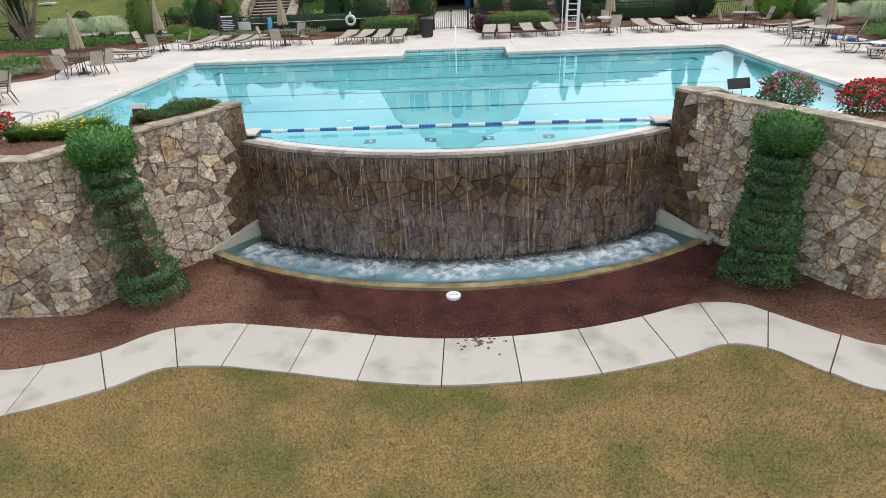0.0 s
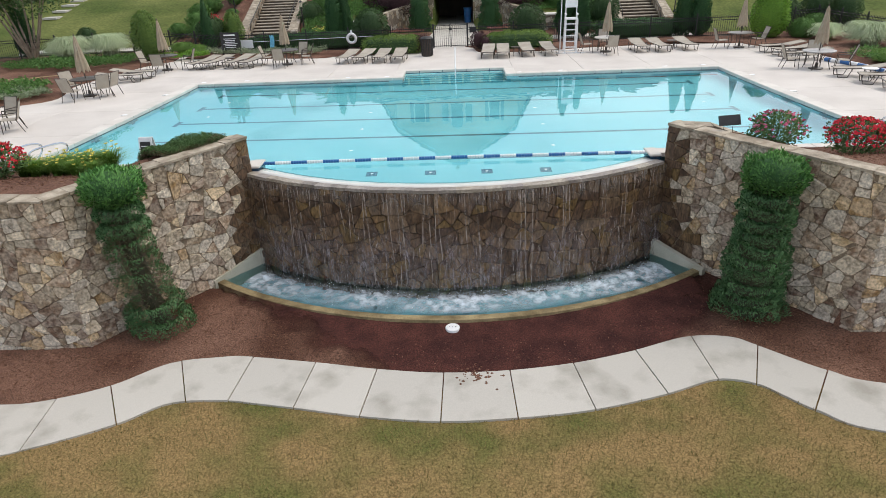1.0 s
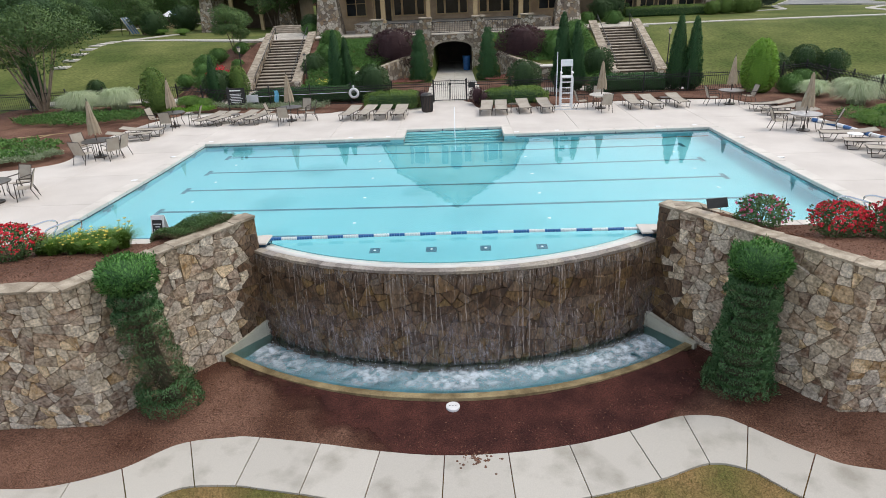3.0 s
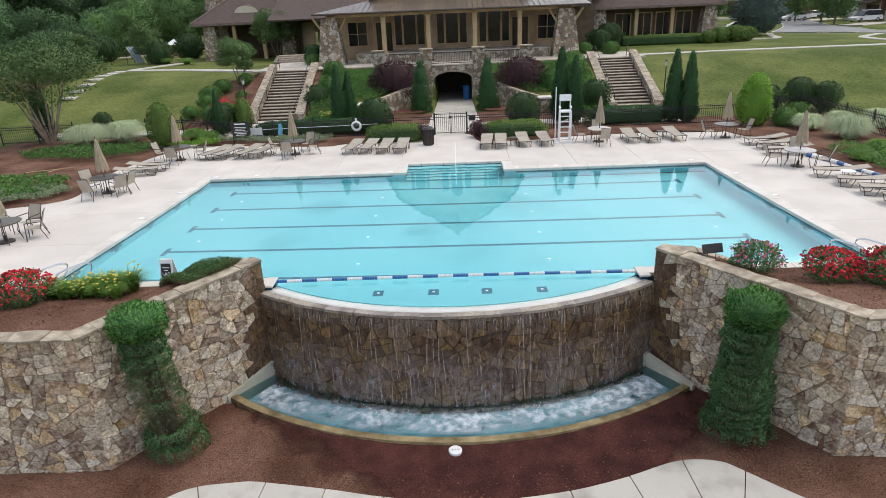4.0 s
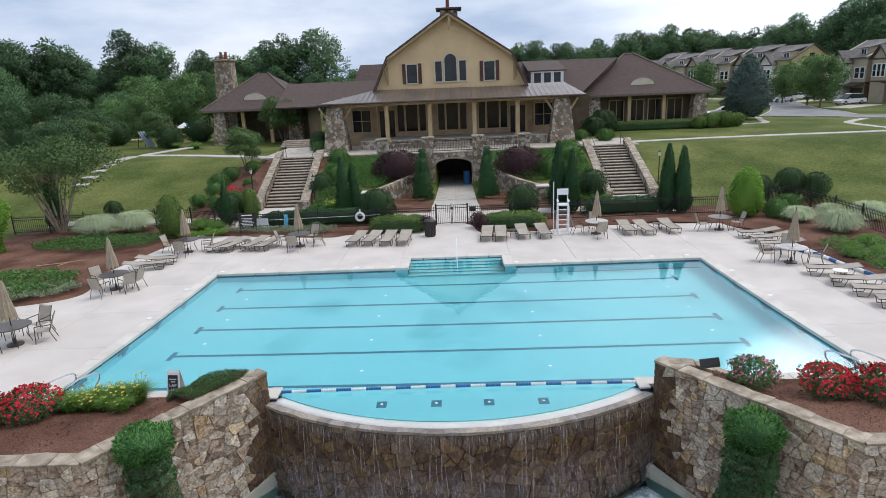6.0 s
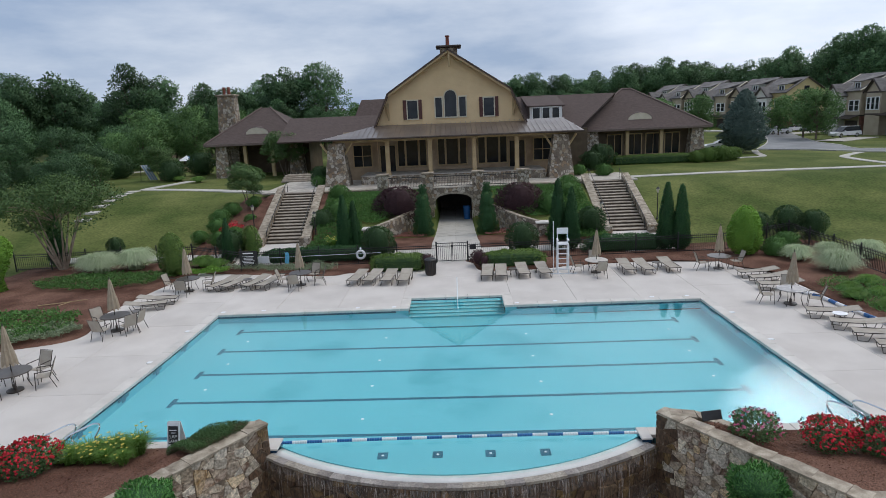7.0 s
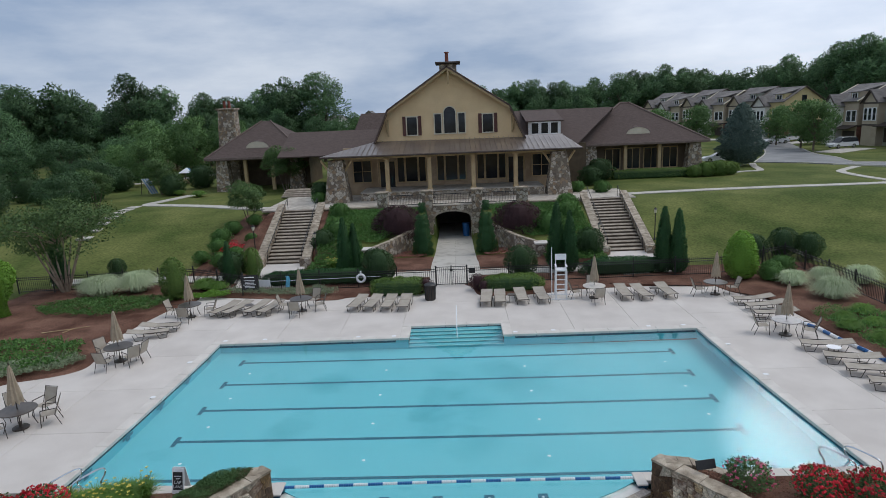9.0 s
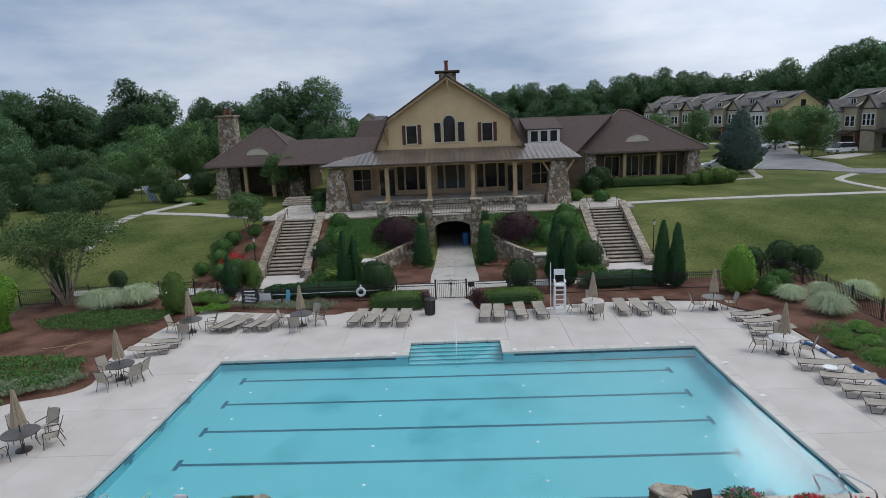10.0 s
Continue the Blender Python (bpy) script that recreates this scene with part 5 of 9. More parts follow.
# west wing, open porch, chimney
west = thing("west_wing", "open-sided clubhouse wing under a brown hipped roof with stone columns", "house wing")
part("wall", MB().box(-27.6, -18.8, 52.5, 60, 2.2, 6.6), M_BROWN, west)
part("roof", hip(-29.7, -17.4, 45.4, 60.5, 6.65, -24.5, -23.4, 52.5, 10.85), M_SHINGLE, west)
part("fascia", MB().box(-29.7, -17.4, 45.35, 45.45, 6.42, 6.68).box(-29.75, -29.65, 45.45, 60.5, 6.42, 6.68), M_HIP, west)
part("ceiling_soffit", MB().box(-29.5, -17.6, 45.6, 60, 6.35, 6.4), M_BROWN, west)
for p, q in (((-29.7, 45.4, 6.7), (-24.5, 52.5, 10.91)), ((-17.4, 45.4, 6.7), (-23.4, 52.5, 10.91))):
    part("hip_cap", MB().tube([p, q], 0.10, 5), M_HIP, west)
eyebrow(west, -23.7, 47.1, 7.65, 1.4, 0.8)
for x in (-27.9, -18.9):
    part("stone_column", MB().add([(x + a * 0.95, 46.6 + b * 0.8, 1.8) for a, b in ((-1, -1), (1, -1), (1, 1), (-1, 1))] + [(x + a * 0.62, 46.6 + b * 0.6, 6.4) for a, b in ((-1, -1), (1, -1), (1, 1), (-1, 1))],
                                  [(0, 1, 5, 4), (1, 2, 6, 5), (2, 3, 7, 6), (3, 0, 4, 7), (4, 5, 6, 7)]), M_RUBBLE, west)
for x in (-25.2, -21.9):
    part("porch_post", MB().cbox(x - 0.2, x + 0.2, 46.4, 46.8, 2.5, 6.4, 0.03), M_TAN, west)
part("link_roof", MB().slab([(-19.5, 40.5, 6.75), (-7.0, 40.5, 6.75), (-7.0, 47.0, 9.3), (-19.5, 47.0, 9.3)], 0.15).slab([(-7.0, 54, 6.75), (-19.5, 54, 6.75), (-19.5, 47.0, 9.3), (-7.0, 47.0, 9.3)], 0.15), M_SHINGLE, west)
part("link_wall", MB().box(-12.4, -7.0, 42.5, 53, 2.6, 6.8), M_BROWN, west)
part("rear_gable", MB().slab([(-12.2, 46, 7.8), (-7.2, 46, 7.8), (-7.2, 50, 11.2), (-11.2, 50, 11.2)], 0.2), M_SHINGLE, west)
for k in range(4):
    part("walk_step", MB().cbox(-18.3, -14.2, 36.5 + 0.5 * k, 39.5, 2.7, 2.85 + 0.15 * k, 0.02), M_STEP, west)
stack = thing("stone_chimney", "tall tapering fieldstone chimney with red clay pots", "chimney")
part("shaft", MB().add([(-28.5 + a * 1.35, 51 + b * 1.0, 2.5) for a, b in ((-1, -1), (1, -1), (1, 1), (-1, 1))] + [(-28.2 + a * 1.0, 51 + b * 0.8, 12.4) for a, b in ((-1, -1), (1, -1), (1, 1), (-1, 1))],
                       [(0, 1, 5, 4), (1, 2, 6, 5), (2, 3, 7, 6), (3, 0, 4, 7), (4, 5, 6, 7)]), M_RUBBLE, stack)
part("cap", MB().cbox(-29.4, -27.0, 50.0, 52.0, 12.4, 12.6, 0.04), M_FLAG, stack)
for x in (-28.55, -27.95):
    part("chimney_pot", MB().lathe([(0.2, 0), (0.16, 0.85), (0.2, 0.9)], 10, (x, 51, 12.6)), M_REDCLAY, stack)

# ---- terrace ----
terr = thing("terrace", "raised flagstone terrace with fieldstone front wall and arched tunnel", "terrace", kind="structure")
part("paving", MB().box(-17.4, -11.7, 26.9, 37.5, 2.55, TERR_Z).box(-11.7, 11.6, 26.25, 36.3, 2.5, TERR_Z).box(11.6, 16.2, 26.7, 33.0, 2.55, TERR_Z), M_TERR, terr)
mb = MB()
AX, AR = -0.11, 1.60   # tunnel arch
mb.box(-11.7, AX - AR, TERR_Y, TERR_Y + 0.5, -0.6, TERR_Z - 0.06).box(AX + AR, 11.6, TERR_Y, TERR_Y + 0.5, -0.6, TERR_Z - 0.06)
a = [math.pi * k / 12 for k in range(13)]
for k in range(12):
    xa, xb = AX + AR * math.cos(a[k]), AX + AR * math.cos(a[k + 1])
    za, zb = 1.50 + 0.60 * math.sin(a[k]), 1.50 + 0.60 * math.sin(a[k + 1])
    mb.add([(xa, TERR_Y, za), (xb, TERR_Y, zb), (xb, TERR_Y, 2.64), (xa, TERR_Y, 2.64), (xa, TERR_Y + 0.5, za), (xb, TERR_Y + 0.5, zb), (xb, TERR_Y + 0.5, 2.64), (xa, TERR_Y + 0.5, 2.64)],
           [(0, 3, 2, 1), (4, 5, 6, 7), (0, 1, 5, 4), (2, 3, 7, 6)])
part("front_wall", mb, M_RUBBLE, terr)
mb = MB()
for k in range(9):   # arch stones
    q0, q1 = math.pi * k / 9 + 0.02, math.pi * (k + 1) / 9 - 0.02
    ps = [(AX + r * math.cos(q) * (AR + 0.0), 1.50 + 0.60 * r * math.sin(q)) for q, r in ((q0, 1.01), (q1, 1.01), (q1, 1.22), (q0, 1.22))]
    part("arch_stone", MB().add([(x, TERR_Y - 0.05, z) for x, z in ps] + [(x, TERR_Y + 0.1, z) for x, z in ps], [(0, 3, 2, 1), (0, 1, 5, 4), (1, 2, 6, 5), (2, 3, 7, 6), (3, 0, 4, 7)]), M_STEP, terr)
part("tunnel", MB().box(AX - AR - 0.2, AX - AR, TERR_Y + 0.5, 35, -0.6, 2.6).box(AX + AR, AX + AR + 0.2, TERR_Y + 0.5, 35, -0.6, 2.6).box(AX - AR, AX + AR, 34.8, 35, -0.6, 2.6).box(AX - AR - 0.2, AX + AR + 0.2, TERR_Y + 0.5, 35, 2.44, 2.5), M_TRIM, terr)
part("terrace_cap", MB().cbox(-11.75, HX - 6.7, TERR_Y - 0.08, TERR_Y + 0.5, TERR_Z - 0.06, TERR_Z + 0.05, 0.02).cbox(HX + 6.7, 11.65, TERR_Y - 0.08, TERR_Y + 0.5, TERR_Z - 0.06, TERR_Z + 0.05, 0.02), M_FLAG, terr)
for x in (-6.2, -2.2, 2.2, 6.2):
    p = part("pier", MB().cbox(HX + x - 0.48, HX + x + 0.48, TERR_Y - 0.18, TERR_Y + 0.72, -0.1, 3.9, 0.03), M_RUBBLE, terr)
    part("pier_cap", MB().cbox(HX + x - 0.56, HX + x + 0.56, TERR_Y - 0.26, TERR_Y + 0.8, 3.9, 4.04, 0.025), M_FLAG, p)
for xa, xb in ((-5.72, -2.68), (-1.72, 1.72), (2.68, 5.72)):
    r = part("railing", MB().box(HX + xa, HX + xb, TERR_Y + 0.22, TERR_Y + 0.27, 3.62, 3.68).box(HX + xa, HX + xb, TERR_Y + 0.22, TERR_Y + 0.27, 2.78, 2.83), M_BLACK, terr)
    m = round((xb - xa) / 0.14)
    bar = MB().box(-0.011, 0.011, -0.011, 0.011, 2.8, 3.64).mesh("baluster", M_BLACK)
    for k in range(1, m):
        part("baluster", bar, None, r, loc=(HX + lerp(xa, xb, k / m), TERR_Y + 0.245, 0))

# ---- outdoor stairs ----
for xb0, xb1, xt0, xt1, nm in ((-14.2, -11.3, -15.3, -12.25, "west"), (11.15, 14.0, 11.9, 14.9, "east")):
    st = thing("stairs_" + nm, "long flight of weathered stone steps between fieldstone cheek walls", "stairs", kind="structure")
    N = 17
    for k in range(N):
        t0, t1 = k / N, (k + 1) / N
        y0 = lerp(16.7, 26.9, t0)
        xa, xb = lerp(xb0, xt0, t0), lerp(xb1, xt1, t0)
        z = 0.05 + 2.65 * t1
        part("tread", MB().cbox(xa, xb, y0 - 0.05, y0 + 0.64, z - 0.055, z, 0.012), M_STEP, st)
        # risers get a much darker colour than the treads
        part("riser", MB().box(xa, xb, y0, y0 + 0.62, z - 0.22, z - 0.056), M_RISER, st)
    for bx, tx, s in ((xb0, xt0, -1), (xb1, xt1, 1)):
        q = [(bx, 16.2), (tx, 27.2), (tx + s * 0.55, 27.2), (bx + s * 0.55, 16.2)]
        zt = (0.45, 3.1, 3.1, 0.45)
        part("cheek_wall", MB().add([(x, y, -0.2) for x, y in q] + [(x, y, z) for (x, y), z in zip(q, zt)], [(0, 1, 2, 3), (7, 6, 5, 4)] + [(i, 4 + i, 4 + (i + 1) % 4, (i + 1) % 4) for i in range(4)]), M_RUBBLE, st)
        m = 12
        for k in range(m):
            ta, tb = (k + 0.02) / m, (k + 0.98) / m
            pts = []
            for t, o in ((ta, -0.05), (tb, -0.05), (tb, 0.6), (ta, 0.6)):
                pts.append((lerp(bx, tx, t) + s * o, lerp(16.15, 27.2, t), lerp(0.45, 3.1, t) + 0.07))
            part("cap_stone", MB().slab(pts[::-1] if s < 0 else pts, 0.08), M_FLAG, st)
        part("pier", MB().cbox(bx - 0.1 if s > 0 else bx - 0.65, bx + 0.65 if s > 0 else bx + 0.1, 15.6, 16.3, -0.1, 0.62, 0.03), M_RUBBLE, st)
        rail = [(lerp(bx, tx, t) - s * 0.15, lerp(16.7, 27.4, t), lerp(0.05, 2.7, t) + 0.95) for t in (0, 0.5, 1.0)]
        h = part("handrail", MB().tube(rail, 0.028, 6), M_BLACK, st)
        for t in (0, 0.33, 0.66, 1.0):
            part("rail_post", MB().tube([(lerp(bx, tx, t) - s * 0.15, lerp(16.7, 27.4, t), lerp(0.1, 2.7, t)), (lerp(bx, tx, t) - s * 0.15, lerp(16.7, 27.4, t), lerp(0.05, 2.7, t) + 0.95)], 0.025, 5), M_BLACK, h)
    part("landing", MB().cbox(xb0 - 0.3, xb1 + 0.3, 10.2, 16.75, -0.12, 0.05, 0.01), M_CONC, st)

# ---- paths on the upper lawn and the cross walk behind the fence ----
walkp = thing("pavement", "pale concrete walk across the lawn in front of the clubhouse", "path", kind="structure")


def ribbon(pts, w, dz=0.035, thick=0.2):
    P = spline([(*p, 0) for p in pts], 5)
    mb = MB()
    rows = []
    for i, p in enumerate(P):
        d = (P[min(i + 1, len(P) - 1)] - P[max(i - 1, 0)]).normalized()
        o = Vector((-d.y, d.x, 0)) * w / 2
        z = max(bank(p.x, p.y), bank(p.x + o.x, p.y + o.y), bank(p.x - o.x, p.y - o.y)) + dz
        rows.append([(p.x + o.x, p.y + o.y, z), (p.x - o.x, p.y - o.y, z), (p.x + o.x, p.y + o.y, z - thick), (p.x - o.x, p.y - o.y, z - thick)])
    mb.v = [v for r in rows for v in r]
    for i in range(len(P) - 1):
        a, b = 4 * i, 4 * i + 4
        mb.f += [(a, a + 1, b + 1, b), (a, b, b + 2, a + 2), (a + 1, a + 3, b + 3, b + 1)]
    return mb


part("east_walk", ribbon([(15, 29.2), (23.3, 29.9), (31, 30.0), (39.5, 29.8), (60, 30.5), (90, 33)], 1.3), M_PATH, walkp)
part("west_walk", ribbon([(-16.5, 29.0), (-20.5, 30.4), (-25.6, 33.0), (-29.7, 34.6), (-32.3, 35.8), (-31.7, 39.5), (-30.8, 43.5)], 1.3), M_PATH, walkp)
part("cross_walk", ribbon([(-28, 13.5), (-20, 13.2), (-14, 12.3), (-6, 12.2), (0, 12.2), (8, 12.2), (14.5, 12.2)], 1.5), M_PATH, walkp)
part("far_west_walk", ribbon([(-36, 80), (-39.6, 74.2), (-46.3, 63.6), (-49.2, 58.5), (-53.3, 51.8), (-57.8, 48.7), (-75, 44), (-120, 44)], 2.0), M_PATH, walkp)
part("north_walk", ribbon([(47.5, 45.5), (44.9, 43.2), (42.9, 41.0), (42.2, 38.6), (41.8, 35.2), (41.7, 30.9)], 0.9), M_PATH, walkp)
part("kerb_walk", ribbon([(30.6, 43.9), (34.0, 45.0), (36.3, 45.6), (37.9, 50.3), (39.7, 54.8)], 0.8), M_PATH, walkp)
for k in range(7):
    x, y = lerp(-31.5, -32.9, k / 6), lerp(23.0, 34.0, k / 6)
    part("stepping_slab", MB().cbox(x - 0.55, x + 0.55, y - 0.6, y + 0.6, bank(x, y) - 0.1, bank(x, y) + 0.06, 0.02), M_PATH, walkp)
# low curved garden walls either side of the tunnel walk
for s, nm in ((-1, "west"), (1, "east")):
    g = thing("wall_garden_" + nm, "low curved fieldstone garden wall with pale cap", "garden wall", kind="structure")
    pts = [(s * 6.6, 16.6), (s * 5.6, 16.9), (s * 4.5, 18.0), (s * 3.4, 20.2), (s * 2.7, 23.0), (s * 2.5, 26.0)]
    P = spline([(*p, 0) for p in pts], 4)
    for i in range(len(P) - 1):
        a, b = P[i], P[i + 1]
        d = (b - a).normalized()
        o = Vector((d.y, -d.x, 0)) * 0.35 * (1 if s < 0 else -1)
        za, zb = lerp(0.85, 2.0, i / (len(P) - 1)), lerp(0.85, 2.0, (i + 1) / (len(P) - 1))
        q = [a, b, b - o, a - o]
        part("wall_length", MB().add([(p.x, p.y, -0.2) for p in q] + [(p.x, p.y, z) for p, z in zip(q, (za, zb, zb, za))], [(3, 2, 1, 0), (4, 5, 6, 7)] + [(k, (k + 1) % 4, 4 + (k + 1) % 4, 4 + k) for k in range(4)]), M_RUBBLE, g)
        part("cap_stone", MB().slab([(p.x, p.y, z + 0.075) for p, z in zip(q if s < 0 else q[::-1], (za, zb, zb, za) if s < 0 else (za, zb, zb, za)[::-1])], 0.08), M_FLAG, g)
    part("end_pier", MB().cbox(s * 6.35 - 0.4, s * 6.35 + 0.4, 16.1, 16.9, -0.1, 0.92, 0.03), M_RUBBLE, g)
    part("pier_cap", MB().cbox(s * 6.35 - 0.5, s * 6.35 + 0.5, 16.0, 17.0, 0.92, 1.04, 0.02), M_COPING, g)


# ---- running water on the overflow wall ----
rng = random.Random(21)
fall = thing("waterfall", "thin streams and drops of water running down the stone wall", "waterfall", kind="stuff")


def stream(mb, s, z0, z1, w, drift=0.0):
    """A thin wavering ribbon of water on the wall."""
    n = max(3, int((z0 - z1) / 0.12))
    ph = rng.uniform(0, 6)
    rows = []
    for i in range(n + 1):
        t = i / n
        z = lerp(z0, z1, t)
        c = s + drift * t + 0.010 * math.sin(ph + 5 * t) + rng.uniform(-0.003, 0.003)
        ww = w * (0.5 + 0.7 * rng.random()) * (1 if 0 < i < n else 0.3)
        o = 0.085 + 0.05 * t
        rows += [on_weir(c - ww, z + 2.95, o), on_weir(c + ww, z + 2.95, o)]
    mb.add(rows, [(2 * i, 2 * i + 1, 2 * i + 3, 2 * i + 2) for i in range(n)])


mb = MB()
LEN = 2 * A0 * WEIR_R
for k in range(260):   # drips under the lip
    s0 = rng.uniform(0.15, LEN - 0.15)
    stream(mb, s0, -0.15, -0.20 - rng.uniform(0.1, 0.8) * rng.random(), rng.uniform(0.003, 0.008))
part("lip_drips", mb, M_FALL, fall)
mb = MB()
for k in range(24):    # long streams, in pairs that part on the way down
    s0 = 0.5 + (LEN - 1.0) * (k + rng.uniform(0.1, 0.9)) / 24
    for e in (-1, 1):
        if rng.random() < 0.72:
            stream(mb, s0 + e * 0.03, -0.16, -2.62 if rng.random() < 0.6 else rng.uniform(-2.2, -1.0), rng.uniform(0.009, 0.016), e * rng.uniform(0.02, 0.12))
part("long_streams", mb, M_FALL, fall)
mb = MB()
for k in range(420):   # broken water on the lower half
    s0 = rng.uniform(0.1, LEN - 0.1)
    z = rng.uniform(-2.6, -1.15)
    stream(mb, s0, z, max(-2.68, z - rng.uniform(0.05, 0.26)), rng.uniform(0.005, 0.012), rng.uniform(-0.02, 0.02))
part("broken_water", mb, M_FALL, fall)
mb = MB()   # the sheet of water that hangs below the lip and tears into drips
for i in range(201):
    s0 = lerp(0.05, LEN - 0.05, i / 200)
    for j in range(5):
        mb.v.append(on_weir(s0, lerp(-0.15, -0.64, j / 4) + 2.95, 0.078 + 0.008 * noise.noise((s0 * 6, j * 0.4, 3))))
mb.f = [(i * 5 + j, i * 5 + j + 1, i * 5 + j + 6, i * 5 + j + 5) for i in range(200) for j in range(4)]
part("lip_film", mb, M_FILM, fall, smooth=True)
mb = MB()   # the thin veil of broken water close to the stones
NA, NZ = 160, 14
for j in range(NZ + 1):
    for i in range(NA + 1):
        s0, z = lerp(0.05, LEN - 0.05, i / NA), lerp(-0.6, -2.66, j / NZ)
        mb.v.append(on_weir(s0, z + 2.95, 0.095 + 0.05 * j / NZ + 0.012 * noise.noise((s0 * 3, z * 2, 0))))
mb.f = [(j * (NA + 1) + i, (j + 1) * (NA + 1) + i, (j + 1) * (NA + 1) + i + 1, j * (NA + 1) + i + 1) for j in range(NZ) for i in range(NA)]
part("veil", mb, M_VEIL, fall, smooth=True)
foam = thing("foam", "white churned foam where the water strikes the basin", "foam", kind="stuff")
mb = MB()
NA, NR = 420, 26
for j in range(NR + 1):
    for i in range(NA + 1):
        a = lerp(-0.56, 0.56, i / NA)
        t = j / NR
        r = WEIR_R + lerp(0.15, 1.29, t)
        x, y = r * math.sin(a), WEIR_C - r * math.cos(a)
        hump = math.exp(-((t - 0.48) / 0.26) ** 2)
        z = -2.635 + 0.01 + 0.055 * hump * (0.35 + 0.9 * abs(noise.noise((x * 2.2, y * 2.2, 1)))) + 0.05 * hump * noise.noise((x * 5, y * 5, 2)) + 0.015 * hump * noise.noise((x * 14, y * 14, 4))
        mb.v.append((x, y, z))
mb.f = [(j * (NA + 1) + i, j * (NA + 1) + i + 1, (j + 1) * (NA + 1) + i + 1, (j + 1) * (NA + 1) + i) for j in range(NR) for i in range(NA)]
part("froth", mb, M_FOAM, foam, smooth=True)
mb = MB()
for k in range(350):   # spray drops over the strike line
    a = rng.uniform(-0.54, 0.54)
    r = WEIR_R + 0.45 + abs(rng.gauss(0, 0.28))
    x, y, z, q = r * math.sin(a), WEIR_C - r * math.cos(a), -2.56 + abs(rng.gauss(0, 0.10)), rng.uniform(0.003, 0.010)
    mb.add([(x - q, y, z), (x, y - q, z), (x + q, y, z), (x, y + q, z), (x, y, z + 1.5 * q), (x, y, z - q)], [(0, 1, 4), (1, 2, 4), (2, 3, 4), (3, 0, 4), (1, 0, 5), (2, 1, 5), (3, 2, 5), (0, 3, 5)])
part("spray", mb, M_WHITE, foam)

# ---- planting beds behind the wing walls and round the deck ----
for s, nm in ((-1, "west"), (1, "east")):
    bed = thing("mulch_bed_" + nm, "sloping planting bed of red-brown bark mulch behind the stone wall", "mulch bed", kind="structure")
    mb = MB()
    NX, NY = 46, 22
    for j in range(NY + 1):
        for i in range(NX + 1):
            x = lerp(5.6, 14.2, i / NX)
            yw = wall_line(s * x) + 0.30
            yb = PY - cw - 0.01 if x < 12.2 else lerp(PY - cw - 0.01, -13.0, smooth((x - 12.2) / 2))
            yw = min(yw, yb - 0.02)
            t = j / NY
            y = lerp(yb, yw, t)
            z = lerp(0.03, 0.66, smooth(t * lerp(3.0, 1.15, smooth((x - 6.2) / 1.8)))) * (1 - smooth((x - 12.5) / 1.7)) + 0.05 * (1 - smooth((x - 12.5) / 1.7)) * noise.noise((s * x * 1.3, y * 1.3, 5)) * (1 if 0 < j < NY else 0) + 0.015
            mb.v.append((s * x, y, z))
    q = [(j * (NX + 1) + i, j * (NX + 1) + i + 1, (j + 1) * (NX + 1) + i + 1, (j + 1) * (NX + 1) + i) for j in range(NY) for i in range(NX)]
    mb.f = [f[::-1] for f in q] if s > 0 else q
    part("mulch", mb, M_MULCH, bed, smooth=True)


def bed_z(x, y):
    yw = wall_line(x) + 0.30
    x = abs(x)
    t = (y - (PY - cw)) / (yw - (PY - cw))
    return lerp(0.03, 0.66, smooth(t * lerp(3.0, 1.15, smooth((x - 6.2) / 1.8)))) * (1 - smooth((x - 12.5) / 1.7))


def flat_bed(name, label, pts, h=0.07):
    """A low mound of mulch over a plan outline."""
    P = spline([(*p, 0) for p in [*pts, pts[0]]], 5)[:-1]
    c = sum(P, Vector()) / len(P)
    mb = MB()
    n = len(P)
    for k, (f, z) in enumerate(((1.0, -0.05), (0.985, 0.03), (0.93, h), (0.6, h + 0.05), (0.25, h + 0.03))):
        for p in P:
            q = c + (p - c) * f
            mb.v.append((q.x, q.y, z + (0.03 * noise.noise((q.x, q.y, 9)) if k > 1 else 0)))
    mb.f = [(k * n + i, k * n + (i + 1) % n, (k + 1) * n + (i + 1) % n, (k + 1) * n + i) for k in range(4) for i in range(n)] + [tuple(range(4 * n, 5 * n))]
    return solid(name, mb, M_MULCH, label, "mulch bed", kind="structure", smooth=True)


BED = "planting bed of red-brown bark mulch beside the pool deck"
flat_bed("mulch_bed_a", BED, [(-18.9, -3.9), (-17.1, -3.2), (-16.5, -2.1), (-17.3, 0.4), (-17.2, 2.0), (-16.6, 5.8), (-15.7, 8.0), (-17.5, 11.0), (-24, 11.5), (-29, 9), (-29, 0), (-25, -5.5), (-21, -5.4)])
flat_bed("mulch_bed_b", BED, [(-15.5, 8.4), (-11.8, 7.6), (-7.5, 6.75), (-6.3, 7.2), (-4, 7.25), (-2.2, 7.4), (-1.5, 8.4), (-1.6, 9.3), (-5, 9.6), (-12, 9.8), (-15.5, 10.4)])
flat_bed("mulch_bed_c", BED, [(1.0, 8.6), (1.4, 6.7), (3.2, 6.5), (5.0, 6.6), (6.7, 7.1), (9.7, 7.35), (13.0, 7.3), (14.2, 6.9), (15.5, 7.2), (16, 10.4), (10, 10.0), (1.2, 9.7)])
flat_bed("mulch_bed_d", BED, [(15.0, 7.4), (15.5, 5.6), (16.6, 4.4), (16.9, 1.0), (17.0, -2.0), (17.2, -6.5), (18, -11), (22.5, -10), (23.5, 2), (23, 11.5), (17, 11)])

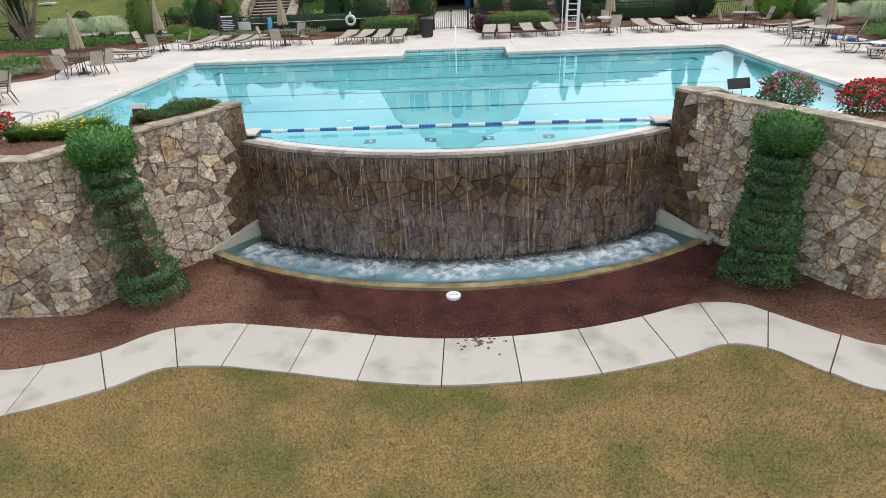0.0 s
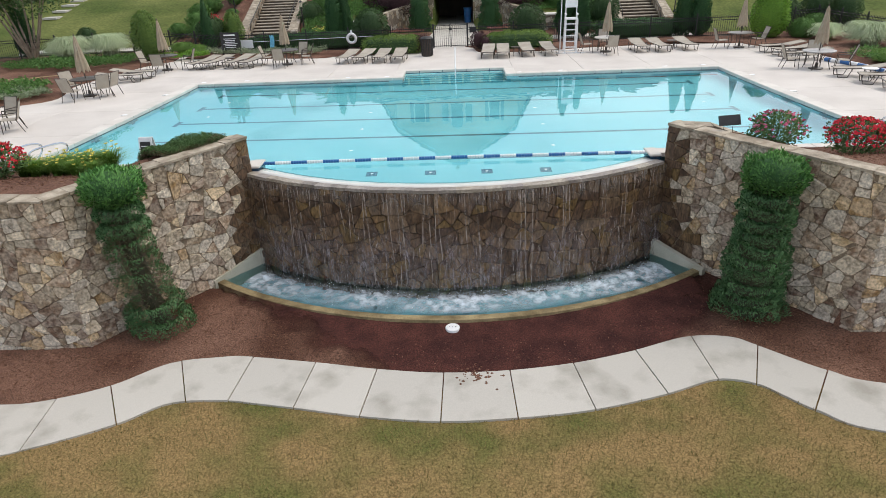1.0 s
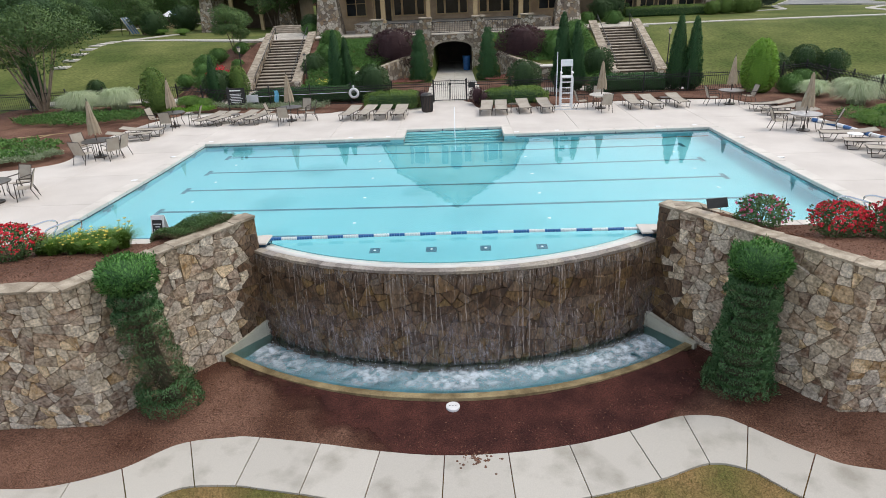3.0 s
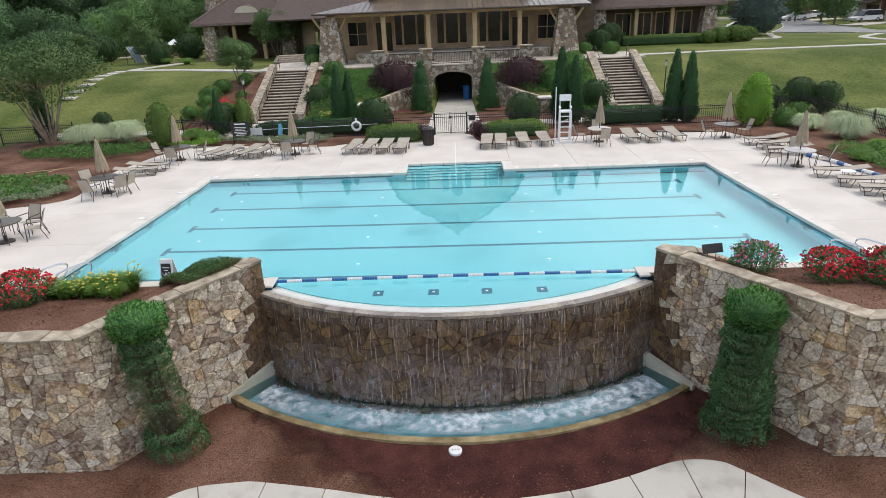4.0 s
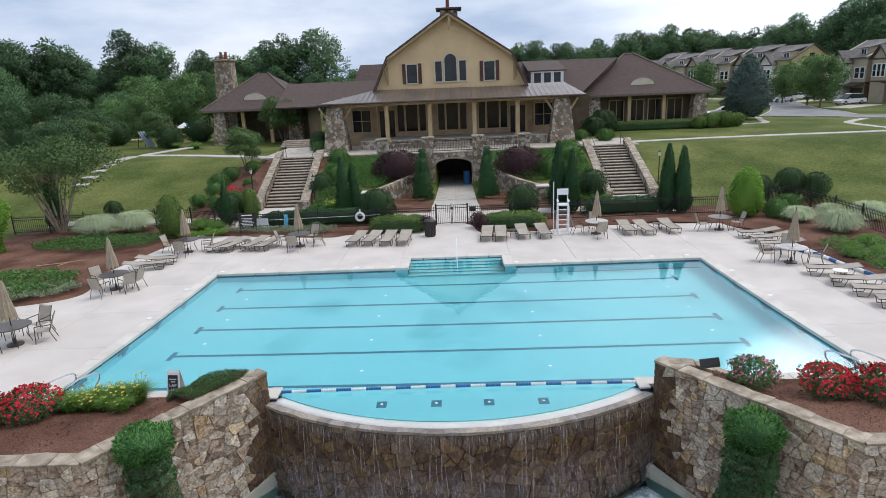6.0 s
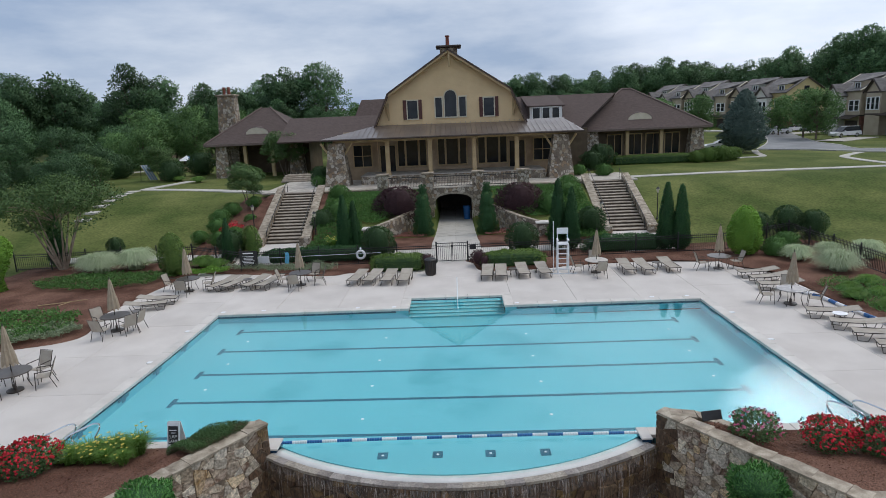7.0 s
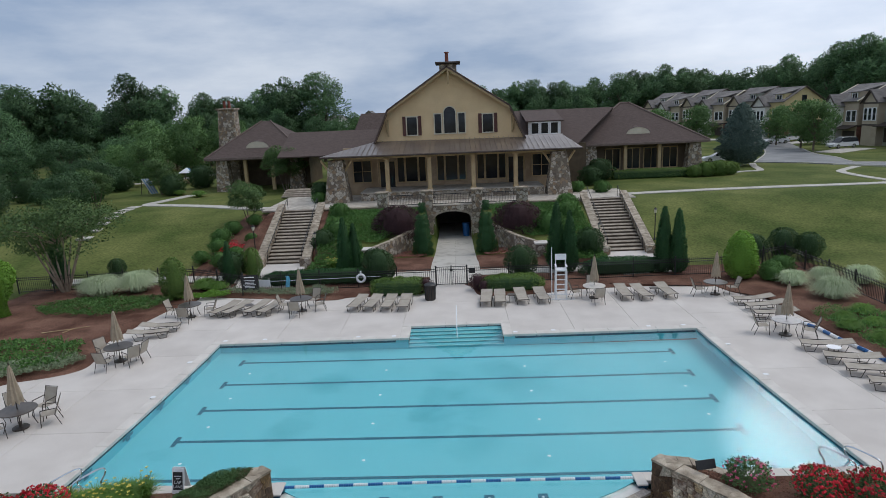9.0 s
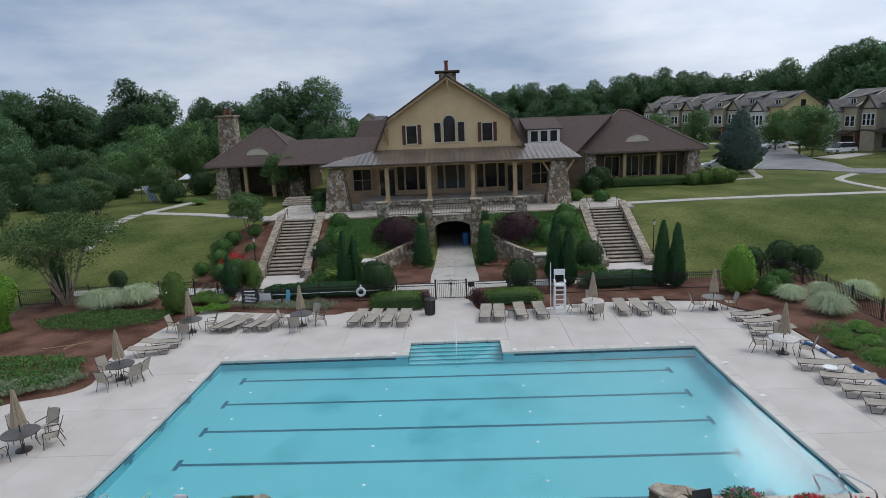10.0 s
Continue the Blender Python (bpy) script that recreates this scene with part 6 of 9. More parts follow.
stick = thing("fallen_stick", "pale broken cane lying on the mulch", "stick", (-20.6, 2.6, 0.13))
part("cane", MB().tube([(-1.1, -0.35, 0.01), (0.1, 0.0, 0.03), (1.0, 0.5, 0.02)], 0.03, 5, True, 0.015).tube([(0.3, 0.1, 0.02), (0.1, -0.5, 0.02)], 0.02, 5), M_TAN, stick)

# ---- fence ----
picket = MB().box(-0.0095, 0.0095, -0.0095, 0.0095, 0.06, 1.16).add([(-0.0095, -0.0095, 1.16), (0.0095, -0.0095, 1.16), (0.0095, 0.0095, 1.16), (-0.0095, 0.0095, 1.16), (0, 0, 1.21)], [(0, 1, 4), (1, 2, 4), (2, 3, 4), (3, 0, 4)]).mesh("picket", M_BLACK)
fpost = MB().cbox(-0.035, 0.035, -0.035, 0.035, -0.1, 1.28, 0.006).add([(-0.045, -0.045, 1.28), (0.045, -0.045, 1.28), (0.045, 0.045, 1.28), (-0.045, 0.045, 1.28), (0, 0, 1.34)], [(0, 1, 4), (1, 2, 4), (2, 3, 4), (3, 0, 4)]).mesh("post", M_BLACK)
rails = {}


def fence_run(p, q, z0=0.0, z1=0.0, group="fence panels round the pool"):
    L = math.hypot(q[0] - p[0], q[1] - p[1])
    m = max(1, round(L / 2.4))
    rz = math.degrees(math.atan2(q[1] - p[1], q[0] - p[0]))
    w = L / m
    key = round(w, 3)
    if key not in rails:
        rails[key] = [MB().box(0.03, w - 0.03, -0.016, 0.016, z, z + 0.035).mesh("rail", M_BLACK) for z in (0.12, 0.92, 1.06)]
    for k in range(m):
        f = thing("fence_panel", "black metal picket fence panel with pointed pickets", "fence", (lerp(p[0], q[0], k / m), lerp(p[1], q[1], k / m), lerp(z0, z1, k / m)), rz, group)
        part("post", fpost, None, f)
        for r in rails[key]:
            part("rail", r, None, f)
        c = round(w / 0.125)
        for i in range(1, c):
            part("picket", picket, None, f, loc=(w * i / c, 0, 0))
        if k == m - 1:
            part("post", fpost, None, f, loc=(w, 0, 0))


fence_run((-13.3, 9.05), (-1.2, 9.05))
fence_run((0.75, 9.05), (16.2, 9.3))
fence_run((16.2, 9.3), (21.7, 11.9))
fence_run((21.7, 11.9), (21.65, -5.0))
fence_run((-29.0, 10.9), (-17.5, 11.6))
fence_run((-17.5, 11.6), (-13.3, 9.05))
gate = thing("gate", "black metal double gate across the walk", "gate", (-1.2, 9.05, 0))
for x0 in (0.03, 0.99):
    leaf = part("gate_leaf", MB().box(x0, x0 + 0.035, -0.02, 0.02, 0.05, 1.3).box(x0 + 0.895, x0 + 0.93, -0.02, 0.02, 0.05, 1.3).box(x0, x0 + 0.93, -0.016, 0.016, 0.1, 0.135).box(x0, x0 + 0.93, -0.016, 0.016, 1.2, 1.235).box(x0, x0 + 0.93, -0.016, 0.016, 1.02, 1.05), M_BLACK, gate)
    for i in range(1, 8):
        part("picket", picket, None, leaf, loc=(x0 + 0.93 * i / 8, 0, 0))
part("latch", MB().cbox(0.9, 1.06, -0.04, -0.02, 0.95, 1.1, 0.01), M_BLACK, gate)

# ---- lane rope ----
rope = thing("lane_rope", "floating lane rope of blue and white discs across the pool", "lane rope")
part("cable", MB().tube([(lerp(-5.15, 5.15, k / 20), -11.98 + 0.06 * math.sin(math.pi * k / 20), -0.015) for k in range(21)], 0.012, 5), M_BLUE, rope)
disc = [MB().lathe([(0.02, -0.034), (0.045, -0.028), (0.045, 0.028), (0.02, 0.034)], 9).mesh("float", m) for m in (M_BLUE, M_WHITE)]
for k in range(145):
    x = lerp(-5.1, 5.1, k / 144)
    part("float", disc[0 if k % 12 < 6 else 1], None, rope, loc=Matrix.Translation((x, -11.98 + 0.06 * math.sin(math.pi * k / 144), -0.01)) @ pose(0, 0, 0, 0, 90, 0))

# ---- drain lid and stains by the path ----
lid = thing("drain_lid", "round white plastic drain lid lying in the mulch", "drain lid", (-0.06, -15.98, LOW + 0.10))
part("lid", MB().lathe([(0.16, -0.1), (0.16, 0.02), (0.15, 0.03)], 20), M_WHITE, lid)
for x in (-0.07, 0, 0.07):
    part("vent_hole", MB().lathe([(0.014, 0), (0.012, 0.003)], 8, (x, 0, 0.0305)), M_BLACK, lid)
clod = MB()
for k in range(60):
    r, a = abs(rng.gauss(0, 0.16)), rng.uniform(0, 6.28)
    x, y, q = r * math.cos(a) * 1.6, r * math.sin(a), rng.uniform(0.02, 0.05)
    clod.add([(x - q, y, 0), (x, y - q, 0), (x + q, y, 0), (x, y + q, 0), (x, y, q * 0.6)], [(0, 1, 4), (1, 2, 4), (2, 3, 4), (3, 0, 4)])
solid("mulch_spill", clod, M_MULCH, "small spill of bark mulch on the footpath", "mulch", (0.42, -17.6, LOW + 0.02), kind="stuff")

# ---- lamps ----
M_LAMPGLASS = mat("lamp_glass", (0.6, 0.55, 0.42), (0.7, 0.64, 0.5), 4, 0.3, 0, 30)
for x, y, z, h in ((14.9, 17.2, 0.6, 2.5), (-15.0, 17.0, 0.5, 2.5), (-10.3, 16.4, 0.0, 2.4), (10.6, 16.4, 0.1, 2.2), (-44, 27, bank(-44, 27), 4.0)):
    lp = thing("garden_lamp", "black post lamp with a pale lantern", "lamp post", (x, y, z), group="garden lamps")
    part("post", MB().lathe([(0.10, 0), (0.09, 0.2), (0.04, 0.28), (0.035, h - 0.4), (0.05, h - 0.38)], 8), M_BLACK, lp)
    part("lantern", MB().lathe([(0.07, h - 0.38), (0.12, h - 0.12), (0.11, h - 0.1)], 6), M_LAMPGLASS, lp)
    part("lantern_roof", MB().lathe([(0.16, h - 0.1), (0.03, h + 0.02), (0.015, h + 0.08)], 6), M_BLACK, lp)


# ---- plants ----
L_JUN = leaf_mat("juniper_needles", (0.040, 0.12, 0.052), (0.20, 0.39, 0.16))
L_JUNTOP = leaf_mat("juniper_tips", (0.035, 0.13, 0.04), (0.20, 0.46, 0.12))
# juniper core: shade deep between the tiers is put into this dark colour
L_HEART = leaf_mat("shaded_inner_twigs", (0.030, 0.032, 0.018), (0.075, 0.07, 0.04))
L_BROWN = leaf_mat("dry_needles", (0.120, 0.102, 0.060), (0.240, 0.192, 0.108))
L_BOX = leaf_mat("boxwood_leaves", (0.056, 0.130, 0.029), (0.244, 0.356, 0.082))
L_DARK = leaf_mat("holly_leaves", (0.020, 0.054, 0.020), (0.085, 0.162, 0.054))
L_LIME = leaf_mat("bright_shrub_leaves", (0.10, 0.25, 0.03), (0.33, 0.55, 0.09))
L_ARB = leaf_mat("arborvitae_leaves", (0.020, 0.076, 0.031), (0.076, 0.187, 0.060))
L_PURPLE = leaf_mat("purple_maple_leaves", (0.030, 0.015, 0.018), (0.105, 0.046, 0.050))
L_GRASS = leaf_mat("ornamental_grass", (0.26, 0.36, 0.18), (0.80, 0.86, 0.60))
L_DAY = leaf_mat("daylily_leaves", (0.081, 0.184, 0.029), (0.230, 0.391, 0.081))
L_ROSE = leaf_mat("rose_leaves", (0.040, 0.10, 0.036), (0.17, 0.29, 0.10))
L_RED = leaf_mat("rose_petals", (0.62, 0.015, 0.035), (0.90, 0.08, 0.11))
L_MAGENTA = leaf_mat("pink_rose_petals", (0.60, 0.06, 0.16), (0.88, 0.28, 0.42))
L_YEL = leaf_mat("daylily_petals", (0.68, 0.52, 0.08), (0.88, 0.76, 0.20))
L_PINK = leaf_mat("flowerbed_petals", (0.35, 0.10, 0.10), (0.55, 0.30, 0.22))
L_COVER = leaf_mat("ground_cover_leaves", (0.042, 0.12, 0.03), (0.165, 0.32, 0.078))
L_SAGE = leaf_mat("grey_green_leaves", (0.144, 0.192, 0.108), (0.360, 0.420, 0.264))
L_OAK = leaf_mat("oak_leaves", (0.030, 0.075, 0.036), (0.16, 0.29, 0.12), plant=0.38)
L_TREE = leaf_mat("young_tree_leaves", (0.050, 0.125, 0.040), (0.23, 0.39, 0.13), plant=0.28)
L_MYRT = leaf_mat("crape_myrtle_leaves", (0.036, 0.088, 0.030), (0.19, 0.30, 0.10), plant=0.25)
L_SPRUCE = leaf_mat("evergreen_needles", (0.055, 0.10, 0.085), (0.20, 0.28, 0.235))
M_BARK = mat("grey_bark", (0.10, 0.075, 0.055), (0.19, 0.15, 0.115), 3, 0.95, 0.5, 25, grain=0.2)
M_PALEBARK = mat("smooth_pale_bark", (0.24, 0.18, 0.13), (0.36, 0.29, 0.22), 3, 0.8, 0.2, 20, grain=0.15)


def leaf(mb, p, d, size, wide, rng, out=None):
    """One pointed leaf at p along d; out: which way the foliage faces there."""
    u = d.cross(Vector((rng.uniform(-1, 1), rng.uniform(-1, 1), rng.uniform(-1, 1))))
    if u.length < 1e-3:
        u = Vector((1, 0, 0))
    u.normalize()
    o = len(mb.v)
    a, b = p + d * (0.5 * size) + u * (wide * size * 0.5), p + d * (0.5 * size) - u * (wide * size * 0.5)
    if out is not None:
        if u.cross(d).dot(out) < 0:   # the face looks the way the foliage does
            a, b = b, a
        m = (out + 0.35 * u.cross(d) * (1 if u.cross(d).dot(out) > 0 else -1)).normalized()
        mb.n += [tuple(m)] * 4
    mb.v += [tuple(p), tuple(a), tuple(p + d * size), tuple(b)]
    mb.f.append((o, o + 1, o + 2, o + 3))


def shell(mb, rng, n, radius, z0, z1, size, wide=0.5, inner=0.65, up=0.3, rough=0.12, c=(0, 0), freq=2.0, seed=0.0):
    """Leaves in the outer part of a turned body; radius(t) gives its outline."""
    rmax = max(radius(k / 20) for k in range(21))
    made = 0
    while made < n:
        t = rng.random()
        r0 = radius(t)
        if rng.random() > (r0 / rmax) * 0.85 + 0.15:
            continue
        a = rng.uniform(0, 2 * math.pi)
        k = 1 - (1 - inner) * rng.random() ** 1.6
        z = lerp(z0, z1, t)
        bump = 1 + rough * 2 * noise.noise((math.cos(a) * freq + seed, math.sin(a) * freq, z * freq))
        r = r0 * k * bump
        p = Vector((c[0] + r * math.cos(a), c[1] + r * math.sin(a), z + rng.uniform(-0.04, 0.04)))
        d = Vector((math.cos(a), math.sin(a), up + (t - 0.5) * 1.2)) + Vector((rng.gauss(0, 0.5), rng.gauss(0, 0.5), rng.gauss(0, 0.4)))
        leaf(mb, p, d.normalized(), size * rng.uniform(0.6, 1.3), wide, rng, Vector((math.cos(a), math.sin(a), 0.35 + (t - 0.5) * 1.6)).normalized())
        made += 1


def core(radius, z0, z1, f=0.72, n=12, k=10):
    """A dark inner body that stops one looking through a dense shrub."""
    return MB().lathe([(max(0.01, radius(i / k) * f), lerp(z0, z1, i / k)) for i in range(k + 1)], n)


def egg(r, p=0.5):
    return lambda t: r * math.sqrt(max(0.0, 1 - ((t - p) / (1 - p if t > p else p)) ** 2)) * 0.999 + 0.01


def cone(r, sharp=0.85):
    return lambda t: r * (min(1.0, t / 0.12) ** 0.5) * max(0.0, 1 - max(0.0, t - 0.1) / 0.9) ** sharp + 0.01


def shrub(name, label, category, radius, h, n, size, m, z0=0.0, wide=0.5, up=0.3, rough=0.12, seed=1, group="", trunk=False):
    rng = random.Random(seed)
    ob = thing(name, label, category, group=group)
    mb = MB()
    shell(mb, rng, n, radius, z0, h, size, wide, 0.62, up, rough, seed=seed)
    cr = part("crown", mb, m, ob)
    part("inner_growth", core(radius, z0 + 0.03, h * 0.97, 0.60), m, cr)
    part("stem", MB().tube([(0, 0, -0.1), (0, 0, max(0.15, z0 + 0.2 * h))], 0.04, 6), M_BARK, ob)
    return ob


def place(proto, spots, base=None):
    """Sets a plant at its first spot and copies it to the rest: (x, y, z, turn, scale)."""
    for i, (x, y, z, rz, sc) in enumerate(spots):
        ob = proto if i == 0 else copy_thing(proto, Matrix())
        ob.matrix_basis = pose(x, y, z, 0, 0, rz) @ Matrix.Scale(sc, 4)


# tiered junipers before the wing walls
def tier_radius(tiers, r0, r1, top):
    def f(t):
        body = lerp(r0, r1, t)
        if t > 1 - top:
            q = (t - (1 - top)) / top
            return (r1 * 1.12) * math.sqrt(max(0.0, 1 - (2 * q - 1) ** 2 * 0.9)) + 0.02
        w = abs(math.sin(math.pi * t / (1 - top) * tiers))
        return body * (0.62 + 0.42 * w ** 0.5)
    return f


def juniper(seed, x, y, h, tiers, r0, r1, lean, thin, label):
    """Stacked tiers of upturned needles round a thin stem, parted by bare gaps, with a clipped ball on top."""
    rng = random.Random(seed)
    ob = thing("tiered_juniper", label, "topiary", (x, y, LOW + 0.03), group="clipped junipers before the wing walls")

    def axis(z):
        return lean * ((z / h) ** 2 * 0.6 - z / h)

    ball = 0.42
    body = h - 2 * ball + 0.06
    sp = body / tiers
    for k in range(tiers):
        zc = sp * (k + 0.5)
        bare = thin and 0.2 < (k + 0.5) / tiers < 0.75
        r = lerp(r0, r1, ((k + 0.5) / tiers) ** 0.85) * rng.uniform(0.94, 1.06) * (0.86 if bare else 1.0)
        mb = MB()
        dip, turn = rng.uniform(0.02, 0.05), rng.uniform(0, 6.283)
        for q in range(3600 if not bare else 1500):
            a = rng.uniform(0, 6.283)
            lump = 1 + 0.20 * noise.noise((math.cos(a) * 2.6 + seed, math.sin(a) * 2.6, k * 1.7)) + 0.10 * noise.noise((math.cos(a) * 7 + seed, math.sin(a) * 7, k * 1.7))
            if bare and noise.noise((math.cos(a) * 1.3 + seed, math.sin(a) * 1.3, k * 3.1)) < -0.05 and rng.random() < 0.85:
                continue   # patches where the tier has died back
            ph = rng.uniform(-0.9, 2.5)
            deep = rng.random() ** 2 * 0.22
            rr = r * lump * (0.74 + (0.26 - deep) * math.cos(ph))
            z = zc + 0.34 * sp * (1 - deep) * math.sin(ph) * (0.85 + 0.3 * lump) + dip * math.sin(a + turn) + rng.gauss(0, 0.006)
            p = Vector((axis(z) + rr * math.cos(a), rr * math.sin(a), z))
            out = Vector((math.cos(a) * math.cos(ph), math.sin(a) * math.cos(ph), math.sin(ph) + 0.15)).normalized()
            d = (out * 0.6 + Vector((0, 0, 0.7)) + Vector((rng.gauss(0, 0.3), rng.gauss(0, 0.3), rng.gauss(0, 0.25)))).normalized()
            leaf(mb, p, d, rng.uniform(0.035, 0.07), 0.42, rng, out)
        tagged(part("tier", mb, L_JUN, ob), kind="stuff")
    tip = MB()
    zb, rb = h - ball, r1 * 1.2
    for q in range(5600):
        v = Vector((rng.gauss(0, 1), rng.gauss(0, 1), rng.gauss(0.15, 1))).normalized()
        sq = 1 / max(abs(v.z), math.hypot(v.x, v.y)) ** 0.45   # a ball clipped flat at the top and the sides
        g = sq * rng.uniform(0.8, 1.0) * (1 + 0.22 * noise.noise(tuple(v * 2.4 + Vector((seed, 0, 0)))) + 0.12 * noise.noise(tuple(v * 6)))
        z = zb + v.z * ball * g * 0.92
        p = Vector((axis(z) + v.x * rb * g, v.y * rb * g, z))
        leaf(tip, p, (v * 0.7 + Vector((rng.gauss(0, 0.35), rng.gauss(0, 0.35), rng.gauss(0.5, 0.3)))).normalized(), rng.uniform(0.045, 0.095), 0.38, rng, v)
    cr = part("crown", tip, L_JUNTOP, ob, "brighter green clipped top")
    heart = MB().lathe([(max(0.02, rb * 0.86 * math.sqrt(max(0.0, 1 - q * q))), zb + 0.34 * q) for q in (-0.95, -0.7, -0.35, 0, 0.35, 0.7, 0.95)], 10)
    heart.v = [(vx + axis(vz), vy, vz) for vx, vy, vz in heart.v]
    part("inner_crown", heart, L_ARB, cr)
    twigs = MB()
    for q in range(420 if thin else 160):   # bare brown branchlets in the gaps
        z, a = rng.uniform(0.1, 0.97) * body, rng.uniform(0, 6.283)
        rr = lerp(r0, r1, z / body) * rng.uniform(0.45, 0.9 if thin else 0.75)
        twigs.tube([(axis(z), 0, z - 0.05), (axis(z) + rr * math.cos(a), rr * math.sin(a), z + rng.uniform(-0.02, 0.12))], 0.007, 3, False, 0.003)
    part("brushwood", twigs, M_BARK, ob)
    if thin:
        dr = MB()
        for q in range(thin):
            z, a = rng.uniform(0.2, 0.8) * body, rng.uniform(0, 6.283)
            rr = lerp(r0, r1, z / body) * rng.uniform(0.3, 0.88)
            leaf(dr, Vector((axis(z) + rr * math.cos(a), rr * math.sin(a), z)), Vector((math.cos(a), math.sin(a), rng.gauss(0.4, 0.5))).normalized(), rng.uniform(0.05, 0.09), 0.2, rng)
        part("dry_foliage", dr, L_BROWN, ob, "thin brown inner needles")
    # solid dark core, coloured so that the gaps between tiers look shaded
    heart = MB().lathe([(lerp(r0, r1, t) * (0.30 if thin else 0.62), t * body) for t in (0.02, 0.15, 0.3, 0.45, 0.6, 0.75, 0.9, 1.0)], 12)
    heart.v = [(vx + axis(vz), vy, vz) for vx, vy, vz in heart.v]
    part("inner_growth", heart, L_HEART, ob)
    part("trunk", MB().tube([(0, 0, -0.1), (axis(h * 0.5), 0, h * 0.5), (axis(h * 0.9), 0, h * 0.9)], 0.06, 7), M_BARK, ob)


juniper(5, -6.72, -15.6, 3.88, 8, 0.74, 0.50, 0.80, 3200, "tall clipped tiered juniper, thin and browning at the middle")
juniper(6, 6.62, -15.35, 3.66, 10, 0.78, 0.50, -0.1, 0, "tall dense dark green clipped tiered juniper")


# roses
def rose(seed, r, h, blooms, spots, label, petals):
    rng = random.Random(seed)
    ob = thing("rose_bush", label, "rose bush", group="red rose bushes")
    mb, fl = MB(), MB()
    shell(mb, rng, 3400, egg(r, 0.55), 0.08, h, 0.07, 0.6, 0.35, 0.5, 0.38, freq=2.5, seed=seed)
    for k in range(blooms):
        t = rng.uniform(0.35, 1.0)
        a = rng.uniform(0, 6.283)
        rr = egg(r, 0.55)(t) * rng.uniform(0.75, 1.25)
        c = Vector((rr * math.cos(a), rr * math.sin(a), lerp(0.08, h, t) + 0.05))
        for j in range(9):
            d = Vector((rng.gauss(0, 1), rng.gauss(0, 1), rng.gauss(0.4, 0.7))).normalized()
            leaf(fl, c, d, rng.uniform(0.03, 0.066), 0.95, rng, (Vector((math.cos(a), math.sin(a), 0.6)) + d).normalized())
    part("foliage", mb, L_ROSE, ob)
    tagged(part("blossom_cover", fl, petals, ob, "clustered blossoms"), kind="stuff")
    for tip in ((0.1, 0.05, h * 0.7), (-0.15, 0, h * 0.7), (0, -0.15, h * 0.6)):
        part("cane", MB().tube([(0, 0, -0.1), tip], 0.015, 5), M_BARK, ob)
    place(ob, spots)


rose(1, 0.66, 1.0, 300, [(-10.95, -13.8, 0.25, 0, 0.95), (-12.2, -14.2, 0.2, 80, 1.0), (9.25, -13.65, 0.24, 40, 0.86), (10.3, -14.2, 0.25, 130, 1.0), (11.7, -14.2, 0.15, 220, 1.0)], "round bush rose covered in red blossoms", L_RED)
rose(2, 0.60, 0.95, 80, [(7.50, -13.42, 0.42, 0, 0.88)], "sparse bush rose with scattered pink-red blossoms", L_MAGENTA)


def blades(mb, rng, n, r, h, width, droop, lean=1.0):
    """Arching strap leaves out of one root."""
    for k in range(n):
        a = rng.uniform(0, 6.283)
        L, out = h * rng.uniform(0.55, 1.15), r * rng.uniform(0.2, 1.0) * lean
        base = Vector((rng.gauss(0, 0.08) * r, rng.gauss(0, 0.08) * r, 0))
        side = Vector((-math.sin(a), math.cos(a), 0)) * width
        o = len(mb.v)
        for i in range(4):
            t = i / 3
            p = base + Vector((math.cos(a) * out * t ** 1.4, math.sin(a) * out * t ** 1.4, L * (t - droop * t ** 2.6)))
            w = 1 - t * 0.9
            mb.v += [tuple(p - side * w), tuple(p + side * w)]
        mb.f += [(o + 2 * i, o + 2 * i + 1, o + 2 * i + 3, o + 2 * i + 2) for i in range(3)]


rng = random.Random(31)
day = thing("daylily", "clump of green strap-leaved daylilies with yellow flowers", "daylily", group="daylilies in the wall bed")
mb = MB()
blades(mb, rng, 460, 0.52, 0.68, 0.016, 0.42)
for k in range(7):
    fl = MB()
    c = Vector((rng.gauss(0, 0.22), rng.gauss(0, 0.22), rng.uniform(0.42, 0.62)))
    for j in range(6):
        a = j * 1.047
        leaf(fl, c, Vector((math.cos(a), math.sin(a), 0.5)).normalized(), 0.052, 0.6, rng)
    mb.tube([(c.x * 0.6, c.y * 0.6, 0), tuple(c)], 0.004, 3, False)
    part("flower", fl, L_YEL, day, "yellow lily flower")
part("leaves", mb, L_DAY, day)
place(day, [(-8.75 - 0.34 * k + rng.uniform(-0.1, 0.1), -12.62 - 0.05 * k + rng.uniform(-0.2, 0.2), bed_z(-8.5, -12.8), rng.uniform(0, 360), rng.uniform(0.85, 1.2)) for k in range(7)]
      + [(-8.9 - 0.5 * k, -13.1 + rng.uniform(-0.1, 0.1), bed_z(-8.5, -13.2), rng.uniform(0, 360), rng.uniform(0.8, 1.0)) for k in range(4)] + [(11.4, -13.2, 0.12, 0, 0.9), (-8.3, 14.2, 0.3, 20, 1.2), (-7.9, 14.6, 0.3, 90, 1.2), (-8.8, 14.3, 0.3, 200, 1.2), (-8.5, 13.7, 0.25, 10, 1.2), (-8.0, 14.0, 0.3, 260, 1.2)])


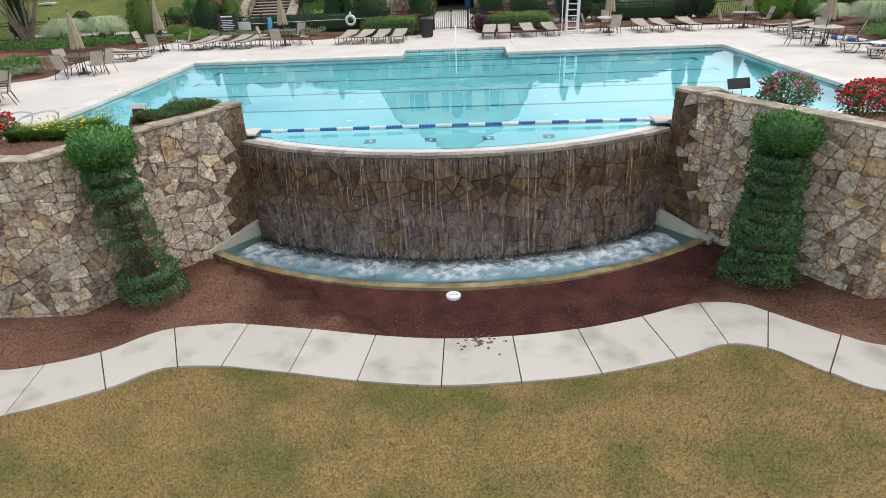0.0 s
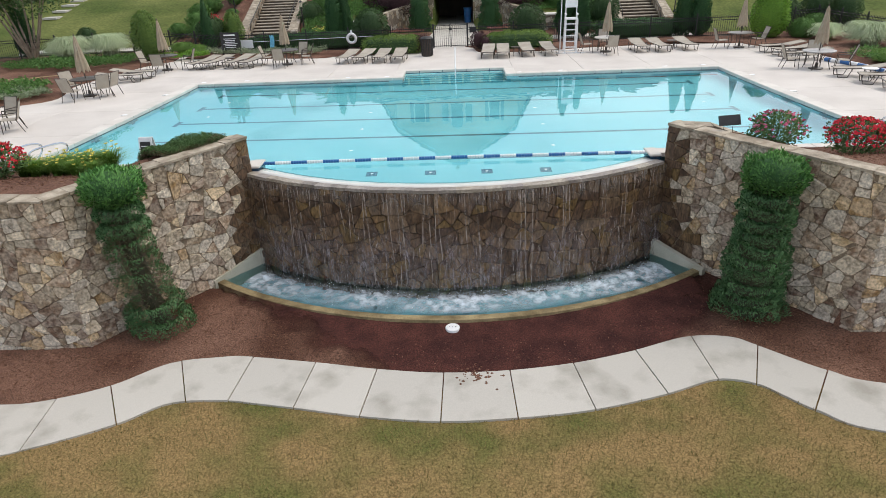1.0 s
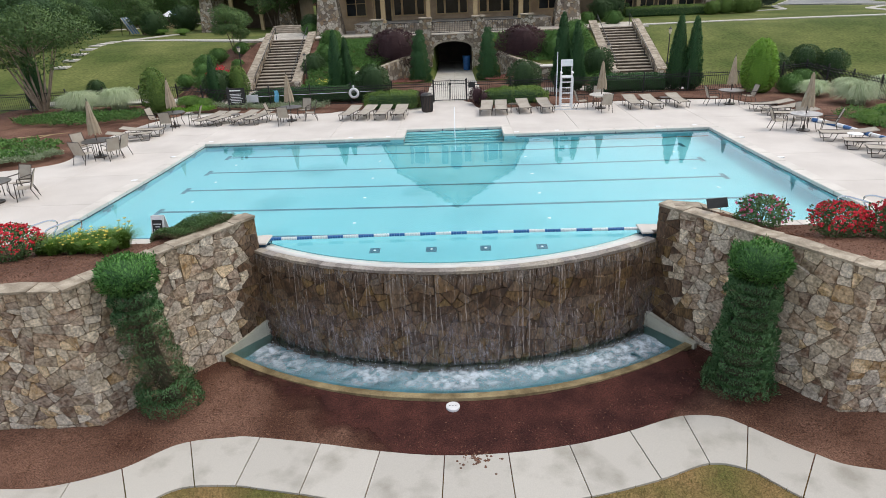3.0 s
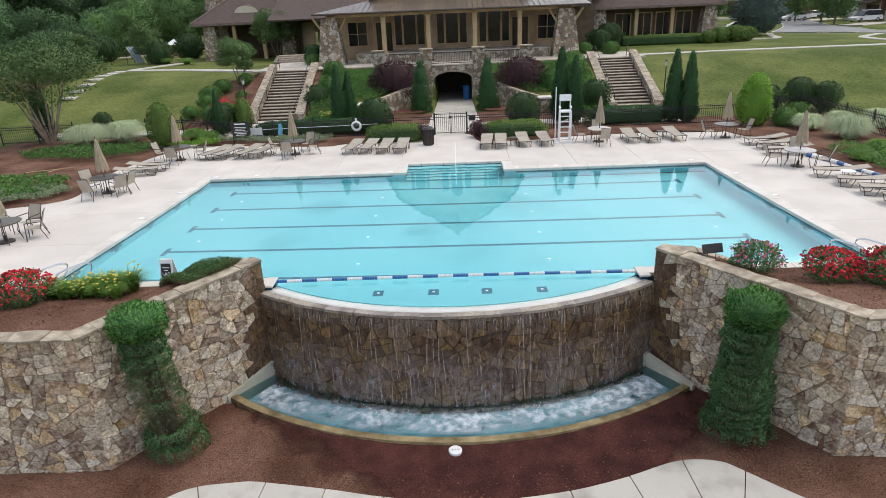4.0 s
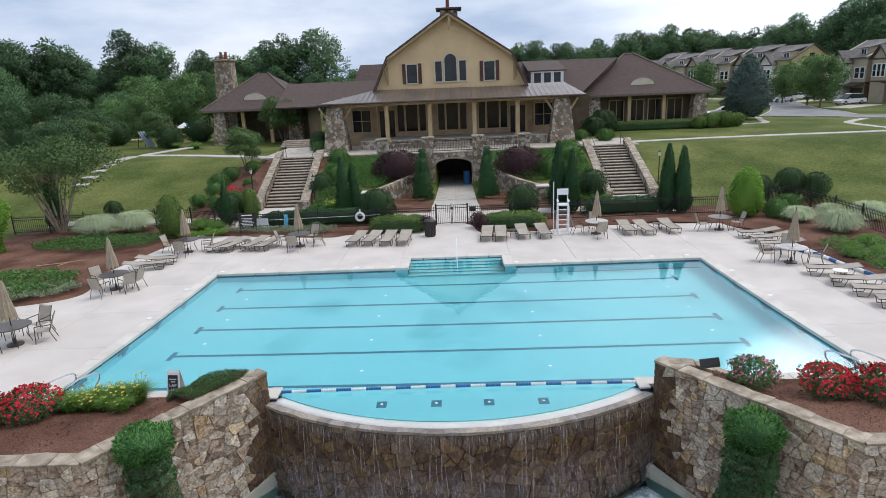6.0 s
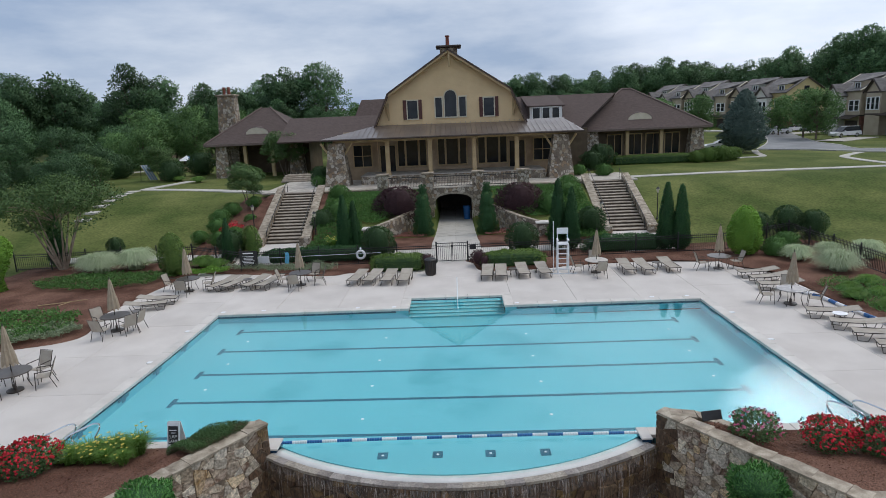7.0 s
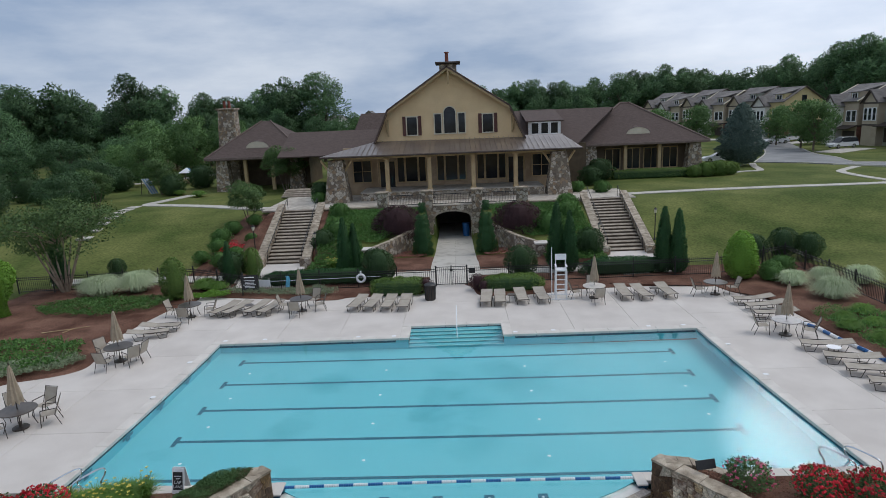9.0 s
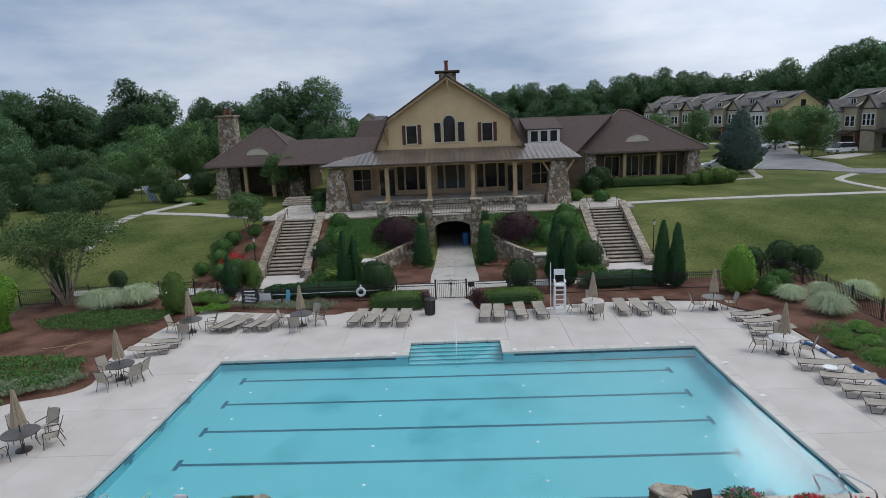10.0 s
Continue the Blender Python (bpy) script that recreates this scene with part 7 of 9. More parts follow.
def carpet(name, label, outline, n, size, m, h=0.25, zf=None, seed=3, wide=0.5):
    """Low spreading foliage over a plan outline."""
    rng = random.Random(seed)
    mb = MB()
    xs, ys = [p[0] for p in outline], [p[1] for p in outline]

    def inside(x, y):
        c = False
        for i in range(len(outline)):
            (x1, y1), (x2, y2) = outline[i], outline[i - 1]
            if (y1 > y) != (y2 > y) and x < (x2 - x1) * (y - y1) / (y2 - y1) + x1:
                c = not c
        return c
    made = 0
    while made < n:
        x, y = rng.uniform(min(xs), max(xs)), rng.uniform(min(ys), max(ys))
        if not inside(x, y):
            continue
        mound = 0.45 + 0.9 * abs(noise.noise((x * 0.9 + seed, y * 0.9, 0)))
        p = Vector((x, y, (zf(x, y) if zf else 0.1) + h * mound * rng.uniform(0.35, 1.0)))
        d = Vector((rng.gauss(0, 0.8), rng.gauss(0, 0.8), rng.uniform(0.1, 0.9))).normalized()
        leaf(mb, p, d, size * rng.uniform(0.6, 1.3), wide, rng)
        made += 1
    return solid(name, mb, m, label, "ground cover", kind="stuff")


carpet("creeping_juniper", "mat of dry brown-green creeping juniper spilling over the wall cap", [(-5.7, -12.3), (-5.8, -12.75), (-6.7, -13.85), (-7.5, -13.5), (-7.9, -12.7), (-6.8, -12.3)], 9000, 0.06, L_BROWN, 0.26, lambda x, y: bed_z(x, y) + 0.06, 4, 0.3)
carpet("creeping_juniper", "mat of dark creeping juniper spilling over the wall cap", [(-5.7, -12.3), (-5.8, -12.75), (-6.7, -13.85), (-7.5, -13.5), (-7.9, -12.7), (-6.8, -12.3)], 16000, 0.06, L_ROSE, 0.30, lambda x, y: bed_z(x, y) + 0.06, 5, 0.3)
carpet("ivy_bed", "low dark green ivy ground cover", [(-25.5, -4.4), (-18.6, -3.2), (-17.4, -1.8), (-18.2, 0.3), (-22, 0.9), (-28, 0.6)], 9000, 0.15, L_COVER, 0.5, None, 6)
carpet("sage_edging", "grey-green edging plants along the deck", [(-20.5, -3.9), (-18.8, -3.55), (-17.2, -2.9), (-16.8, -1.9), (-17.8, -1.2), (-20.5, -2.4)], 3600, 0.13, L_SAGE, 0.45, None, 7, 0.35)
carpet("juniper_bed", "spreading dark green juniper ground cover", [(-23.5, 5.2), (-20, 4.6), (-17.4, 5.6), (-16.9, 7.4), (-19, 8.1), (-23, 8.2), (-25, 6.6)], 7000, 0.15, L_COVER, 0.5, None, 8, 0.35)
carpet("slope_ivy", "bright green ivy on the bank beside the terrace", [(-10.6, 19.5), (-6.0, 18.2), (-3.4, 21.5), (-2.9, 26.0), (-10.8, 26.0)], 26000, 0.13, L_COVER, 0.3, lambda x, y: bank(x, y), 9)
carpet("slope_ivy", "bright green ivy on the bank beside the terrace", [(10.6, 19.5), (6.0, 18.2), (3.4, 21.5), (2.9, 26.0), (10.8, 26.0)], 20000, 0.13, L_COVER, 0.35, lambda x, y: bank(x, y), 10)
carpet("east_border", "mixed green border plants along the fence", [(17.3, 1.0), (18.5, 2.0), (20.8, 0.5), (21.0, -6), (18.2, -8), (17.5, -4)], 4500, 0.16, L_COVER, 0.4, None, 11, 0.3)
carpet("fence_border", "grey-green catmint and grasses along the fence", [(-15.0, 8.6), (-12, 7.9), (-8, 7.2), (-7.0, 7.6), (-8, 8.6), (-14, 8.9)], 5200, 0.13, L_SAGE, 0.45, None, 12, 0.25)
carpet("fence_border", "yellow-green border plants beside the deck", [(-16.8, 7.6), (-15.2, 8.6), (-13.8, 8.2), (-14, 7.9), (-15.6, 7.7)], 2200, 0.13, L_LIME, 0.4, None, 13, 0.35)
carpet("bank_planting", "mixed green perennials at the foot of the bank", [(-10.4, 13.4), (-6.8, 13.4), (-6.4, 16.4), (-8, 19.5), (-10.4, 19.5)], 9000, 0.14, L_COVER, 0.5, lambda x, y: bank(x, y), 22)
carpet("bank_planting", "mixed green perennials at the foot of the bank", [(10.6, 13.4), (6.8, 13.4), (6.4, 16.4), (8, 19.5), (10.6, 19.5)], 9000, 0.14, L_COVER, 0.55, lambda x, y: bank(x, y), 23)
carpet("bedding_flowers", "small pink and cream bedding flowers in mulch", [(-5.2, 17.2), (-2.2, 17.2), (-2.2, 19.5), (-3.8, 19.2)], 900, 0.09, L_PINK, 0.2, lambda x, y: 0.02, 14, 0.9)
carpet("bedding_flowers", "small pink and cream bedding flowers in mulch", [(5.2, 17.2), (2.2, 17.2), (2.2, 19.5), (3.8, 19.2)], 900, 0.09, L_PINK, 0.2, lambda x, y: 0.02, 15, 0.9)
carpet("red_azalea", "red-flowered azalea beside the stone stairs", [(-18.2, 17.5), (-16.4, 17.5), (-16.6, 19.2), (-18.0, 19.0)], 600, 0.12, L_RED, 0.85, lambda x, y: bank(x, y), 17, 0.8)
carpet("far_edging", "mixed flower edging far along the deck", [(-27, -9), (-19.5, -8), (-18.8, -4.6), (-21, -4.2), (-27, -6)], 4500, 0.16, L_COVER, 0.45, None, 18)

# hedges and rounded shrubs along the fence
def box_hedge(x0, x1, y0, y1, h, seed, m, label):
    rng = random.Random(seed)
    ob = thing("hedge", label, "hedge", ((x0 + x1) / 2, (y0 + y1) / 2, 0.05))
    a, b = (x1 - x0) / 2, (y1 - y0) / 2
    mb = MB()
    for k in range(int(5200 * (x1 - x0) / 3.5)):
        t, u, q = rng.uniform(-1, 1), rng.uniform(-1, 1), rng.uniform(0, 1)
        side = rng.choice((0, 0, 1, 2))
        s3 = rng.choice((-1, 1))
        p = (t, u, 1.0) if side == 0 else ((s3, u, q) if side == 1 else (t, s3, q))
        rr = (abs(p[0]) ** 4 + abs(p[1]) ** 4 + (p[2] * 0.98) ** 4) ** 0.25
        p = Vector((p[0] / rr * a, p[1] / rr * b, p[2] / rr * h)) * (1 - 0.12 * rng.random())
        p *= 1 + 0.10 * noise.noise((p.x * 2 + seed, p.y * 2, p.z * 2))
        d = (Vector((p.x / a, p.y / b, p.z / h)) + Vector((rng.gauss(0, 0.5), rng.gauss(0, 0.5), rng.gauss(0.2, 0.4)))).normalized()
        leaf(mb, p, d, rng.uniform(0.05, 0.1), 0.55, rng, Vector((p.x / a, p.y / b, p.z / h + 0.2)).normalized())
    cr = part("foliage", mb, m, ob)
    part("inner_growth", MB().cbox(-a * 0.82, a * 0.82, -b * 0.82, b * 0.82, 0, h * 0.85, 0.15), L_DARK, cr)
    return ob


box_hedge(-5.15, -1.75, 6.9, 8.6, 0.85, 1, L_BOX, "low clipped yellow-green boxwood hedge beside the gate")
box_hedge(1.45, 5.3, 6.9, 8.4, 0.85, 2, L_BOX, "low clipped yellow-green boxwood hedge beside the gate")
box_hedge(8.0, 13.2, 10.0, 11.2, 0.95, 3, L_ARB, "dark clipped hedge behind the fence")
box_hedge(-12.8, -4.4, 10.2, 11.3, 0.85, 4, L_ARB, "dark clipped hedge behind the fence")

sh = shrub("round_shrub", "dense dark green rounded holly shrub", "shrub", egg(1.0, 0.5), 2.0, 5200, 0.10, L_DARK, rough=0.1, seed=11, group="rounded hollies")
place(sh, [(-4.9, 10.6, 0.0, 0, 1.05), (4.25, 10.6, 0.0, 50, 1.02), (20.2, 12.9, 0.1, 10, 0.8), (22.2, 13.1, 0.1, 100, 0.97), (23.5, 12.3, 0.1, 200, 0.86), (7.2, 13.5, 0.2, 150, 0.8), (-5.6, 13.6, 0.1, 250, 0.75),
           (-15.2, 12.6, 0.1, 30, 0.9), (9.6, 15.0, 0.2, 80, 1.0), (-24.2, 14.4, 0.2, 20, 0.6), (-10.2, 18.5, 0.5, 140, 0.85)])
gr2 = shrub("round_shrub", "mid-green rounded shrub on the bank", "shrub", egg(1.0, 0.42), 1.45, 4200, 0.11, L_COVER, rough=0.30, seed=12, group="green bank shrubs")
place(gr2, [(-15.9, 15.0, 0.25, 0, 0.62), (-17.2, 15.6, 0.3, 60, 0.72), (-18.4, 18.6, 0.75, 20, 0.72), (-18.9, 20.6, 1.1, 110, 0.78), (-16.5, 17.0, 0.45, 200, 0.66), (-18.6, 22.6, 1.5, 30, 0.7), (-17.2, 24.2, 1.9, 140, 0.62), (-16.4, 20.4, 1.1, 75, 0.5), (-19.0, 16.6, 0.4, 15, 0.6), (19.2, 8.6, 0.05, 30, 0.62), (18.6, 7.4, 0.05, 100, 0.62), (20.2, 9.3, 0.05, 190, 0.7),
            (7.5, 19.8, 1.0, 0, 1.15), (9.3, 22.5, 1.7, 80, 1.0), (9.8, 25.0, 2.2, 170, 0.85), (-9.9, 24.6, 2.1, 60, 0.9), (-9.3, 20.2, 1.0, 10, 1.1), (12.0, 31.8, 2.7, 50, 0.7), (-13.0, 31.0, 2.7, 0, 0.7), (14.2, 30.8, 2.6, 20, 0.8)])
lime = shrub("conical_shrub", "broad bright green conical shrub by the deck", "shrub", egg(0.90, 0.30), 2.9, 8500, 0.105, L_LIME, rough=0.08, seed=13)
place(lime, [(17.1, 8.1, 0.05, 0, 1.0)])
cam_ = shrub("conical_shrub", "glossy dark green conical camellia", "shrub", egg(0.74, 0.36), 2.6, 5200, 0.11, L_BOX, rough=0.16, seed=14, group="conical camellias")
place(cam_, [(-17.1, 8.0, 0.05, 0, 1.0), (-13.9, 12.8, 0.05, 70, 0.8)])
top = shrub("spiral_topiary", "bright green twisting clipped topiary in the mulch bed", "topiary", lambda t: 0.55 + 0.28 * math.sin(2.2 * math.pi * t + 3.6) + 0.2 * t - 0.55 * max(0.0, t - 0.85) / 0.15, 3.7, 9000, 0.11, L_LIME, rough=0.14, seed=83)
place(top, [(-26.2, 5.5, 0.05, 0, 1.0)])
arb = shrub("arborvitae", "tall narrow dark green arborvitae", "conifer", cone(0.56, 0.62), 4.0, 7500, 0.12, L_ARB, wide=0.35, up=1.2, rough=0.14, seed=15, group="columnar conifers")
place(arb, [(-7.35, 12.0, 0.05, 0, 1.0), (-6.75, 12.4, 0.05, 50, 0.88), (6.75, 11.9, 0.05, 30, 1.12), (7.5, 11.3, 0.05, 130, 1.0), (13.25, 10.3, 0.02, 60, 1.05), (14.05, 10.0, 0.02, 200, 1.02), (-15.0, 11.4, 0.02, 90, 0.72), (-26.8, 12.0, 0.05, 10, 1.05)])
spj = shrub("spiral_juniper", "dark clipped tiered juniper by the tunnel walk", "topiary", tier_radius(5, 0.86, 0.36, 0.14), 3.1, 9000, 0.10, L_ARB, wide=0.35, up=0.5, rough=0.05, seed=16, group="tiered junipers by the tunnel")
place(spj, [(-2.45, 18.3, 0.0, 0, 1.0), (2.45, 18.3, 0.0, 40, 1.0), (-2.75, 24.6, 1.0, 80, 0.7), (2.75, 24.6, 1.0, 120, 0.7)])
pur = shrub("purple_maple", "low spreading purple-leaved maple", "shrub", egg(1.85, 0.45), 2.8, 10000, 0.12, L_PURPLE, z0=0.1, up=-0.2, rough=0.16, seed=17, group="purple maples on the bank")
place(pur, [(-4.5, 20.9, 0.35, 0, 1.12), (5.15, 20.9, 0.35, 120, 1.10)])
bar = shrub("barberry", "small dark burgundy barberry by the gate", "shrub", egg(0.5, 0.5), 0.9, 1400, 0.07, L_PURPLE, rough=0.2, seed=18, group="burgundy barberries")
place(bar, [(1.35, 7.9, 0.05, 0, 1.0), (-1.75, 7.6, 0.05, 90, 0.95), (1.7, 7.2, 0.05, 30, 0.8)])


def tuft(seed, spots, m, label, h=2.7, r=1.5, n=2800):
    rng = random.Random(seed)
    ob = thing("ornamental_grass", label, "ornamental grass", group="ornamental grasses")
    mb = MB()
    blades(mb, rng, n, r, h, 0.022, 0.76)
    part("blades", mb, m, ob)
    place(ob, spots)


tuft(41, [(-22.4, 9.4, 0.05, 0, 1.05), (-20.6, 10.2, 0.05, 60, 1.05), (19.9, 3.6, 0.05, 0, 0.9), (19.2, 6.2, 0.05, 100, 0.7), (21.2, 6.6, 0.05, 200, 0.7), (23.0, 6.2, 0.05, 30, 0.8), (-23.6, 10.2, 0.05, 140, 0.8)], L_GRASS, "fountain of pale striped maiden grass")
tuft(42, [(-16.2, 10.2, 0.05, 0, 1.1), (-29.2, 41.5, 2.65, 0, 1.1), (-15.2, 9.9, 0.05, 80, 0.9), (-32.5, 44.0, 2.65, 50, 1.0), (19.8, 1.0, 0.05, 20, 0.8), (18.4, 0.2, 0.05, 200, 0.7), (17.9, -1.0, 0.05, 90, 0.75), (18.4, -2.6, 0.05, 10, 0.8), (19.8, -2.2, 0.05, 40, 0.8), (18.8, -4.2, 0.05, 240, 0.8), (18.6, -5.8, 0.05, 70, 0.8), (20.2, -5.0, 0.05, 150, 0.8), (19.2, -0.7, 0.05, 190, 0.7), (20.6, 0.0, 0.05, 120, 0.7), (20.4, -3.6, 0.05, 60, 0.7)], L_DAY, "fountain of fresh green ornamental grass", 1.3, 0.9)


# ---- trees ----
def tree(name, label, seed, h, crown_r, trunk_h, n, size, m, bark, category="tree", stems=1, clumps=26, flat=0.8, group=""):
    """A tapered trunk with limbs and a crown of leaf clumps with gaps."""
    rng = random.Random(seed)
    ob = thing(name, label, category, group=group)
    tr, mb = MB(), MB()
    centres = []
    zc = (h + trunk_h) / 2
    for k in range(clumps):
        while True:
            v = Vector((rng.uniform(-1, 1), rng.uniform(-1, 1), rng.uniform(-1, 1)))
            if 0.25 < v.length < 1.0:
                break
        taper = 1 - 0.35 * max(0, v.z)
        centres.append(Vector((v.x * crown_r * taper, v.y * crown_r * taper, zc + v.z * (h - trunk_h) / 2)))
    for s in range(stems):
        a = 2 * math.pi * s / stems
        lean = 0.0 if stems == 1 else crown_r * 0.45
        top = Vector((lean * math.cos(a), lean * math.sin(a), trunk_h + (h - trunk_h) * (0.55 if stems == 1 else 0.35)))
        r0 = h * (0.022 if stems == 1 else 0.015)
        base = Vector((0.1 * math.cos(a) * (stems > 1), 0.1 * math.sin(a) * (stems > 1), -0.2))
        mid = base.lerp(top, 0.5) + Vector((rng.gauss(0, 0.05) * h * 0.1, rng.gauss(0, 0.05) * h * 0.1, 0))
        if stems == 1:
            tr.tube([base, mid, top], r0, 7, True, r0 * 0.35)
        else:
            part("stem", MB().tube([base, mid, top], r0, 7, True, r0 * 0.35), bark, ob)
    for c in centres[::2]:
        b = Vector((c.x * 0.12, c.y * 0.12, lerp(trunk_h, c.z, 0.35)))
        tr.tube([b, b.lerp(c, 0.5) + Vector((0, 0, 0.04 * h)), c], h * 0.006, 5, False, h * 0.002)
    per = n // clumps
    for c in centres:
        rc = crown_r * rng.uniform(0.24, 0.42)
        for k in range(per):
            v = Vector((rng.gauss(0, 1), rng.gauss(0, 1), rng.gauss(0, 1))).normalized()
            p = c + Vector((v.x, v.y, v.z * flat)) * rc * rng.uniform(0.55, 1.05) * (1 + 0.3 * noise.noise(tuple(v * 2 + c)))
            d = (v + Vector((rng.gauss(0, 0.5), rng.gauss(0, 0.5), rng.gauss(-0.1, 0.4)))).normalized()
            leaf(mb, p, d, size * rng.uniform(0.6, 1.3), 0.6, rng, (v * 0.8 + (c - Vector((0, 0, zc))) / (2.2 * crown_r) + Vector((0, 0, 0.25))).normalized())
    if stems == 1:
        part("trunk", tr, bark, ob)
    else:
        tagged(part("branching", tr, bark, ob), kind="stuff")
    part("crown", mb, m, ob)
    return ob


myr = tree("crape_myrtle", "multi-stemmed crape myrtle with pale bare stems and airy crown", 51, 5.5, 3.4, 2.5, 17000, 0.13, L_MYRT, M_PALEBARK, stems=8, clumps=58, flat=0.42)
place(myr, [(-25.9, 11.0, 0.05, 0, 1.08)])
sm = tree("ornamental_tree", "small open-crowned green tree on the bank", 52, 4.6, 2.0, 1.3, 12000, 0.13, L_MYRT, M_BARK, stems=3, clumps=26, flat=0.6, group="small garden trees")
place(sm, [(-17.9, 24.8, 1.8, 0, 0.85), (-19.6, 43.4, 2.7, 100, 1.15), (-37.5, 35.5, 2.6, 50, 0.9)])
yt = tree("young_tree", "young green street tree with an oval crown", 53, 7.5, 2.9, 1.0, 12000, 0.22, L_TREE, M_BARK, clumps=40, group="young street trees")
place(yt, [(59.4, 87.3, 3.0, 0, 0.95), (57.8, 76.3, 3.0, 60, 1.05), (56.6, 70.5, 3.0, 120, 1.05), (37.0, 84.0, 3.0, 200, 1.0), (45, 88, 3, 20, 1.05), (70, 60, 3.0, 300, 1.0), (-14, 66, 2.8, 10, 1.15), (-9.5, 67, 2.8, 80, 1.0),
           (-43.5, 58, 2.7, 0, 0.85), (-48.5, 60, 2.7, 90, 0.8), (-47, 68, 2.7, 45, 1.1), (-42, 72, 2.7, 30, 1.05), (-37, 76, 2.7, 10, 1.2), (-33, 72, 2.7, 80, 1.0), (-52, 76, 2.7, 120, 1.3), (-46, 80, 2.7, 0, 1.35), (-40, 82, 2.7, 220, 1.3)])
olv = tree("ornamental_tree", "small olive-green multi-stemmed tree by the play corner", 54, 4.6, 2.1, 1.0, 9000, 0.15, L_MYRT, M_BARK, stems=4, clumps=28, flat=0.7)
place(olv, [(-35.6, 46.2, 2.65, 0, 0.95)])
drk = tree("ornamental_tree", "dense dark green small tree beside the lawn", 55, 5.2, 2.5, 0.5, 15000, 0.16, L_OAK, M_BARK, stems=3, clumps=40, flat=0.8, group="dense trees by the west lawn")
place(drk, [(-36.8, 29.5, 2.4, 0, 0.86), (-45.5, 30.5, 2.4, 100, 0.8), (-42.0, 43.0, 2.6, 160, 0.95), (-57, 33, 2.4, 60, 1.0), (-62, 58, 2.5, 20, 1.5), (-68, 56, 2.5, 90, 1.5), (-74, 57, 2.5, 150, 1.6), (-57, 62, 2.5, 200, 1.4), (-80, 55, 2.5, 250, 1.6), (-53, 70, 2.5, 300, 1.4)])
spr = shrub("evergreen_tree", "broad grey-green evergreen tree on the lawn", "conifer", lambda t: 2.75 * (min(1.0, t / 0.28) ** 0.45) * max(0.0, 1 - max(0.0, t - 0.25) / 0.75) ** 0.62 + 0.05, 7.7, 14000, 0.26, L_SPRUCE, z0=0.2, wide=0.45, up=0.3, rough=0.2, seed=19)
place(spr, [(36.9, 52.2, 2.7, 0, 1.0)])
oak = [tree("forest_tree", "tall dense dark green broadleaf tree at the wood's edge", 60 + k, 19 + 2 * k, 5.2 + 0.7 * k, 4.0, 17000, 0.46, L_OAK, M_BARK, clumps=60, group="trees of the wood behind") for k in range(3)]
rng = random.Random(77)
wood = [[], [], []]


def stand(n, x0, x1, y0, y1, h0, h1):
    """A belt of trees of about these heights."""
    for k in range(n):
        q, y = (k + rng.random()) / n, rng.uniform(y0, y1)
        kind = (k + n) % 3
        wood[kind].append((lerp(x0, x1, q), y, 2.6, rng.uniform(0, 360), rng.uniform(h0, h1) / (19 + 2 * kind)))


stand(8, -92, -64, 72, 80, 14.5, 17.0)     # dark mass at the far west
stand(6, -86, -66, 62, 68, 9.5, 12.0)
stand(5, -90, -66, 102, 110, 12.5, 14.2)   # dip in the skyline
for q in ((-61, 92, 17.6), (-57, 93, 16.6), (-33, 96, 17.4), (-26, 97, 17.8)):   # tall single crowns
    wood[int(-q[0]) % 3].append((q[0], q[1], 2.6, 7 * q[1], q[2] / (19 + 2 * (int(-q[0]) % 3))))
stand(8, -55, -34, 97, 106, 13.8, 15.4)
stand(7, -57, -30, 82, 92, 8.5, 10.5)
stand(4, -33, -17, 84, 90, 8.0, 9.6)
stand(10, -36, 4, 195, 215, 8, 10)         # low line behind the house
stand(16, 4, 50, 176, 192, 15, 19)         # east wood
stand(10, 8, 52, 160, 172, 11, 15)
stand(14, 50, 88, 164, 186, 17.5, 20.5)
stand(8, 84, 100, 136, 160, 17.5, 20.0)
stand(10, 89, 118, 118, 136, 19.5, 22.0)
stand(10, 92, 130, 96, 118, 19, 22)
stand(8, 98, 140, 78, 98, 19, 22)
for k in range(3):
    place(oak[k], wood[k])
far_hills = MB()
rng = random.Random(5)
for k in range(5200):   # wooded horizon
    a = rng.uniform(-1.15, 1.15)
    r = rng.uniform(270, 420)
    x, y = r * math.sin(a), r * math.cos(a) - 28
    top = 9 + 8 * noise.noise((a * 6, 0, 0)) + 4 * noise.noise((a * 23, 1, 0)) + (r - 270) * 0.02
    c = Vector((x, y, rng.uniform(2, max(6, top))))
    for j in range(3):
        leaf(far_hills, c, Vector((rng.gauss(0, 1), rng.gauss(0, 0.6), rng.gauss(0.3, 0.7))).normalized(), rng.uniform(2.5, 5), 0.8, rng)
solid("far_woods", far_hills, L_OAK, "distant line of dark green woods on the horizon", "woods", kind="stuff")

box_hedge(17.0, 28.0, 41.6, 43.0, 1.0, 31, L_BOX, "low clipped hedge along the clubhouse wing").location.z = 2.62
big = shrub("laurel_shrub", "large loose green laurel at the wing corner", "shrub", egg(1.3, 0.5), 2.1, 6500, 0.13, L_BOX, rough=0.25, seed=81, group="laurels by the wings")
place(big, [(28.4, 41.6, 2.6, 0, 0.75), (29.9, 41.8, 2.6, 80, 0.8), (31.4, 42.6, 2.6, 200, 0.7), (26.9, 41.2, 2.6, 140, 0.62)])
dk = shrub("evergreen_shrub", "dark loose evergreen by the house wall", "shrub", egg(1.4, 0.5), 2.4, 5200, 0.15, L_DARK, rough=0.25, seed=82, group="dark evergreens by the house")
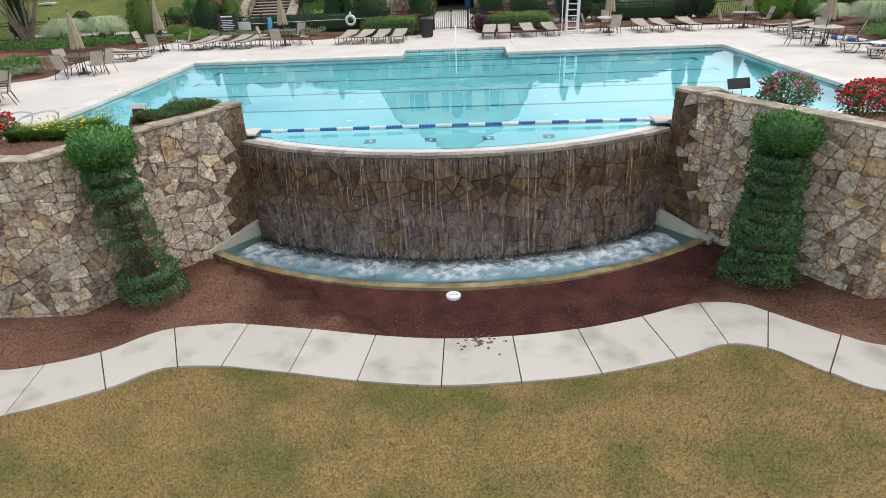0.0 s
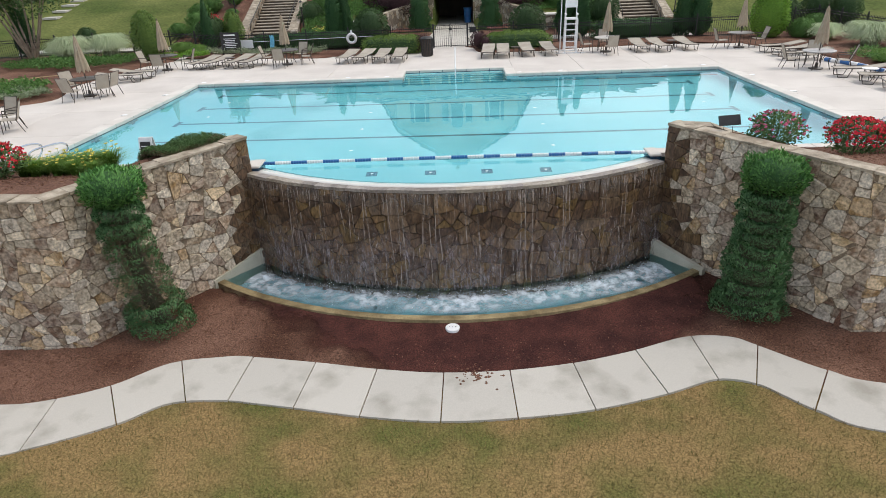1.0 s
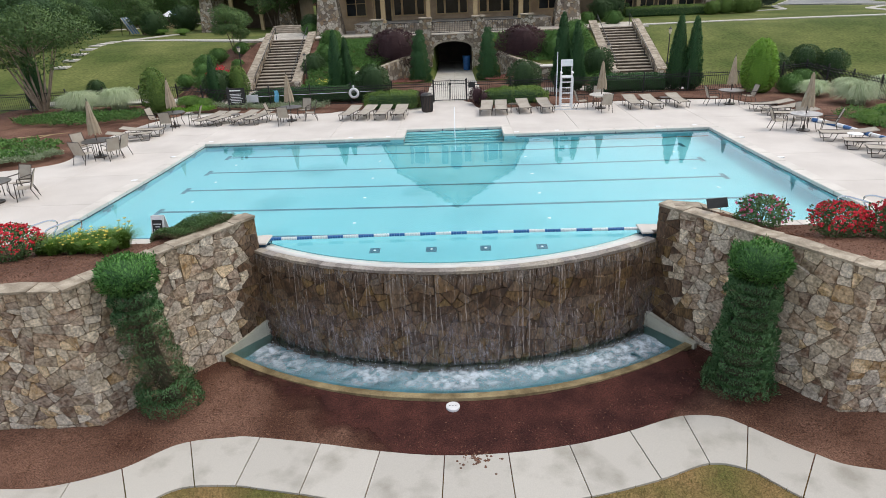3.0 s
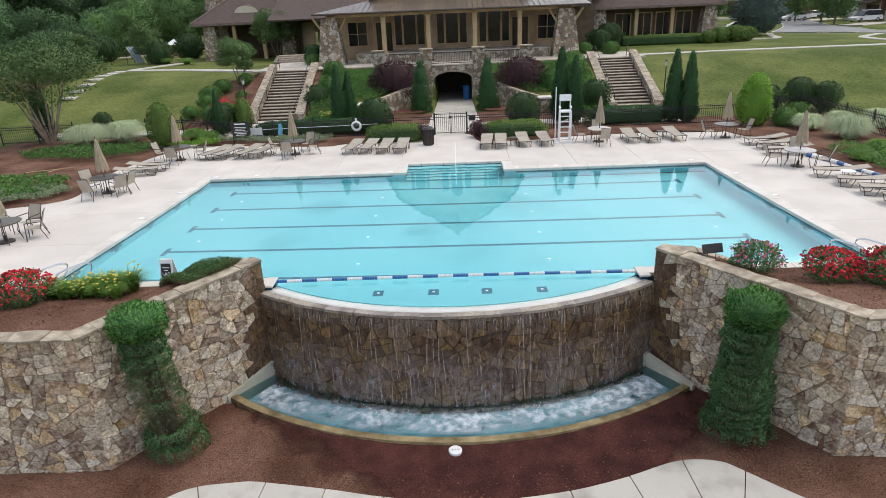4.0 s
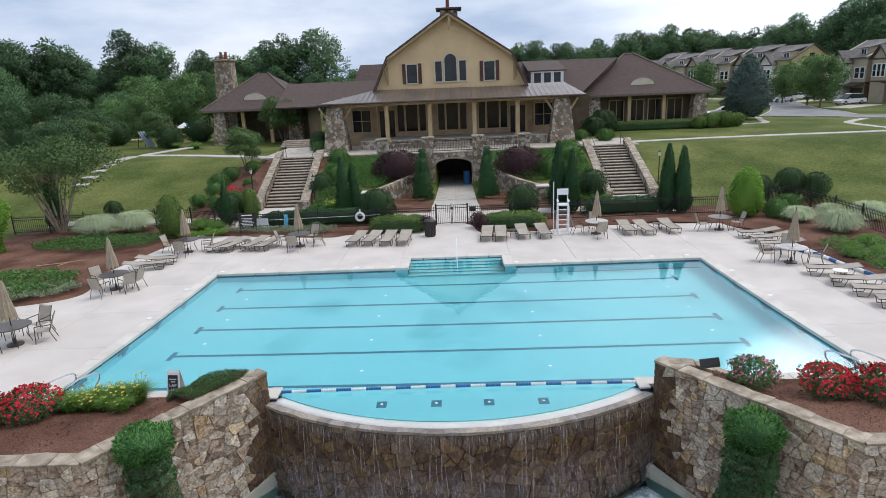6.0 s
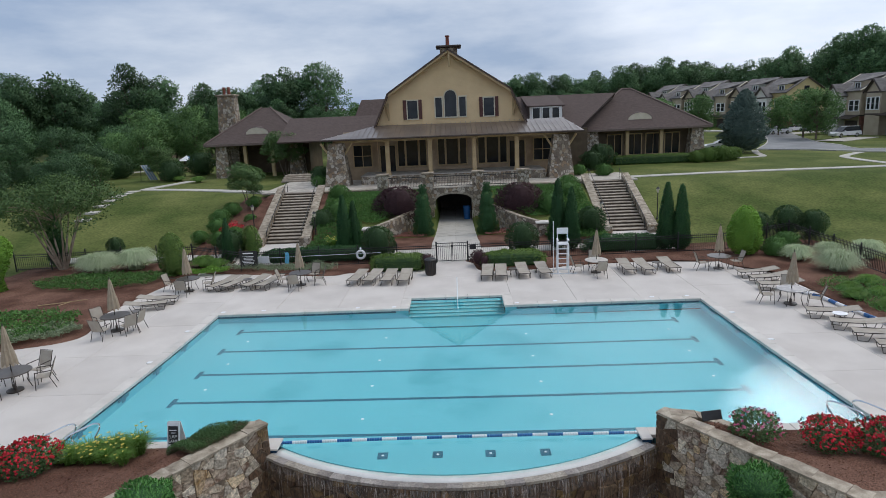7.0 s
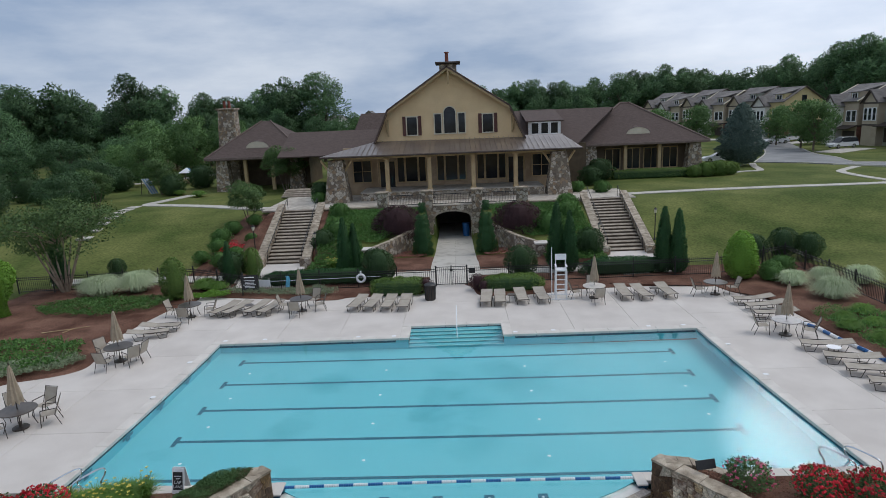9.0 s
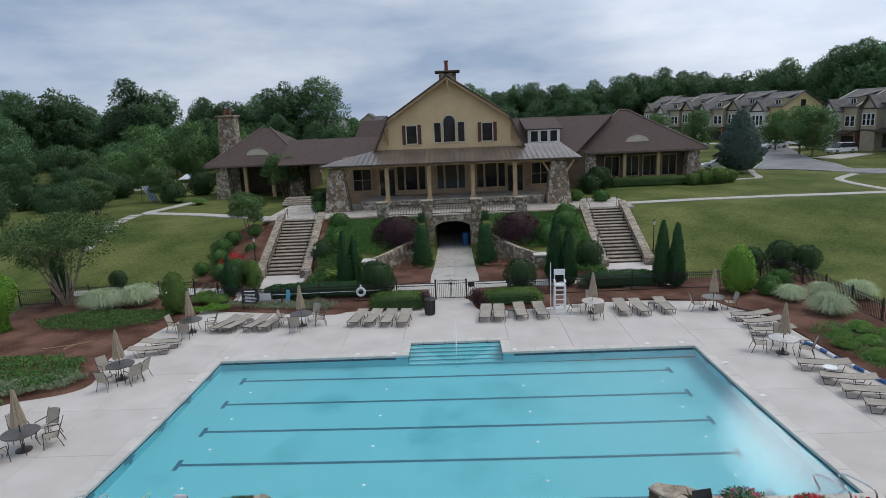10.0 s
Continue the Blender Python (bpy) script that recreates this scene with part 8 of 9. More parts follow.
place(dk, [(16.4, 41.5, 2.6, 0, 1.0), (14.5, 37.5, 2.65, 90, 0.8), (-13.6, 34.5, 2.7, 30, 0.7), (-33.5, 44.5, 2.6, 60, 1.0), (-46, 40.5, 2.5, 10, 1.2), (-50, 43, 2.5, 100, 1.3), (-41, 40.5, 2.5, 220, 0.9), (-56, 46, 2.5, 20, 1.4), (-33, 52, 2.6, 0, 1.2), (-44, 52, 2.6, 40, 1.3)])


# ---- pool furniture ----
def lounger_proto():
    ob = thing("sun_lounger", "flat taupe sling sun lounger on a bronze tube frame", "sun lounger", group="sun loungers on the pool deck")
    part("frame", MB().tube([(-0.31, -0.95, 0.33), (-0.31, 0.25, 0.36)], 0.017, 6).tube([(0.31, -0.95, 0.33), (0.31, 0.25, 0.36)], 0.017, 6).tube([(-0.31, -0.95, 0.33), (0.31, -0.95, 0.33)], 0.017, 6), M_BRONZE, ob)
    part("seat", MB().slab([(-0.30, -0.94, 0.345), (0.30, -0.94, 0.345), (0.30, -0.3, 0.325), (-0.30, -0.3, 0.325)], 0.012).slab([(-0.30, -0.3, 0.325), (0.30, -0.3, 0.325), (0.30, 0.24, 0.37), (-0.30, 0.24, 0.37)], 0.012), M_SLING, ob)
    part("backrest", MB().slab([(-0.30, 0.26, 0.37), (0.30, 0.26, 0.37), (0.30, 0.98, 0.50), (-0.30, 0.98, 0.50)], 0.012).tube([(-0.31, 0.25, 0.36), (-0.31, 1.0, 0.5), (0.31, 1.0, 0.5), (0.31, 0.25, 0.36)], 0.017, 6), M_SLING, ob)
    for y0 in (-0.78, 0.32):
        for s in (-1, 1):
            part("leg", MB().tube([(s * 0.31, y0 - 0.12, 0.34), (s * 0.31, y0 - 0.03, 0.018), (s * 0.31, y0 + 0.3, 0.018), (s * 0.31, y0 + 0.42, 0.34)], 0.016, 5), M_BRONZE, ob)
    return ob


def chair_proto():
    ob = thing("dining_chair", "bronze-framed sling patio chair with armrests", "chair", group="patio chairs round the tables")
    part("seat", MB().slab([(-0.25, -0.24, 0.43), (0.25, -0.24, 0.43), (0.25, 0.22, 0.40), (-0.25, 0.22, 0.40)], 0.015), M_SLING, ob)
    part("backrest", MB().slab([(-0.25, 0.22, 0.42), (0.25, 0.22, 0.42), (0.25, 0.40, 0.95), (-0.25, 0.40, 0.95)], 0.015), M_SLING, ob)
    part("back_frame", MB().tube([(-0.27, 0.20, 0.40), (-0.27, 0.41, 0.97), (0.27, 0.41, 0.97), (0.27, 0.20, 0.40)], 0.015, 5), M_BRONZE, ob)
    for s in (-1, 1):
        part("armrest", MB().tube([(s * 0.28, 0.30, 0.64), (s * 0.30, -0.22, 0.64)], 0.018, 5), M_BRONZE, ob)
        part("leg", MB().tube([(s * 0.30, -0.22, 0.64), (s * 0.28, -0.27, 0.0)], 0.015, 5), M_BRONZE, ob)
        part("leg", MB().tube([(s * 0.27, 0.20, 0.42), (s * 0.28, 0.36, 0.0)], 0.015, 5), M_BRONZE, ob)
    return ob


def table_proto(m, label):
    ob = thing("patio_table", label, "table", group="round patio tables")
    part("tabletop", MB().lathe([(0.60, 0.69), (0.62, 0.70), (0.62, 0.725), (0.60, 0.735)], 28), m, ob)
    for k in range(4):
        a = math.pi / 4 + k * math.pi / 2
        part("leg", MB().tube([(0.48 * math.cos(a), 0.48 * math.sin(a), 0.69), (0.40 * math.cos(a), 0.40 * math.sin(a), 0.35), (0.52 * math.cos(a), 0.52 * math.sin(a), 0.0)], 0.016, 5), M_BRONZE, ob)
    return ob


def umbrella_proto(seed):
    r = random.Random(seed)
    ob = thing("patio_umbrella", "closed tan canvas umbrella with folded hanging pleats", "umbrella", group="closed patio umbrellas")
    part("pole", MB().tube([(0, 0, 0.0), (0, 0, 2.42)], 0.02, 8), M_BRONZE, ob)
    part("base_plate", MB().lathe([(0.27, 0), (0.27, 0.05), (0.06, 0.09), (0.05, 0.25)], 20), M_BRONZE, ob)
    n, mb = 32, MB()
    prof = [(0.02, 2.40), (0.055, 2.3), (0.085, 2.05), (0.13, 1.7), (0.155, 1.55), (0.19, 1.25), (0.215, 1.02)]
    for rr, z in prof:
        for k in range(n):
            f = 1 + 0.28 * math.cos(8 * 2 * math.pi * k / n + 0.3 * z) + 0.06 * r.uniform(-1, 1)
            zz = z - (0.06 * math.cos(8 * 2 * math.pi * k / n) if z < 1.1 else 0)
            mb.v.append((rr * f * math.cos(2 * math.pi * k / n), rr * f * math.sin(2 * math.pi * k / n), zz))
    m = len(prof)
    mb.f = [(i * n + k, (i + 1) * n + k, (i + 1) * n + (k + 1) % n, i * n + (k + 1) % n) for i in range(m - 1) for k in range(n)] + [tuple(range(n))]
    c = part("canopy", mb, M_CANVAS, ob, smooth=True)
    part("tie_strap", MB().lathe([(0.165, 1.52), (0.17, 1.56)], 16), M_CANVAS, c)
    part("finial", MB().lathe([(0.012, 2.4), (0.025, 2.44), (0.006, 2.52)], 8), M_BRONZE, ob)
    return ob


LG = lounger_proto()
CH = chair_proto()
TB, TW = table_proto(M_TABLE, "round dark bronze patio table on four legs"), table_proto(M_TABLEW, "round pale-topped patio table on four legs")
TG = table_proto(M_TABLEG, "round smoky grey glass-topped patio table on four legs")
UM = umbrella_proto(4)
used = set()


def put(proto, x, y, rz, z=0.0):
    """The first call moves the model itself, later ones copy it."""
    if proto.name in used:
        return copy_thing(proto, pose(x, y, z, 0, 0, rz))
    used.add(proto.name)
    proto.matrix_basis = pose(x, y, z, 0, 0, rz)
    return proto


def at(fx, fy, hx, hy):
    """A lounger from its foot and head on the plan."""
    rz = math.degrees(math.atan2(-(hx - fx), hy - fy))
    put(LG, (fx + hx) / 2, (fy + hy) / 2, rz)


for fx, fy, hx, hy in ((-13.42, 4.03, -12.5, 5.85), (-12.70, 3.96, -11.8, 5.8), (-11.50, 4.0, -10.75, 5.85), (-10.69, 3.93, -9.95, 5.8),
                       (-5.70, 4.24, -5.28, 6.15), (-4.85, 4.15, -4.42, 6.1), (-3.84, 4.04, -3.60, 6.0), (-2.90, 3.94, -2.75, 5.95),
                       (1.64, 4.3, 1.83, 6.25), (2.44, 4.21, 2.54, 6.2), (3.74, 4.45, 3.66, 6.4), (4.90, 4.43, 4.76, 6.35),
                       (9.46, 4.5, 9.42, 6.45), (10.50, 4.38, 10.28, 6.3), (11.86, 4.52, 11.72, 6.45),
                       (14.63, 3.42, 16.58, 3.3), (14.73, 2.3, 16.7, 2.3), (14.60, 1.12, 16.55, 0.9), (14.58, -2.9, 16.5, -3.5), (14.74, -4.27, 16.6, -5.05), (14.87, -5.51, 16.75, -6.15), (14.95, -6.75, 16.85, -7.35),
                       (-14.53, 1.57, -16.4, 0.95), (-14.33, 2.37, -16.3, 2.1)):
    at(fx, fy, hx, hy)
TABLES = [(-15.65, -7.88, TB, (20, 75, 130, 250)), (-15.35, -1.73, TB, (0, 160, 265, 330)), (-14.75, 4.54, TB, (10, 170, 275)), (-8.63, 4.95, TB, (0, 60, 180, 265)), (7.78, 5.41, TW, (85, 175, 270)),
          (14.45, 5.28, TB, (0, 185)), (14.89, -1.27, TG, (70, 160, 330))]
for x, y, proto, angles in TABLES:
    put(proto, x, y, 0)
    put(UM, x, y, random.uniform(0, 90))
    for a in angles:
        r = 0.95 + random.uniform(-0.05, 0.12)
        put(CH, x + r * math.cos(radians(a)), y + r * math.sin(radians(a)), a - 90 + random.uniform(-12, 12))
sidet = thing("side_table", "small round side table between the sun loungers", "side table", (3.13, 5.2, 0), group="side tables")
part("tabletop", MB().lathe([(0.24, 0.42), (0.25, 0.43), (0.25, 0.45)], 18), M_TABLE, sidet)
for k in range(3):
    a = 2.1 * k
    part("leg", MB().tube([(0.19 * math.cos(a), 0.19 * math.sin(a), 0.42), (0.22 * math.cos(a), 0.22 * math.sin(a), 0)], 0.013, 5), M_BRONZE, sidet)
copy_thing(sidet, pose(11.12, 5.48, 0, 0, 0, 30))
copy_thing(sidet, pose(-11.6, 5.0, 0, 0, 0, 10))
white_t = thing("side_table", "small round white-topped side table between the sun loungers", "side table", (15.4, -3.95, 0), group="side tables")
part("tabletop", MB().lathe([(0.25, 0.42), (0.27, 0.43), (0.27, 0.45)], 18), M_WHITE, white_t)
for k in range(3):
    a = 2.1 * k
    part("leg", MB().tube([(0.19 * math.cos(a), 0.19 * math.sin(a), 0.42), (0.22 * math.cos(a), 0.22 * math.sin(a), 0)], 0.013, 5), M_BRONZE, white_t)

# lifeguard chair
gd = thing("lifeguard_chair", "tall white lifeguard chair with ladder steps and a pole", "lifeguard chair", (5.98, 5.72, 0), -5)
for s in (-1, 1):
    part("front_leg", MB().cbox(s * 0.29 - 0.04, s * 0.29 + 0.04, -0.36, -0.28, 0, 1.62, 0.01), M_WHITE, gd)
    part("back_leg", MB().tube([(s * 0.29, 0.5, 0.0), (s * 0.28, 0.15, 1.9)], 0.045, 6), M_WHITE, gd)
    part("arm", MB().cbox(s * 0.29 - 0.05, s * 0.29 + 0.05, -0.36, 0.24, 1.85, 1.9, 0.01), M_WHITE, gd)
for k in range(5):
    part("ladder_step", MB().cbox(-0.29, 0.29, -0.40, -0.28, 0.28 + 0.28 * k, 0.32 + 0.28 * k, 0.01), M_WHITE, gd)
part("seat", MB().cbox(-0.31, 0.31, -0.36, 0.24, 1.62, 1.70, 0.02), M_WHITE, gd)
part("backrest", MB().cbox(-0.31, 0.31, 0.14, 0.20, 2.16, 2.5, 0.03), M_WHITE, gd)
for s in (-1, 1):
    part("back_post", MB().cbox(s * 0.27 - 0.025, s * 0.27 + 0.025, 0.20, 0.25, 1.68, 2.42, 0.008), M_WHITE, gd)
part("skid", MB().box(-0.75, 0.75, -0.42, -0.36, 0, 0.04).box(-0.75, 0.75, 0.5, 0.56, 0, 0.04), M_WHITE, gd)
part("umbrella_pole", MB().tube([(-0.5, 0.1, 0), (-0.5, 0.1, 2.9)], 0.025, 6), M_WHITE, gd)

# step rail at the pool entry
sr = thing("step_rail", "single white handrail post at the pool steps", "handrail", (0.05, 1.3, 0))
part("rail", MB().tube([(0, 0.75, 0.0), (0, 0.72, 0.9), (0, 0.55, 0.95), (0, -0.9, 0.25), (0, -0.95, -0.4)], 0.025, 8), M_WHITE, sr)
# grab rails at both near corners
for s in (-1, 1):
    gr = thing("grab_rails", "pair of curved stainless steel grab rails at the pool ladder", "grab rail", (s * 10.92, PY - 0.05, 0), group="pool ladders")
    for e in (-0.35, 0.35):
        bend = spline([(e, -0.80, 0.0), (e, -0.84, 0.35), (e, -0.82, 0.58), (e, -0.72, 0.68), (e, -0.4, 0.70), (e, -0.08, 0.69), (e, 0.08, 0.60), (e, 0.06, 0.45), (e, -0.08, 0.25), (e, 0.02, 0.02), (e, 0.06, -0.5)], 4)
        bend = [(p.x - s * 0.5 * (p.y + 0.4), p.y, p.z) for p in bend]   # the bows stand askew to the pool edge
        part("rail", MB().tube(bend, 0.026, 8), M_CHROME, gr)
        part("flange", MB().lathe([(0.06, 0.0), (0.06, 0.012), (0.03, 0.03)], 12, (e + s * 0.2, -0.80, 0.0)), M_CHROME, gr)
    for k in range(2):
        part("rung", MB().cbox(-0.35, 0.35, 0.03, 0.13, -0.2 - 0.22 * k, -0.17 - 0.22 * k, 0.01), M_CHROME, gr)
# life ring on the fence
lr = thing("life_ring", "white life ring hanging on a fence bracket with a rope", "life ring", (-5.85, 8.95, 0.72))
mb = MB()
for i in range(20):
    for j in range(8):
        a, b = 2 * math.pi * i / 20, 2 * math.pi * j / 8
        mb.v.append(((0.24 + 0.075 * math.cos(b)) * math.cos(a), 0.06 * math.sin(b), (0.24 + 0.075 * math.cos(b)) * math.sin(a)))
mb.f = [(i * 8 + j, ((i + 1) % 20) * 8 + j, ((i + 1) % 20) * 8 + (j + 1) % 8, i * 8 + (j + 1) % 8) for i in range(20) for j in range(8)]
part("ring", mb, M_WHITE, lr, smooth=True)
part("hook", MB().cbox(-0.05, 0.05, -0.03, 0.05, 0.25, 0.45, 0.01), M_WHITE, lr)
pl = thing("rescue_pole", "long aluminium rescue pole hung along the fence", "pole", (0, 8.98, 0))
part("shaft", MB().tube([(-11.6, 0, 0.72), (-6.2, 0, 0.78)], 0.02, 6), M_CHROME, pl)
part("crook", MB().tube([(-6.2, 0, 0.78), (-4.6, 0, 0.8)], 0.016, 6), M_CHROME, pl)
M_TOWEL = mat("blue_towel", (0.12, 0.42, 0.62), (0.2, 0.52, 0.70), 6, 0.95, 0.3, 60)
tw = MB()
for j in range(7):
    for i in range(6):
        tw.v.append((0.05 * i + 0.03 * math.sin(j), 0.02 * math.sin(2.1 * i + j), -0.13 * j - 0.05 * abs(math.sin(i))))
tw.f = [(j * 6 + i, j * 6 + i + 1, (j + 1) * 6 + i + 1, (j + 1) * 6 + i) for j in range(6) for i in range(5)]
solid("towel", tw, M_TOWEL, "light blue towel hung over the fence", "towel", (-10.55, 8.9, 1.08))
# bin by the gate
bn = thing("trash_bin", "dark slatted round trash bin by the gate", "trash bin", (-1.45, 6.2, 0))
part("body", MB().lathe([(0.26, 0.0), (0.28, 0.05), (0.30, 0.85), (0.28, 0.86)], 20), M_TRIM, bn)
for k in range(20):
    a = 2 * math.pi * k / 20
    part("slat", MB().tube([(0.285 * math.cos(a), 0.285 * math.sin(a), 0.04), (0.32 * math.cos(a), 0.32 * math.sin(a), 0.86)], 0.02, 4), M_BLACK, bn)
part("lid", MB().lathe([(0.33, 0.86), (0.34, 0.9), (0.26, 0.97), (0.15, 0.98)], 20), M_BLACK, bn)
bb = thing("blue_bin", "blue plastic bin inside the tunnel mouth", "bin", (1.05, 27.6, -0.42))
part("body", MB().lathe([(0.28, 0), (0.34, 1.1), (0.36, 1.12), (0.36, 1.2)], 14), M_BLUE, bb)


# signs
def words(text, size, m, parent, loc, name="lettering"):
    cu = bpy.data.curves.new(name, "FONT")
    cu.body, cu.size, cu.align_x, cu.extrude = text, size, "CENTER", 0.002
    cu.materials.append(m)
    ob = new(name, cu)
    ob.parent = parent
    ob.matrix_basis = loc
    return ob


sg = thing("lap_lane_sign", "white A-frame sign with black panel reading LAP LANE", "sign", (-8.1, -12.05, 0.03), -4)
for e in (-1, 1):
    part("leaf", MB().add([(-0.24, e * 0.26 - 0.015, 0), (0.24, e * 0.26 - 0.015, 0), (0.24, e * 0.04 - 0.015, 0.95), (-0.24, e * 0.04 - 0.015, 0.95), (-0.24, e * 0.26 + 0.015, 0), (0.24, e * 0.26 + 0.015, 0), (0.24, e * 0.04 + 0.015, 0.95), (-0.24, e * 0.04 + 0.015, 0.95)],
                          [(0, 1, 2, 3), (7, 6, 5, 4), (0, 4, 5, 1), (1, 5, 6, 2), (2, 6, 7, 3), (3, 7, 4, 0)]), M_WHITE, sg)
tilt = math.degrees(math.atan2(0.22, 0.95))
pm = Matrix.Translation((0, -0.17, 0.48)) @ pose(0, 0, 0, 90 - tilt, 0, 0)
part("panel", MB().cbox(-0.19, 0.19, -0.34, 0.34, 0, 0.012, 0.004), M_BLACK, sg, "black sign panel", loc=pm)
words("LAP", 0.17, M_WHITE, sg, pm @ Matrix.Translation((0, -0.11, 0.014)))
words("LANE", 0.15, M_WHITE, sg, pm @ Matrix.Translation((0, -0.27, 0.014)))
part("script_bar", MB().box(-0.14, 0.14, 0.17, 0.20, 0.012, 0.015).box(-0.07, 0.09, 0.07, 0.10, 0.012, 0.015), M_WHITE, sg, loc=pm)
spk = thing("notice_board", "small black tilted notice panel on two thin stakes in the mulch", "sign", (6.75, -13.25, 0.6), 10)
for e in (-0.15, 0.15):
    part("stake", MB().tube([(e, 0.0, -0.1), (e, 0.02, 0.5)], 0.008, 5), M_BLACK, spk)
part("panel", MB().cbox(-0.36, 0.36, -0.02, 0.02, -0.16, 0.16, 0.01), M_BLACK, spk, loc=Matrix.Translation((0, 0, 0.56)) @ pose(0, 0, 0, -25, 0, 0))
sg.matrix_basis = pose(-7.90, -12.18, bed_z(-7.90, -12.18) + 0.12, 0, 0, -4) @ Matrix.Scale(0.74, 4)
spk.matrix_basis = pose(6.55, -13.1, 0.62, 0, 0, 10) @ Matrix.Scale(0.76, 4)
rb = thing("rules_board", "black pool rules board with white lettering on posts", "sign", (-12.6, 8.3, 0))
for e in (-0.5, 0.5):
    part("post", MB().cbox(e - 0.03, e + 0.03, -0.03, 0.03, 0, 1.35, 0.006), M_BLACK, rb)
part("panel", MB().cbox(-0.5, 0.5, -0.05, -0.03, 0.4, 1.35, 0.006), M_BLACK, rb)
part("heading_bar", MB().box(-0.32, 0.32, -0.054, -0.05, 1.18, 1.25), M_WHITE, rb)
for k in range(6):
    w = random.uniform(0.28, 0.42)
    part("text_bar", MB().box(-w, w, -0.054, -0.05, 0.55 + 0.09 * k, 0.58 + 0.09 * k), M_WHITE, rb)
ns = thing("notice_plate", "white notice plate wired to the fence", "sign", (-11.9, 8.98, 0.62))
part("plate", MB().cbox(-0.35, 0.35, -0.012, 0.0, -0.22, 0.22, 0.003), M_WHITE, ns)
gs = thing("gate_sign", "small black sign beside the gate", "sign", (1.05, 8.95, 0.95))
part("plate", MB().cbox(-0.2, 0.2, -0.012, 0.0, -0.15, 0.15, 0.003), M_BLACK, gs)
# coiled lane rope lying at the deck edge
cr = thing("spare_lane_rope", "blue and white lane rope lying along the bed edge", "lane rope")
pts = spline([(16.2, 0.4, 0.08), (16.6, -0.8, 0.08), (16.75, -2.2, 0.08), (17.0, -3.8, 0.08), (17.15, -5.4, 0.08)], 12)
big = [MB().lathe([(0.04, -0.06), (0.085, -0.05), (0.085, 0.05), (0.04, 0.06)], 9).mesh("float", m) for m in (M_BLUE, M_WHITE)]
for k in range(len(pts) - 1):
    d = (pts[k + 1] - pts[k]).normalized()
    part("float", big[(k // 4) % 2], None, cr, loc=Matrix.Translation(pts[k]) @ d.to_track_quat("Z", "Y").to_matrix().to_4x4())


# ---- street, houses and cars beyond the lawn ----
W_TAN = mat("tan_siding", (0.40, 0.33, 0.24), (0.46, 0.39, 0.29), 0.8, 0.8, 0.05, 12, grain=0.05, space="world")
W_OCHRE = mat("pale_ochre_siding", (0.55, 0.44, 0.22), (0.60, 0.49, 0.27), 0.8, 0.8, 0.05, 12, grain=0.05, space="world")
W_GREY = mat("grey_green_siding", (0.32, 0.33, 0.27), (0.38, 0.39, 0.33), 0.8, 0.8, 0.05, 12, grain=0.05, space="world")
W_WHITE = mat("white_render", (0.62, 0.60, 0.56), (0.70, 0.68, 0.64), 0.8, 0.8, 0.05, 12, grain=0.05, space="world")
W_ROOF = mat("grey_shingle", (0.13, 0.12, 0.115), (0.20, 0.185, 0.175), 0.9, 0.95, 0.3, 6, grain=0.2, space="world", squash=(1, 1, 2.5))
M_BRICK = mat("red_brown_brick", (0.16, 0.07, 0.05), (0.24, 0.11, 0.08), 2, 0.9, 0.2, 14, grain=0.2, space="world")


